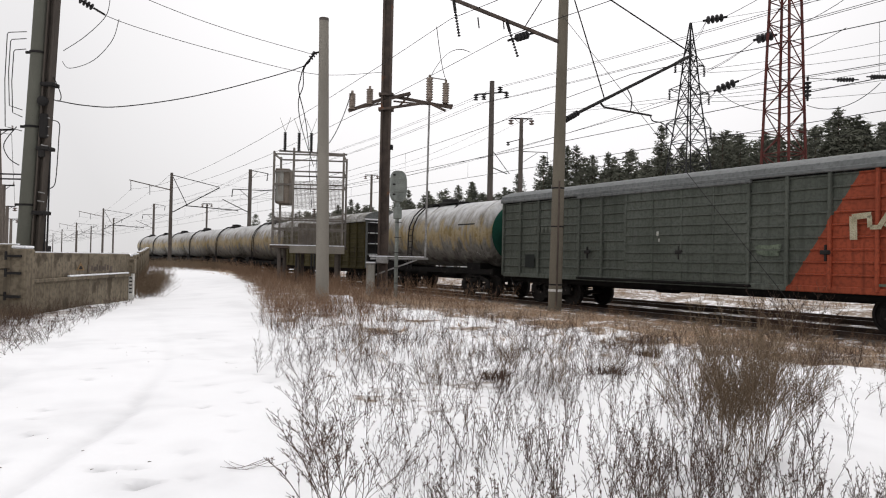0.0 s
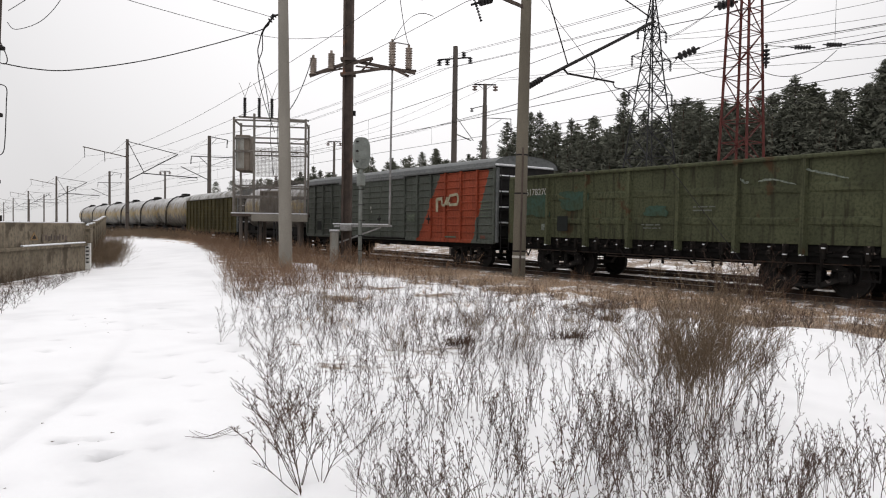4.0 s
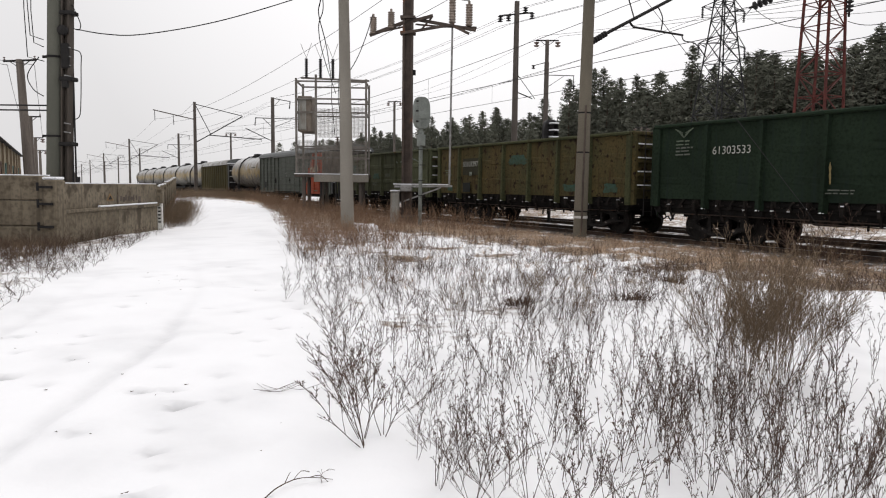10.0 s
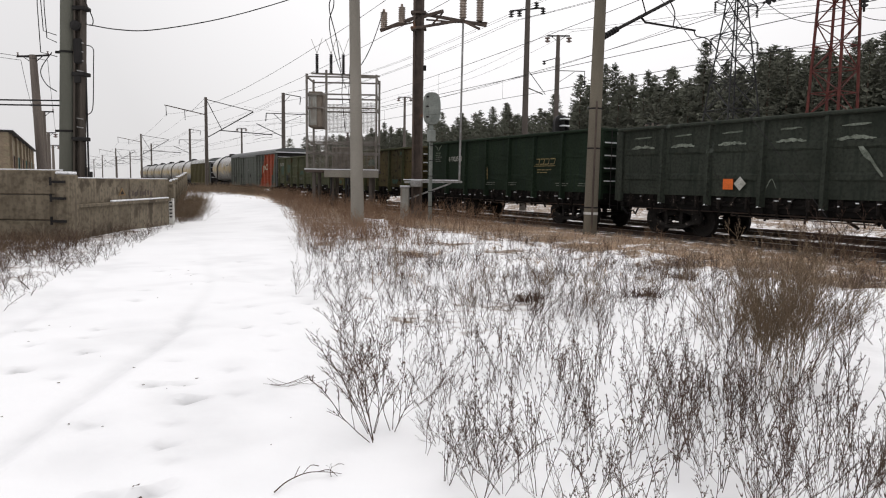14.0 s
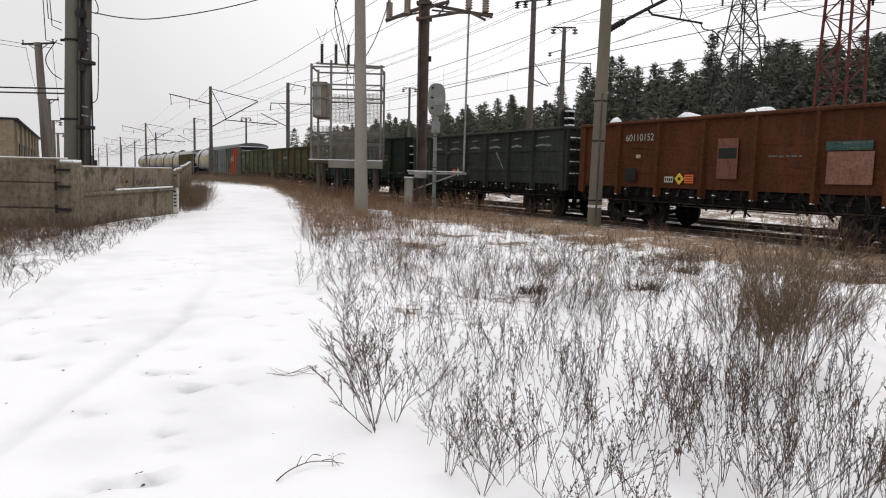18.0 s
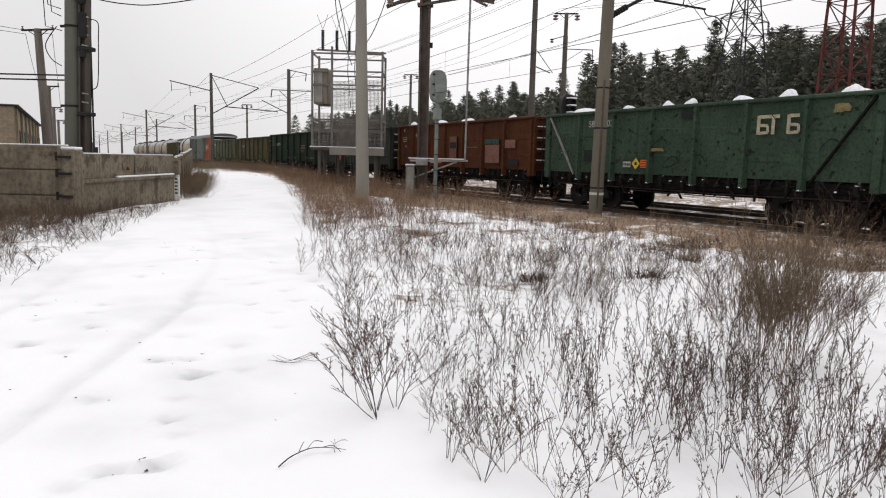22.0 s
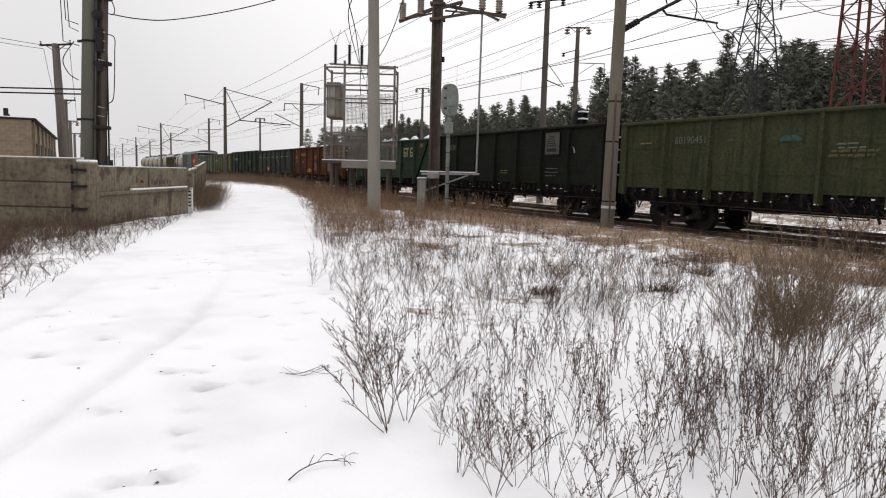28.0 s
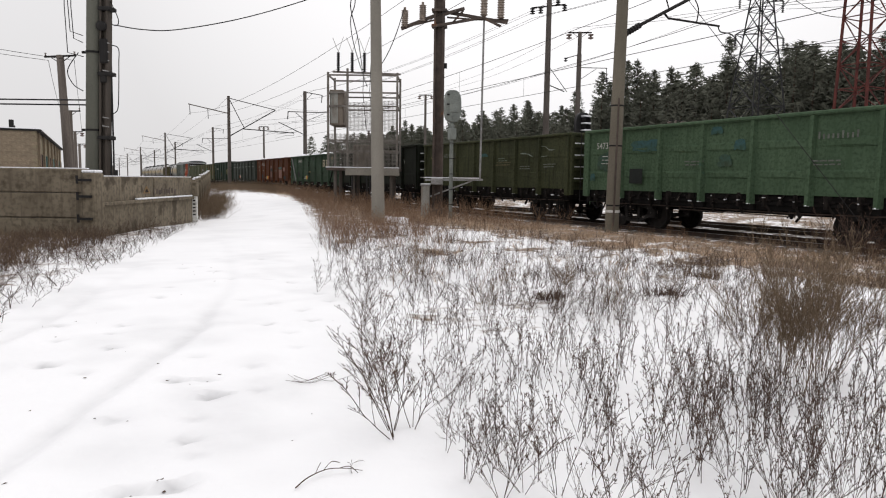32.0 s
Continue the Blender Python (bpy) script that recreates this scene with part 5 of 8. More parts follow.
def make_train():
    ahead = 0.5
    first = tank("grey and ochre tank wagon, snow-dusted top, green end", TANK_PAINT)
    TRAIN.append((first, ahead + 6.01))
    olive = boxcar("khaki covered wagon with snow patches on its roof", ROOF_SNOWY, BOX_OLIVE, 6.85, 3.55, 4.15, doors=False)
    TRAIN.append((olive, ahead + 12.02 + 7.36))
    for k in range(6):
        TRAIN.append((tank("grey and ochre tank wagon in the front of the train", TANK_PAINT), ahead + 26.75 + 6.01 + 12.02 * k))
    box = boxcar("long grey covered wagon with a slanting red band", ROOF_GREY, LIVERY, 8.75, 3.8, 4.28)
    on_boxcar(box)
    TRAIN.append((box, -8.75))
    patch(first, "hazard_plate", -4.1, 1.75, 0.28, 0.28, BROWN_RED, m=pose(-4.0, 1.25, 1.95, -25, 45, 0))
    patch(first, "hazard_plate", -4.1, 1.75, 0.2, 0.2, PAINT_WHITE, m=pose(-4.35, 1.2, 1.8, -30, 45, 0))
    for k in range(2):
        patch(first, "stencil_bar", -3.6, 3.0 - k * 0.12, 1.3, 0.06, DARK_PATCH, m=pose(-3.6, 1.44, 3.0 - k * 0.12, 14, 0, 0))
    part("barrel_end", Shape().lathe([(0.2, 0.05), (0.75, 0.0), (1.12, -0.14), (1.2, -0.2)], 36, pose(-5.42, 0, 2.62, 0, -90, 0)), GREEN_END, first, "dark green-painted end of the tank", smooth=True)
    specs = [
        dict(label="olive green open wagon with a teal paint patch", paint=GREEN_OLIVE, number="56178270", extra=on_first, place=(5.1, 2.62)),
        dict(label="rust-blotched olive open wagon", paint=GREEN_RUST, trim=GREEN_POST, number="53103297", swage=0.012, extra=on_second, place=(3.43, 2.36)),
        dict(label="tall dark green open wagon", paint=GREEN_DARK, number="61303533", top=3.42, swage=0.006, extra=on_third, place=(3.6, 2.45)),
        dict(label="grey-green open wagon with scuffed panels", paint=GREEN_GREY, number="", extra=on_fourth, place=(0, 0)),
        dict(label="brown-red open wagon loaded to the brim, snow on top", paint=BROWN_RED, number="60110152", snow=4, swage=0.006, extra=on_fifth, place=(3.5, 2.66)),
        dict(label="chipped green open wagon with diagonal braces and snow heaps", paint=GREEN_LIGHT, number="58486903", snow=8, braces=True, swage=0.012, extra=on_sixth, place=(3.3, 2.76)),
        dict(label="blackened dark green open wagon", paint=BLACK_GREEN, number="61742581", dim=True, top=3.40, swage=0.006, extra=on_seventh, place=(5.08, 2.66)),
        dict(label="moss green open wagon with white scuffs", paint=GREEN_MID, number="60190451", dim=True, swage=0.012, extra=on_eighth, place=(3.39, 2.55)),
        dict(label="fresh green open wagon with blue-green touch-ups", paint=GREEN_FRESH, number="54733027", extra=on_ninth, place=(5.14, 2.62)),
    ]
    for k, spec in enumerate(specs):
        TRAIN.append((gondola(**spec), -18.49 - 6.45 - 13.92 * k))


make_train()


# ---- masts, poles and wires ----
PORCELAIN_PALE = material("grimy_pale_porcelain", (0.36, 0.30, 0.255), (0.22, 0.18, 0.15), scale=6, rough=0.45)


def insulator(sh, p, q, r=0.09, discs=5, slot=1, core=0.35):
    """A string of discs from p to q."""
    p, q = Vector(p), Vector(q)
    d = q - p
    m = Matrix.Translation(p) @ d.to_track_quat("Z", "Y").to_matrix().to_4x4()
    step = d.length / discs
    prof = []
    for i in range(discs):
        z = i * step
        prof += [(r * core, z), (r, z + step * 0.3), (r, z + step * 0.55), (r * core, z + step * 0.7)]
    sh.lathe(prof, 10, m, slot)


def wire(name, label, p, q, sag=0.0, r=0.012, steps=14):
    p, q = Vector(p), Vector(q)
    pts = [p.lerp(q, i / steps) - Vector((0, 0, 4 * sag * (i / steps) * (1 - i / steps))) for i in range(steps + 1)]
    ob = part(name, Shape().tube(pts, r, 4, caps=False), WIRE)
    return tagged(ob, label, "wire", "overhead wires")


def round_pole(name, label, x, y, z0, h, r0, r1, mat, lean=(0, 0)):
    root = thing(name, label, "pole", pose(x, y, z0))
    part("shaft", Shape().tube([(lean[0] * k, lean[1] * k, h * k) for k in (0, 0.25, 0.5, 0.75, 1)], [r0 + (r1 - r0) * k for k in (0, 0.25, 0.5, 0.75, 1)], 20), mat, root, smooth=True)
    return root


def gz(x, y):
    return float(ground_height(x, y))


POLE_BROWN = material("dark_brown_pole", (0.095, 0.08, 0.068), (0.06, 0.05, 0.043), scale=1.2, fine=250, rough=0.9, stretch=(1, 1, 0.25))
RED_PAINT = material("red_tower_paint", (0.115, 0.029, 0.023), (0.06, 0.018, 0.016), scale=2, rough=0.7)
TOWER_STEEL = material("weathered_tower_steel", (0.036, 0.036, 0.038), (0.022, 0.022, 0.023), scale=2, rough=0.7, metal=0.3)
BRICK_YELLOW = material("yellow_brick", (0.27, 0.215, 0.15), (0.19, 0.15, 0.11), scale=2, fine=12, rough=0.9, vary=0.12)
MORTAR = material("brick_mortar", (0.27, 0.225, 0.15), (0.2, 0.17, 0.12), scale=3, rough=0.95)
WOOD_POLE = material("weathered_wood_pole", (0.17, 0.145, 0.125), (0.10, 0.085, 0.075), scale=1.5, fine=30, rough=0.9, stretch=(3, 3, 0.2))
CABINET = material("grey_cabinet_paint", (0.34, 0.34, 0.31), (0.24, 0.235, 0.215), scale=2, rough=0.7, streaks=(0.2, 0.17, 0.14))
CABINET_BROWN = material("brown_grey_cabinet_paint", (0.23, 0.195, 0.16), (0.15, 0.128, 0.105), scale=2, rough=0.75, streaks=(0.1, 0.075, 0.06))
CAGE_STEEL = material("dull_cage_steel", (0.24, 0.222, 0.2), (0.145, 0.128, 0.112), scale=3, rough=0.7, metal=0.2)
SIGNAL_GREY = material("signal_back_paint", (0.25, 0.27, 0.25), (0.16, 0.175, 0.16), scale=3, rough=0.6)
WHITE_POST = material("whitewashed_post", (0.7, 0.69, 0.66), (0.5, 0.48, 0.45), scale=5, rough=0.9)
DOOR_BROWN = material("brown_gate_paint", (0.16, 0.09, 0.06), (0.1, 0.06, 0.04), scale=2, rough=0.8)
DOOR_GREEN = material("green_gate_paint", (0.06, 0.15, 0.13), (0.04, 0.1, 0.09), scale=2, rough=0.8)


def catenary_mast(s, n, h, r0=0.22, lean=0.0, group="masts beside the near track"):
    """Concrete mast with a feeder arm on one side and a long rising bracket over the tracks. Local x points across the tracks."""
    p = at(s, n)
    first = s < 50
    root = thing("catenary_mast", "grey-brown concrete mast with steel brackets beside the track", "mast", pose(p.x, p.y, gz(p.x, p.y) - 0.05, 0, lean, HEADING), group)
    # farther shafts take a darker concrete: their backlit look is put into the colour
    part("shaft", Shape().tube([(0, 0, h * k / 6) for k in range(7)], [r0 + (0.155 - r0) * k / 6 for k in range(7)], 20), CONCRETE if first else CONCRETE_DARK, root, smooth=True)
    part("white_band", Shape().tube([(0, 0, 0.82), (0, 0, 0.9)], r0 + 0.006, 20), WHITE_POST, root)
    for z in (1.02, 2.9, 4.15):
        part("clamp", Shape().tube([(0, 0, z), (0, 0, z + 0.05)], r0 - 0.004 * z - 0.001, 20), STEEL_DARK, root)
    conduit = Shape().tube([(-0.12, -0.21, 0.4), (-0.12, -0.2, 2.0), (-0.11, -0.18, 4.4)], 0.03, 8)
    part("earth_wire_tube", conduit, STEEL_RUST, root)
    base, elbow, tip = ((0.78, 6.77), (1.75, 7.25), (6.4, 9.75)) if first else ((0.2, 6.55), (1.5, 7.36), (5.35, 9.7))
    part("bracket_tube", Shape().tube([(base[0], 0, base[1]), (tip[0], 0, tip[1])], 0.055, 8), STEEL_DARK, root)
    if first:
        ins = Shape()
        insulator(ins, (0.18, 0, 6.42), (0.78, 0, 6.77), 0.10, 6, slot=0)
        part("bracket_insulator", ins, RUBBER_DARK, root)
    part("stay_rod", Shape().bar((0.12, 0, h - 0.25), (tip[0] * 0.99, 0, tip[1] + 0.05), 0.035 if first else 0.075), STEEL_DARK, root)
    part("tie_rod", Shape().bar((0.12, 0, h - 0.4), (elbow[0] + 0.2, 0, elbow[1] + 0.15), 0.03 if first else 0.07), STEEL_DARK, root)
    if first:
        part("registration_arm", Shape().tube([(1.75, 0, 7.25), (1.94, 0, 7.12), (4.26, 0, 7.16)], 0.035, 6), STEEL_DARK, root)
        part("arm_hanger", Shape().tube(bent([(3.0, 0, 7.95), (3.25, 0, 7.6), (3.2, 0, 7.15)], 4), 0.02, 6), STEEL_DARK, root)
        part("steady_arm", Shape().tube(bent([(4.2, 0, 7.16), (4.35, 0, 6.98), (4.9, 0, 6.95), (5.49, 0, 6.55)], 5), 0.02, 6), STEEL_DARK, root)
    else:
        part("registration_arm", Shape().tube([(elbow[0], 0, elbow[1]), (7.55, 0, 7.14)], 0.06, 6), STEEL_DARK, root)
        part("steady_arm", Shape().tube(bent([(7.5, 0, 7.14), (7.5, 0, 6.85), (6.6, 0, 6.8), (5.4, 0, 6.45)], 4), 0.02, 6), STEEL_DARK, root)
    end = -4.6 if first else -4.4
    lift = 0.0 if first else 0.2
    part("feeder_arm", Shape().bar((-0.1, 0, 8.95 + 0.5 * lift), (end, 0, 9.45 + 2 * lift), 0.07, 0.1), STEEL_RUST, root)
    part("arm_stay", Shape().bar((-0.1, 0, h - 0.15), (-1.6, 0, 9.1 + lift), 0.025), STEEL_DARK, root)
    for x in (-2.3, -4.25):
        o = (0.5 if x > -3 else 0.25) if first else 0.05
        z = 9.0 - x * 0.1 + (0.16 if not first else 0) * -x / 2
        pend = Shape().bar((x, 0, z), (x + o * 0.3, 0, z - 0.35), 0.09, 0.05)
        insulator(pend, (x + o * 0.3, 0, z - 0.35), (x + o, 0, z - 1.1), 0.05, 9)
        part("pendant_insulator", pend, [STEEL_DARK, RUBBER_DARK], root)
    return root


NEAR_MASTS = [17.3] + [83.2 + 70.8 * k for k in range(7)]
for k, s in enumerate(NEAR_MASTS):
    catenary_mast(s, 14.96, 11.6 if k == 0 else 11.0 - 0.35 * min(k - 1, 2), lean=0.8 if k == 0 else 0.0)


def far_mast(s, n, h, bracket=True):
    """Mast behind the train: a line crossarm on the first, a cantilever over the far track on the others."""
    p = at(s, n)
    root = thing("line_mast", "dark slender mast with steel arms behind the train", "mast", pose(p.x, p.y, -0.1, 0, 0, HEADING), "masts behind the train")
    part("shaft", Shape().tube([(0, 0, 0), (0, 0, h * 0.5), (0, 0, h)], (0.21, 0.18, 0.15) if not bracket else (0.26, 0.24, 0.21), 14), CONCRETE_DARK, root, smooth=True)
    if not bracket:
        part("crossarm", Shape().bar((-1.25, 0, h - 1.0), (1.2, 0, h - 0.5), 0.06, 0.08), STEEL_DARK, root)
        for x in (-1.2, -0.6, 0.65, 1.15):
            z = h - 0.75 + x * 0.2
            pin = Shape()
            insulator(pin, (x, 0, z), (x, 0, z + (0.4 if x == 0.65 else -0.42)), 0.15, 3, slot=0)
            part("pin_insulator", pin, RUBBER_DARK, root)
        part("bracket", Shape().bar((0.15, 0, 7.5), (1.3, 0, 7.2), 0.05).bar((0.1, 0, 8.6), (1.5, 0, 7.2), 0.03), STEEL_DARK, root)
        return root
    part("top_arm", Shape().bar((0, 0, h - 0.1), (2.3, 0, h - 0.35), 0.06, 0.09), STEEL_DARK, root)
    part("arm_brace", Shape().bar((0.15, 0, h - 1.1), (0.9, 0, h - 0.25), 0.05), STEEL_DARK, root)
    part("crossbeam", Shape().bar((-2.2, 0, 9.95), (3.4, 0, 10.1), 0.07, 0.1), STEEL_DARK, root)
    part("beam_brace", Shape().bar((-1.2, 0, 9.9), (-0.15, 0, 9.0), 0.06).bar((0.15, 0, 8.9), (2.4, 0, 9.9), 0.05), STEEL_DARK, root)
    for x, z in ((2.25, h - 0.4), (-2.15, 9.9)):
        pend = Shape()
        insulator(pend, (x, 0, z), (x - 0.1, 0, z - 0.95), 0.09, 6, slot=0)
        part("pendant_insulator", pend, RUBBER_DARK, root)
    arm = Shape().tube([(-0.2, 0, 7.2), (-3.4, 0, 8.6)], 0.05, 8).tube([(-0.9, 0, 7.5), (-3.6, 0, 7.1)], 0.03, 6)
    part("cantilever", arm, STEEL_DARK, root)
    return root


FAR_MASTS = [35.45, 87.8, 159.2, 230.3, 301.9, 373]
for k, s in enumerate(FAR_MASTS):
    far_mast(s, 25.2, 12.9 if k == 0 else 12.6 - 0.2 * min(k - 1, 3), k > 0)


def tee_pole(name, label, x, y, h, r, mat, span, group=""):
    root = thing(name, label, "pole", pose(x, y, gz(x, y) - 0.1), group)
    part("shaft", Shape().tube([(0, 0, 0), (0, 0, h * 0.5), (0, 0, h)], (r, r * 0.88, r * 0.74), 12), mat, root, smooth=True)
    part("crossarm", Shape().box(-span / 2, span / 2, -0.05, 0.05, h - 0.12, h, bevel=0.02), STEEL_DARK, root)
    br = Shape().bar((-span * 0.3, 0, h - 0.1), (0, 0, h - 0.55), 0.04).bar((span * 0.3, 0, h - 0.1), (0, 0, h - 0.55), 0.04)
    part("arm_brace", br, STEEL_DARK, root)
    for sx in (-1, 1):
        pin = Shape()
        insulator(pin, (sx * span * 0.46, 0, h - (0.62 if y > 61 else 0)), (sx * span * 0.46, 0, h + (-0.1 if y > 61 else 0.24)), 0.24 if y > 61 else 0.07, 2, slot=0)
        part("pin_insulator", pin, PORCELAIN, root)
    return root


leaning = tee_pole("utility_pole", "leaning weathered pole with a steel crossarm behind the wall", -28.75, 45, 9.0, 0.30, WOOD_POLE, 2.2, "utility poles along the garages")
leaning.matrix_basis = leaning.matrix_basis @ Matrix.Rotation(radians(-2.4), 4, "Y")
tee_pole("utility_pole", "weathered pole with a steel crossarm farther along", -38.1, 60, 7.3, 0.22, WOOD_POLE, 1.9, "utility poles along the garages")
tee_pole("utility_pole", "weathered pole with a steel crossarm farther along", -50.3, 80, 6.8, 0.22, WOOD_POLE, 1.9, "utility poles along the garages")
tee_pole("utility_pole", "weathered pole with a steel crossarm farther along", -63.5, 102, 6.4, 0.22, WOOD_POLE, 1.9, "utility poles along the garages")
lone = tee_pole("line_pole", "dark pole with a short crossarm against the sky", 6.75, 62, 14.5, 0.22, CONCRETE_DARK, 2.0, "line poles beyond the tracks")
part("thick_shaft", Shape().tube([(0, 0, 0), (0, 0, 12.6)], (0.23, 0.2), 12), CONCRETE_DARK, lone, smooth=True)
part("side_arm", Shape().bar((-1.1, 0, 12.3), (0, 0, 12.6), 0.06), STEEL_DARK, lone)
part("side_arm", Shape().bar((0, 0, 11.5), (2.4, 0, 11.45), 0.06).bar((2.35, 0, 11.45), (2.4, 0, 10.5), 0.05).bar((0, 0, 10.4), (1.5, 0, 11.4), 0.04), STEEL_DARK, lone)
for x, z in ((-1.15, 12.0), (2.38, 10.3)):
    ball = Shape()
    insulator(ball, (x, 0, z), (x, 0, z + 0.4), 0.16, 2, slot=0)
    part("hanging_insulator", ball, RUBBER_DARK, lone)
tee_pole("line_pole", "dark pole with a short crossarm against the sky", -10.0, 95, 13.1, 0.2, CONCRETE_DARK, 1.8, "line poles beyond the tracks")
tee_pole("line_pole", "dark pole with a short crossarm against the sky", -43.0, 126, 11.0, 0.2, CONCRETE_DARK, 1.8, "line poles beyond the tracks")

# concrete pole beside the path
pole = round_pole("concrete_pole", "tall plain grey concrete pole beside the snowy path", -4.15, 24.1, gz(-4.15, 24.1) - 0.1, 9.95, 0.235, 0.165, CONCRETE_GREY, (-0.17, 0))
part("cap", Shape().tube([(-0.17, 0, 9.9), (-0.17, 0, 10.0)], 0.17, 20), CONCRETE_DARK, pole)
br = Shape().bar((-0.15, 0, 8.85), (-0.55, -0.05, 8.75), 0.05)
insulator(br, (-0.42, -0.05, 8.8), (-0.62, -0.05, 8.55), 0.09, 3)
part("bracket", br, [STEEL_DARK, RUBBER_DARK], pole)
rock = Shape().lathe([(0.36, 0), (0.4, 0.1), (0.33, 0.22), (0.16, 0.31), (0.05, 0.33)], 11, pose(-3.55, 24.4, gz(-3.55, 24.4) - 0.05))
rock.v = [(x * (1 + 0.18 * math.sin(9 * x + 5 * z)), y, z * (1 + 0.2 * math.sin(11 * x))) for x, y, z in rock.v]
tagged(part("stone", rock, SNOW), "snow-covered stone at the foot of the pole", "stone")


# rusty switch pole with its crossarm, insulators and drive rod
def switch_pole():
    x0, y0 = -2.47, 28.5
    root = thing("switch_pole", "rust-brown steel pole with a disconnector on its crossarm", "pole", pose(x0, y0, gz(x0, y0) - 0.1))
    sh = Shape().box(-0.21, -0.12, -0.15, 0.15, 0, 12.6, bevel=0.01).box(0.12, 0.21, -0.15, 0.15, 0, 12.6, bevel=0.01).box(-0.12, 0.12, -0.02, 0.02, 0, 12.6)
    part("shaft", sh, STEEL_RUST, root)
    part("footing", Shape().box(-0.35, 0.35, -0.3, 0.3, 0, 0.45, bevel=0.05), CONCRETE_DARK, root)
    part("left_arm", Shape().bar((-1.55, 0, 7.66), (-0.1, 0, 8.2), 0.08, 0.13).bar((-1.3, 0, 7.75), (-0.1, 0, 8.02), 0.06, 0.06), STEEL_RUST, root)
    part("upper_arm", Shape().bar((-0.3, 0, 8.4), (2.72, 0, 7.88), 0.08, 0.12), STEEL_RUST, root)
    part("lower_arm", Shape().bar((-0.3, -0.2, 7.7), (1.85, -0.2, 8.06), 0.08, 0.1).bar((1.7, -0.2, 8.05), (2.45, -0.2, 7.7), 0.07, 0.09).bar((1.4, 0.1, 8.05), (2.75, 0.1, 8.0), 0.06, 0.08), STEEL_RUST, root)
    part("arm_brace", Shape().bar((0.2, -0.1, 8.2), (1.0, -0.1, 8.42), 0.1, 0.12).bar((0.5, -0.05, 7.85), (0.95, -0.05, 8.35), 0.06).bar((0.3, 0, 8.1), (1.5, -0.1, 7.98), 0.06), STEEL_RUST, root)
    for z in (7.7, 8.3):
        part("hinge_plate", Shape().box(-0.3, 0.3, -0.22, 0.22, z, z + 0.1), STEEL_RUST, root)
    for x, z0, z1, r in ((-1.40, 7.73, 8.4, 0.145), (-0.68, 7.95, 8.6, 0.145), (1.77, 8.15, 9.12, 0.15), (2.44, 8.05, 8.92, 0.15)):
        ins = Shape()
        insulator(ins, (x, 0, z0), (x, 0, z1), r, 9, slot=0, core=0.72)
        ins.tube([(x, 0, z1), (x, 0, z1 + 0.1)], 0.05, 8)
        part("insulator", ins, PORCELAIN_PALE, root)
    part("contact_blade", Shape().bar((1.76, 0, 9.12), (2.46, 0, 9.02), 0.04), STEEL_GREY, root)
    part("drive_rod", Shape().tube([(1.78, -0.1, 7.95), (1.74, -0.1, 1.7)], 0.04, 8), STEEL_GREY, root)
    part("lamp_box", Shape().box(0.2, 0.32, -0.06, 0.06, 6.1, 6.3), STEEL_DARK, root)
    part("drive_frame", Shape().bar((-0.5, -0.1, 1.62), (1.85, -0.1, 1.66), 0.08, 0.08).bar((-0.5, 0.25, 1.62), (1.85, 0.25, 1.66), 0.08, 0.08).bar((-0.3, -0.1, 0.95), (1.4, -0.1, 1.6), 0.06), STEEL_GREY, root)
    part("frame_snow", Shape().box(-0.55, 1.7, -0.16, 0.3, 1.70, 1.74), SNOW, root)
    part("drive_box", Shape().box(-0.24, 0.24, -0.3, -0.1, 1.42, 1.7, bevel=0.03), STEEL_GREY, root)


switch_pole()
box = thing("relay_cabinet", "small grey relay cabinet with a snowy top", "cabinet", pose(-2.93, 28.3, gz(-2.93, 28.3) - 0.03))
part("body", Shape().box(-0.17, 0.17, -0.17, 0.17, 0, 1.36, bevel=0.02), CABINET, box)
part("lid", Shape().box(-0.2, 0.2, -0.2, 0.2, 1.36, 1.41, bevel=0.01), STEEL_GREY, box)
part("snow", Shape().box(-0.19, 0.19, -0.19, 0.19, 1.41, 1.45, bevel=0.015), SNOW, box)


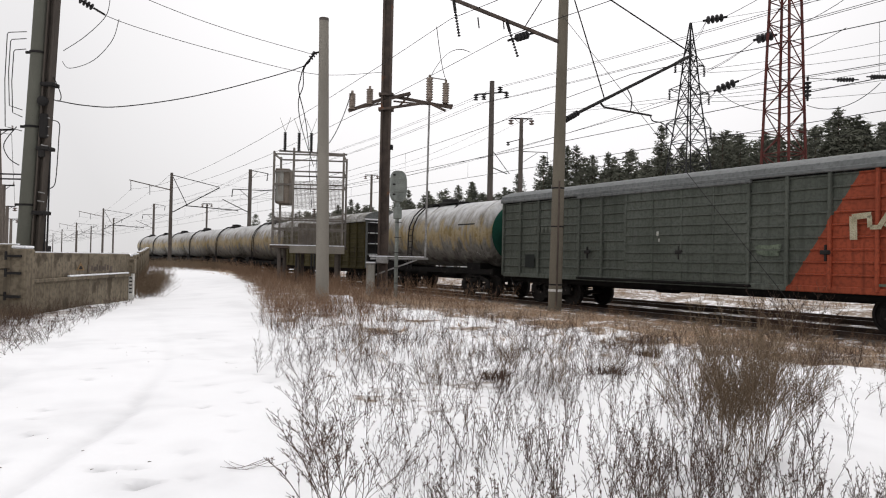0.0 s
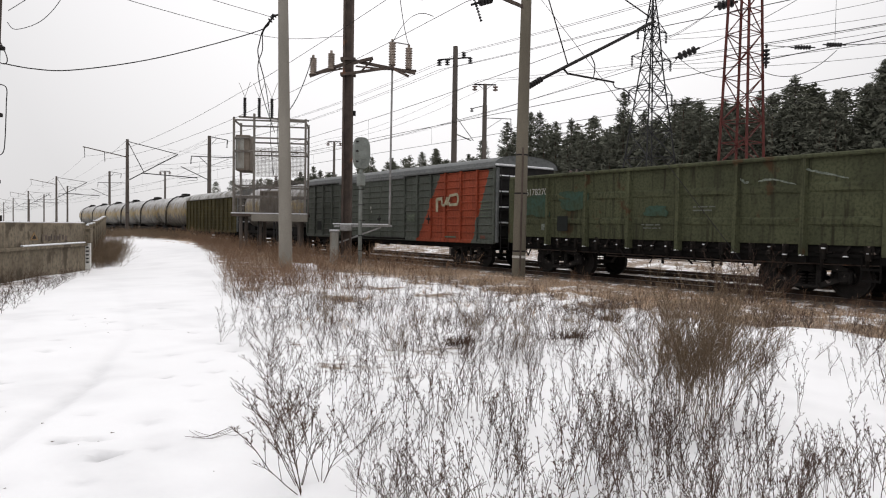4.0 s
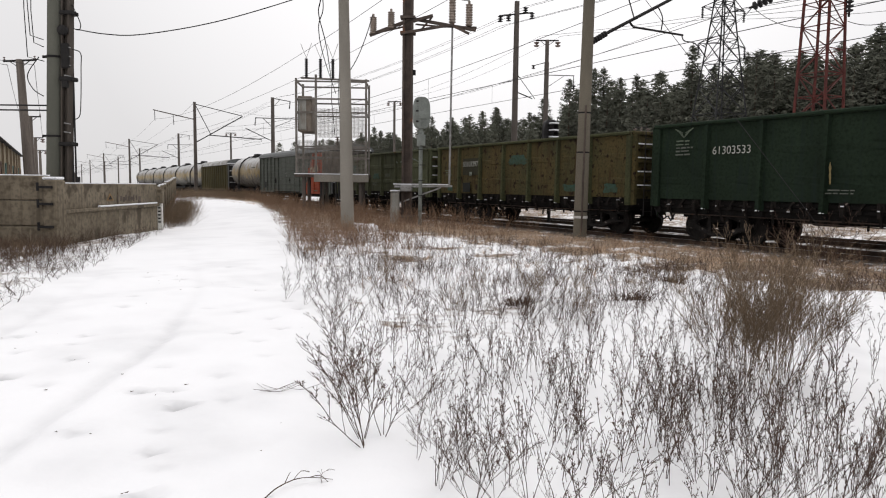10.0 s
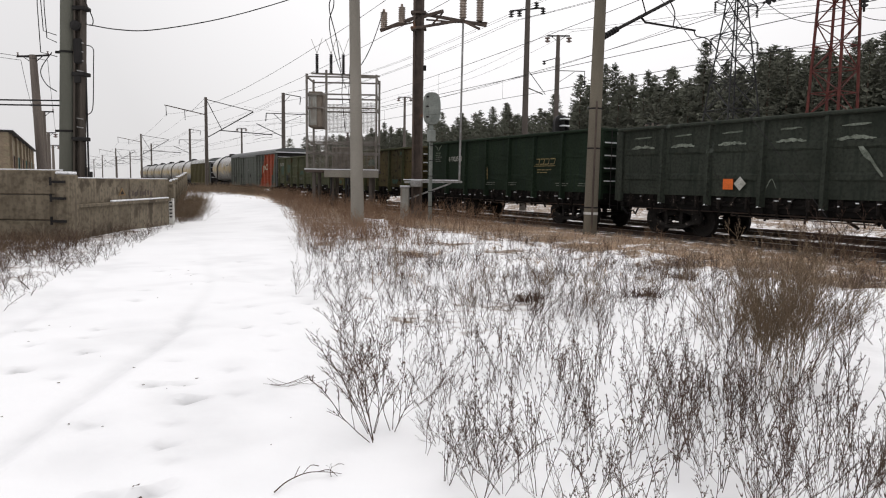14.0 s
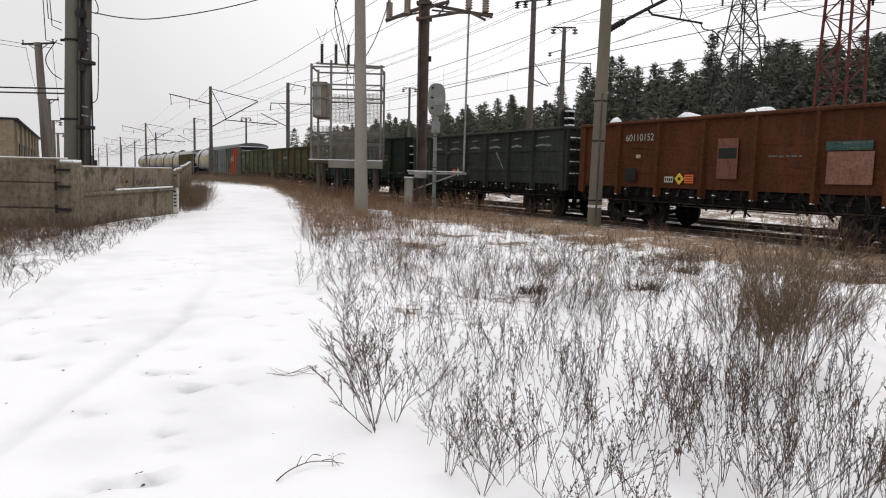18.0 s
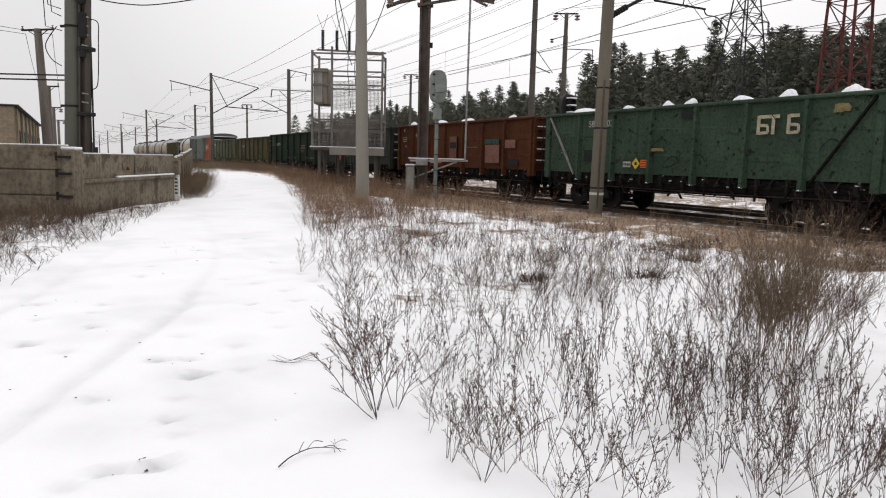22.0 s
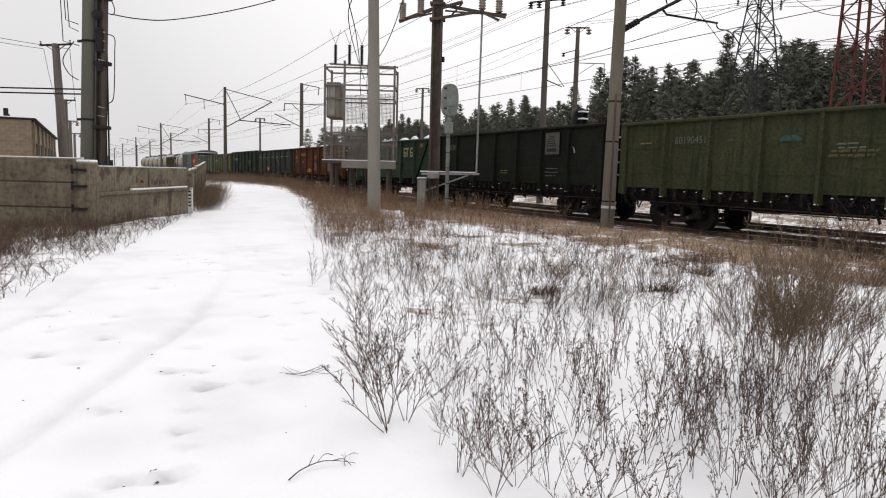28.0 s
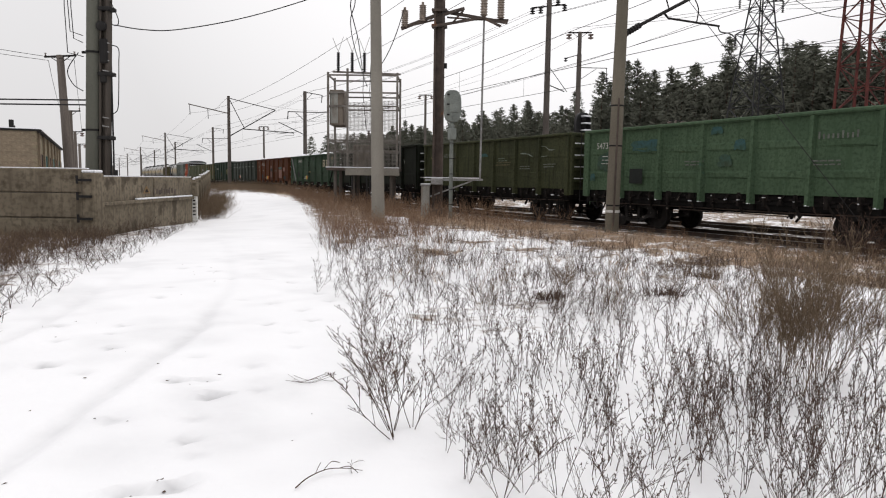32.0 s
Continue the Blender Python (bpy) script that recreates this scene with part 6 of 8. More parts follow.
def rail_signal(x, y, z0, h, label, mat, facing, wide=0.66, tall=1.2, lamps=2):
    """Light signal on a post. Local -y is the back of its plate."""
    root = thing("railway_signal", label, "railway signal", pose(x, y, z0, 0, 0, facing))
    part("post", Shape().tube([(0, 0, 0), (0, 0, h)], 0.075, 12).tube([(0, 0, h - 0.35), (0, 0, h - 0.15)], 0.1, 12), SIGNAL_GREY if lamps == 2 else STEEL_DARK, root, smooth=True)
    out = []
    for i in range(28):
        a = 2 * math.pi * i / 28
        c, s = math.cos(a), math.sin(a)
        out.append((wide / 2 * math.copysign(abs(c) ** 0.6, c), tall / 2 * math.copysign(abs(s) ** 0.75, s)))
    sh = Shape()
    n = len(out)
    sh.add([(u, -0.16, v + h + tall * 0.45) for u, v in out] + [(u, -0.1, v * 1.04 + h + tall * 0.45) for u, v in out] + [(u * 1.04, 0.02, v * 1.04 + h + tall * 0.45) for u, v in out],
           [tuple(range(n))] + [(k, k + n, (k + 1) % n + n, (k + 1) % n) for k in range(n)] + [(k + n, k + 2 * n, (k + 1) % n + 2 * n, (k + 1) % n + n) for k in range(n)] + [tuple(range(3 * n - 1, 2 * n - 1, -1))])
    part("head", sh, mat, root)
    for k in range(lamps):
        z = h + tall * (0.2 + 0.5 * k / max(1, lamps - 1))
        hood = Shape().lathe([(0.14, 0), (0.15, 0.3), (0.13, 0.3), (0.12, 0.01)], 14, pose(0, 0.03, z, -90, 0, 0))
        part("hood", hood, STEEL_DARK, root)
        if lamps != 2:
            part("hood_snow", Shape().box(-0.19, 0.19, 0.03, 0.36, z + 0.12, z + 0.19, bevel=0.025), SNOW, root)
    for v in (-0.28, 0.05, 0.36):
        part("hinge", Shape().box(-wide * 0.42, -wide * 0.26, -0.2, -0.158, h + tall * (0.45 + v) - 0.03, h + tall * (0.45 + v) + 0.03, bevel=0.01), STEEL_DARK, root)
    part("door_ribs", Shape().box(-wide * 0.3, wide * 0.3, -0.19, -0.158, h + tall * 0.25, h + tall * 0.7, bevel=0.015).box(-0.05, 0.05, -0.2, -0.16, h + 0.02, h + 0.12), mat, root)
    part("post_box", Shape().box(-0.13, 0.13, -0.2, 0.12, h - 0.75, h - 0.3, bevel=0.03), STEEL_DARK if lamps != 2 else mat, root)
    for k in range(5):
        part("rung", Shape().bar((-0.14, -0.12, 0.6 + k * 0.6), (0.14, -0.12, 0.6 + k * 0.6), 0.025), STEEL_DARK, root)
    return root


rail_signal(-1.85, 27.5, 0, 3.88, "grey railway signal seen from behind beside the track", SIGNAL_GREY, 25)
p = at(25.78, 20.4)
rail_signal(p.x, p.y, 0, 3.5, "black railway signal with snowy hoods between the tracks", RUBBER_DARK, 215, 0.85, 1.25, 3)


# transformer substation on a frame
def substation():
    root = thing("transformer_stand", "steel transformer stand with mesh cage, cabinets and insulators", "substation", pose(-7.3, 38, gz(-7.3, 38) - 0.25, 0, 0, 4))
    w, d, z0, z1 = 1.83, 1.1, 2.3, 7.15
    for x in (-w + 0.35, -0.5, w - 0.3):
        for y in (-d + 0.2, d - 0.2):
            part("leg", Shape().box(x - 0.09, x + 0.09, y - 0.09, y + 0.09, 0, z0 - 0.1, bevel=0.03), CONCRETE_DARK, root)
    part("platform", Shape().box(-w - 0.1, w + 0.1, -d - 0.1, d + 0.1, z0 - 0.14, z0), STEEL_RUST, root)
    part("platform_snow", Shape().box(-w - 0.12, w + 0.12, -d - 0.12, -d + 0.15, z0 + 0.003, z0 + 0.05), SNOW, root)
    for x, y in ((-w, -d), (w, -d), (-w, d), (w, d), (-0.8, -d)):
        part("cage_post", Shape().box(x - 0.055, x + 0.055, y - 0.055, y + 0.055, z0, z1 + (0.35 if x == -0.8 else 0.15), bevel=0.01), CAGE_STEEL, root)
    for z in (z1, z1 - 0.9, z1 - 1.6, z0 + 1.45, z0 + 0.9):
        rail = Shape()
        for y in (-d, d):
            rail.bar((-w, y, z), (w, y, z), 0.06, 0.08)
        for x in (-w, w):
            rail.bar((x, -d, z), (x, d, z), 0.06, 0.08)
        part("cage_rail", rail, CAGE_STEEL, root)
    part("cabinet", Shape().box(-w + 0.06, -w + 0.8, -d + 0.1, d - 0.3, z0 + 2.25, z0 + 4.1, bevel=0.03), CABINET_BROWN, root)
    part("cabinet_door", Shape().box(-w + 0.1, -w + 0.5, -d + 0.07, -d + 0.1, z0 + 2.35, z0 + 4.0, bevel=0.01), CABINET, root)
    part("transformer_tank", Shape().box(-0.6, 0.75, -0.45, 0.5, z0, z0 + 1.25, bevel=0.06), CABINET_BROWN, root)
    # wire mesh panels round the lower half and in two bays of the upper half
    for x, wide, zb, tall in ((-w + 0.03, 1.0, z0 + 0.05, 1.75), (-0.75, 1.25, z0 + 0.05, 1.75), (0.55, 1.25, z0 + 0.05, 1.75), (-0.7, 1.3, z0 + 1.95, 1.5), (w - 0.95, 0.92, z0 + 1.95, 1.6)):
        mesh = Shape()
        for k in range(int(wide / 0.07) + 1):
            mesh.bar((x + k * 0.07, -d - 0.03, zb), (x + k * 0.07, -d - 0.03, zb + tall), 0.014)
        for k in range(int(tall / 0.07) + 1):
            mesh.bar((x, -d - 0.03, zb + k * 0.07), (x + wide, -d - 0.03, zb + k * 0.07), 0.014)
        part("mesh_panel", mesh, CAGE_STEEL, root)
    part("apron_beam", Shape().box(-0.9, w + 0.15, -d - 0.2, -d - 0.1, z0 - 0.4, z0 - 0.02, bevel=0.02), CONCRETE_GREY, root)
    for x in (-0.55, 0.25, 0.4):
        part("cable_conduit", Shape().tube([(x, -d - 0.05, 0.1), (x, -d - 0.05, z0 - 0.2)], 0.045, 8), RUBBER_DARK, root)
    for x in (0.2, 0.6):
        bush = Shape()
        insulator(bush, (x, 0, z0 + 1.5), (x, 0, z0 + 2.1), 0.11, 5, slot=0)
        part("bushing", bush, PORCELAIN, root)
    part("top_beam", Shape().bar((-w + 0.1, -0.2, z1 + 0.3), (w + 0.1, -0.2, z1 + 0.2), 0.09), CAGE_STEEL, root)
    for x in (-w + 0.4, -w + 1.15, -0.02):
        ins = Shape()
        insulator(ins, (x, -0.2, z1 + 0.3), (x, -0.2, z1 + 1.35), 0.095, 11, slot=0, core=0.6)
        part("post_insulator", ins, RUBBER_DARK, root)
        part("arc_horn", Shape().tube([(x, -0.2, z1 + 1.35), (x - 0.3, -0.2, z1 + 2.1)], 0.012, 4).tube([(x, -0.2, z1 + 1.35), (x + 0.28, -0.2, z1 + 2.15)], 0.012, 4), CAGE_STEEL, root)
    part("lead_down", Shape().tube([(0.0, -0.3, z1 + 1.3), (-0.05, -0.6, z1 - 0.8), (0.1, -0.3, z0 + 2.1)], 0.018, 5).tube([(0.35, -0.3, z1 + 1.0), (0.3, -0.5, z1 - 0.8), (0.5, -0.3, z0 + 2.1)], 0.018, 5), WIRE, root)


substation()


# twin poles behind the wall
TWIN_CONCRETE = material("mossy_grey_concrete", (0.135, 0.135, 0.112), (0.095, 0.096, 0.08), scale=1.2, fine=180, rough=0.9, stretch=(1, 1, 0.2))


def twin_poles():
    root = thing("twin_pole", "pair of concrete poles strapped together, hung with cable loops", "pole", pose(-11.75, 20, -0.1))
    part("shaft", Shape().tube([(-0.36, 0, 0), (-0.12, 0, 6), (0.13, 0, 12.5)], (0.225, 0.205, 0.185), 20), TWIN_CONCRETE, root, smooth=True)
    # a steel mast of two flanges joined by a web
    out = [(-0.12, -0.13), (-0.07, -0.13), (-0.07, -0.01), (0.07, -0.01), (0.07, -0.13), (0.12, -0.13), (0.12, 0.13), (0.07, 0.13), (0.07, 0.02), (-0.07, 0.02), (-0.07, 0.13), (-0.12, 0.13)]
    n = len(out)
    side = Shape().add([(x + 0.01, y, 0) for x, y in out] + [(x + 0.49, y, 12.5) for x, y in out], [(k, (k + 1) % n, (k + 1) % n + n, k + n) for k in range(n)] + [tuple(range(n - 1, -1, -1)), tuple(range(n, 2 * n))])
    part("side_shaft", side, POLE_BROWN, root)
    for z in (2.95, 5.2, 7.35):
        x = -0.36 + 0.04 * z
        part("strap", Shape().tube([(x, 0, z), (x, 0, z + 0.06)], 0.232, 18).box(x - 0.34, x - 0.2, -0.06, 0.0, z, z + 0.07), STEEL_DARK, root)
    for z in (2.7, 4.55, 6.4):
        x = 0.04 + 0.038 * z
        part("clamp", Shape().box(x - 0.17, x + 0.22, -0.2, 0.16, z, z + 0.11, bevel=0.02), STEEL_DARK, root)
    part("switch_gear", Shape().box(0.12, 0.36, -0.2, -0.1, 4.9, 5.6, bevel=0.03).lathe([(0.03, -0.1), (0.14, -0.06), (0.14, 0.06), (0.03, 0.1)], 14, pose(0.22, -0.2, 5.95, 90, 0, 0)).box(0.1, 0.3, -0.18, -0.1, 4.35, 4.6, bevel=0.03), STEEL_DARK, root)
    for z in (2.75, 3.1, 3.35, 4.7, 5.0, 5.25, 5.5):
        part("bracket", Shape().bar((0.02 + 0.038 * z, -0.17, z), (0.2 + 0.038 * z, -0.15, z - 0.03), 0.03), STEEL_GREY, root)
    for k, (x, z0, z1) in enumerate(((-0.85, 5.2, 7.9), (-0.75, 5.8, 7.7), (-0.65, 5.6, 7.4))):
        part("cable_loop", Shape().tube([(-0.3, -0.2, z1 + 0.03), (x + 0.04, -0.2, z1), (x, -0.2, z1 - 0.05), (x - 0.03, -0.2, (z0 + z1) / 2), (x + 0.02, -0.2, z0), (-0.35, -0.2, z0 - 0.12)], 0.013, 5), WIRE, root)
    part("cable_loop", Shape().tube(bent([(-0.5, -0.2, 5.2), (-0.85, -0.2, 4.7), (-0.7, -0.2, 4.3), (-0.4, -0.2, 4.1)]), 0.014, 5), WIRE, root)
    part("cable_loop", Shape().tube(bent([(0.36, 0.0, 5.45), (0.6, 0.0, 5.35), (0.6, 0.0, 4.9), (0.56, 0.0, 3.9), (0.5, 0.0, 3.55), (0.32, 0.0, 3.45)]), 0.014, 5), WIRE, root)
    part("cable_loop", Shape().tube(bent([(0.4, 0.0, 6.7), (0.62, 0.0, 6.2), (0.58, 0.0, 6.0), (0.4, 0.0, 6.05)]), 0.014, 5), WIRE, root)
    part("riser_cable", Shape().tube([(0.2, 0.1, 1.0), (0.2, 0.12, 3.0), (0.22, 0.1, 5.0)], 0.035, 6), RUBBER_DARK, root)
    part("riser_cable", Shape().tube([(0.28, 0.12, 1.0), (0.3, 0.12, 5.4)], 0.025, 6), RUBBER_DARK, root)


twin_poles()


# ---- concrete wall on the other side of the path ----
def wall_run(name, label, p, q, h, courses, thick=0.18, snow=True):
    """Concrete slabs laid in courses between p and q."""
    p, q = Vector((*p, 0)), Vector((*q, 0))
    d = q - p
    root = thing(name, label, "wall", Matrix.Translation((p.x, p.y, min(gz(p.x, p.y), gz(q.x, q.y)) - 0.1)) @ Matrix.Rotation(math.atan2(d.y, d.x), 4, "Z"), kind="structure")
    z = 0.0
    rnd = random.Random(name)
    part("core", Shape().box(0.03, d.length - 0.03, -thick / 2 + 0.05, thick / 2 - 0.05, 0, sum(courses) - 0.02), CONCRETE_DARK, root)
    for i, c in enumerate(courses):
        x, n = 0.0, max(1, round(d.length / 3.6))
        for k in range(n):
            w = d.length / n
            o = rnd.uniform(-0.012, 0.012)
            part("slab", Shape().box(x + 0.012, x + w - 0.012, -thick / 2 + o, thick / 2 + o, z + 0.008, z + c - 0.008, bevel=0.025), WALL_CONCRETE, root)
            x += w
        z += c
    if snow:
        part("snow_cap", Shape().box(0.02, d.length - 0.02, -thick / 2 + 0.04, thick / 2 - 0.03, z - 0.01, z + 0.018, bevel=0.006), SNOW, root)
    return root


wall_run("wall_near", "weathered grey concrete slab wall facing the path", (-30, 15.4), (-10.05, 16.5), 1.7, (0.58, 0.62, 0.6))
wall_run("wall_side", "brown-stained concrete slab wall with snow on its ledge", (-9.98, 16.7), (-10.57, 23.3), 1.6, (0.97, 0.68))
ledge = Shape().box(0, 6.6, -0.16, -0.02, 0.78, 0.88, bevel=0.02)
led = part("wall_ledge", ledge, WALL_CONCRETE, m=pose(-9.98, 16.7, 0, 0, 0, 95.1))
tagged(led, "concrete ledge along the wall", "wall", kind="structure")
led_snow = part("ledge_snow", Shape().box(2.0, 6.4, -0.155, -0.03, 0.882, 0.93, bevel=0.015), SNOW, led)
sign_face = pose(-9.98, 16.7, 0, 0, 0, 95.1)
tri = Shape().add([(2.5, -0.1, 1.05), (3.02, -0.1, 1.05), (2.76, -0.1, 1.27), (2.5, -0.096, 1.05), (3.02, -0.096, 1.05), (2.76, -0.096, 1.27)], [(0, 1, 2), (3, 5, 4), (0, 3, 4, 1), (1, 4, 5, 2), (2, 5, 3, 0)])
warning = tagged(part("warning_mark", tri, material("faded_ochre_mark", (0.27, 0.17, 0.08), (0.15, 0.1, 0.055), scale=9, rough=0.9, bump=0), m=sign_face), "faded triangular warning mark on the concrete wall", "sign")
part("inner_mark", Shape().add([(2.62, -0.104, 1.08), (2.9, -0.104, 1.08), (2.76, -0.104, 1.2)], [(0, 1, 2)]), STEEL_DARK, warning)
for k in range(9):  # faded lettering beside it, too worn to read
    part("letter_bar", Shape().box(3.25 + k * 0.2, 3.32 + k * 0.2 + 0.05 * (k % 3), -0.103, -0.099, 1.0 + 0.03 * (k % 2), 1.2 - 0.03 * (k % 3)), STEEL_RUST, warning)
gate = thing("wall_pillar", "concrete corner pillar with iron hinges", "pillar", pose(-10.0, 16.55, -0.05), kind="structure")
part("body", Shape().box(-0.2, 0.2, -0.2, 0.2, 0, 1.66, bevel=0.04), WALL_CONCRETE, gate)
part("snow", Shape().box(-0.18, 0.18, -0.18, 0.18, 1.66, 1.73, bevel=0.03), SNOW, gate)
for z in (0.5, 1.05, 1.45):
    part("hinge", Shape().box(-0.24, 0.1, -0.28, -0.2, z, z + 0.06).tube([(-0.24, -0.26, z - 0.06), (-0.24, -0.26, z + 0.14)], 0.03, 8), STEEL_DARK, gate)
marker = thing("marker_post", "white painted marker post with dark marks beside the wall", "post", pose(-10.42, 23.3, gz(-10.4, 23.3) - 0.05, 0, 0, 10))
part("body", Shape().box(-0.09, 0.09, -0.06, 0.06, 0, 0.95, bevel=0.015), WHITE_POST, marker)
for z in (0.3, 0.42, 0.54, 0.66, 0.78):
    part("mark_bar", Shape().box(-0.05, 0.04, -0.064, -0.06, z, z + 0.05), STEEL_DARK, marker)
part("top_block", Shape().box(-0.12, 0.12, -0.1, 0.1, 0.95, 1.45, bevel=0.03), WALL_CONCRETE, marker)
for k in range(9):
    f = k / 8
    x, y = -10.75 + (-18.7 + 10.75) * f, 23.9 + (44 - 23.9) * f
    fp = thing("fence_post", "concrete fence post of the receding fence", "post", pose(x, y, gz(x, y) - 0.1, 0, 0, 22), "posts of the receding fence")
    part("body", Shape().box(-0.1, 0.1, -0.1, 0.1, 0, 1.55 - 0.1 * f, bevel=0.02), WALL_CONCRETE, fp)
    part("snow", Shape().box(-0.09, 0.09, -0.09, 0.09, 1.55 - 0.1 * f, 1.6 - 0.1 * f, bevel=0.02), SNOW, fp)
wall_run("wall_far", "concrete slab fence receding along the path", (-10.95, 23.9), (-18.9, 44), 1.6, (0.75, 0.75))


# ---- garages ----
def garages():
    a = Vector((-28.9, 42, 0))
    d = Vector((-19.9, 33, 0)).normalized()
    root = thing("garage_row", "long low yellow-brick garage row with painted gates", "building", Matrix.Translation(a) @ Matrix.Rotation(math.atan2(d.y, d.x), 4, "Z"))
    part("wall", Shape().box(0, 38, 0.06, 14, 0, 4.25), MORTAR, root)
    part("wall", Shape().box(0.06, 0.12, 0, 14, 0, 4.25), MORTAR, root)
    part("roof", Shape().box(-0.15, 38.2, -0.25, 14.3, 4.25, 4.36, bevel=0.03), STEEL_DARK, root)
    part("roof_snow", Shape().box(-0.12, 38.1, -0.2, 14.2, 4.36, 4.42, bevel=0.02), SNOW, root)
    brick = Shape().box(0.0, 0.24, -0.01, 0.1, 0, 0.125).mesh("brick", BRICK_YELLOW)
    end = Shape().box(-0.02, 0.08, 0.0, 0.485, 0, 0.193).mesh("brick", BRICK_YELLOW)
    for r in range(20):
        for k in range(14):
            part("brick", end, None, root, m=pose(-0.005, 0.01 + k * 0.5 + (0.25 if r % 2 else 0), 0.12 + r * 0.205))
    for k in range(7):
        x = 1.6 + k * 5.2
        g = part("gate", Shape().box(x, x + 2.7, -0.05, 0.055, 0, 2.9, bevel=0.02), DOOR_BROWN if k % 2 == 0 else DOOR_GREEN, root)
        part("gate_bar", Shape().box(x + 1.3, x + 1.4, -0.09, -0.05, 0.05, 2.85), STEEL_DARK, g)
        part("pier", Shape().box(x - 0.6, x - 0.1, -0.08, 0.056, 0, 4.2), BRICK_YELLOW, root)
    for x, y in ((3.5, 3.0), (9, 2.0), (16, 2.5)):
        part("chimney", Shape().box(x, x + 0.3, y, y + 0.3, 4.4, 5.5, bevel=0.02), STEEL_DARK, root)


garages()
shed = thing("far_shed", "low dark shed with a rounded snowy roof far off", "building", pose(*at(236, 6), 0, 0, TURN))
part("wall", Shape().box(-6, 6, -3, 3, 0, 3.2), STEEL_DARK, shed)
part("roof", Shape().tube([(-6.2, 0, 2.9), (6.2, 0, 2.9)], 2.3, 14), CONCRETE_DARK, shed)


# ---- lattice towers ----
def lattice(name, label, x, y, levels, mats, arms=(), turn=20, leg=0.12, brace=0.06, cross=True):
    """Four-legged tower; levels: (height, half width)."""
    root = thing(name, label, "pylon", pose(x, y, -0.1, 0, 0, turn))
    corners = ((-1, -1), (1, -1), (1, 1), (-1, 1))
    for cx, cy in corners:
        part("leg", Shape().tube([(cx * w, cy * w, z) for z, w in levels], leg * 0.6, 4, twist=0.785), mats, root)
    for i, ((z0, w0), (z1, w1)) in enumerate(zip(levels, levels[1:])):
        for k in range(4):
            (ax, ay), (bx, by) = corners[k], corners[(k + 1) % 4]
            sh = Shape()
            if cross or (i + k) % 2:
                sh.bar((ax * w0, ay * w0, z0), (bx * w1, by * w1, z1), brace)
            if cross or not (i + k) % 2:
                sh.bar((bx * w0, by * w0, z0), (ax * w1, ay * w1, z1), brace)
            sh.bar((ax * w1, ay * w1, z1), (bx * w1, by * w1, z1), brace)
            part("brace", sh, mats, root)
    for z, w, reach in arms:
        for sx in (-1, 1):
            sh = Shape()
            for yy in (-w, w):
                sh.bar((sx * w, yy, z), (sx * reach, 0, z + 0.1), brace).bar((sx * w, yy, z + 0.9), (sx * reach, 0, z + 0.1), brace)
            sh.bar((sx * (w + reach) / 2, -w / 2, z + 0.05), (sx * (w + reach) / 2, w / 2, z + 0.05), brace)
            part("crossarm", sh, mats, root)
            ins = Shape()
            insulator(ins, (sx * reach, 0, z + 0.1), (sx * reach, 0, z - 1.1), 0.14, 7, slot=0)
            part("insulator", ins, RUBBER_DARK, root)
    return root


lattice("power_pylon", "dark steel lattice pylon in front of the pine wood", 26.3, 75, [(0, 2.9), (3.2, 2.5), (6.4, 2.15), (9.6, 1.85), (12.5, 1.55), (15, 1.28), (17.2, 1.05), (19.2, 0.85), (21, 0.7), (22.6, 0.58), (24.2, 0.46), (26, 0.25), (27.9, 0.05)], TOWER_STEEL, ((20.3, 0.75, 2.6), (23.3, 0.5, 1.9), (16.6, 1.1, 2.9)))
red_levels = [(1.9 * k, 1.52 - 0.025 * 1.9 * k) for k in range(19)]
lattice("lattice_mast", "red-painted steel lattice mast beyond the railway", 29.25, 60, red_levels, RED_PAINT, ((27.5, 1.0, 3.0),), 32, 0.2, 0.07, False)
for x, y, h in ((35.0, 92, 11.5), (20.5, 84, 9.0)):
    tee_pole("line_pole", "small wooden pole before the pine wood", x, y, h, 0.16, WOOD_POLE, 1.6, "line poles beyond the tracks")


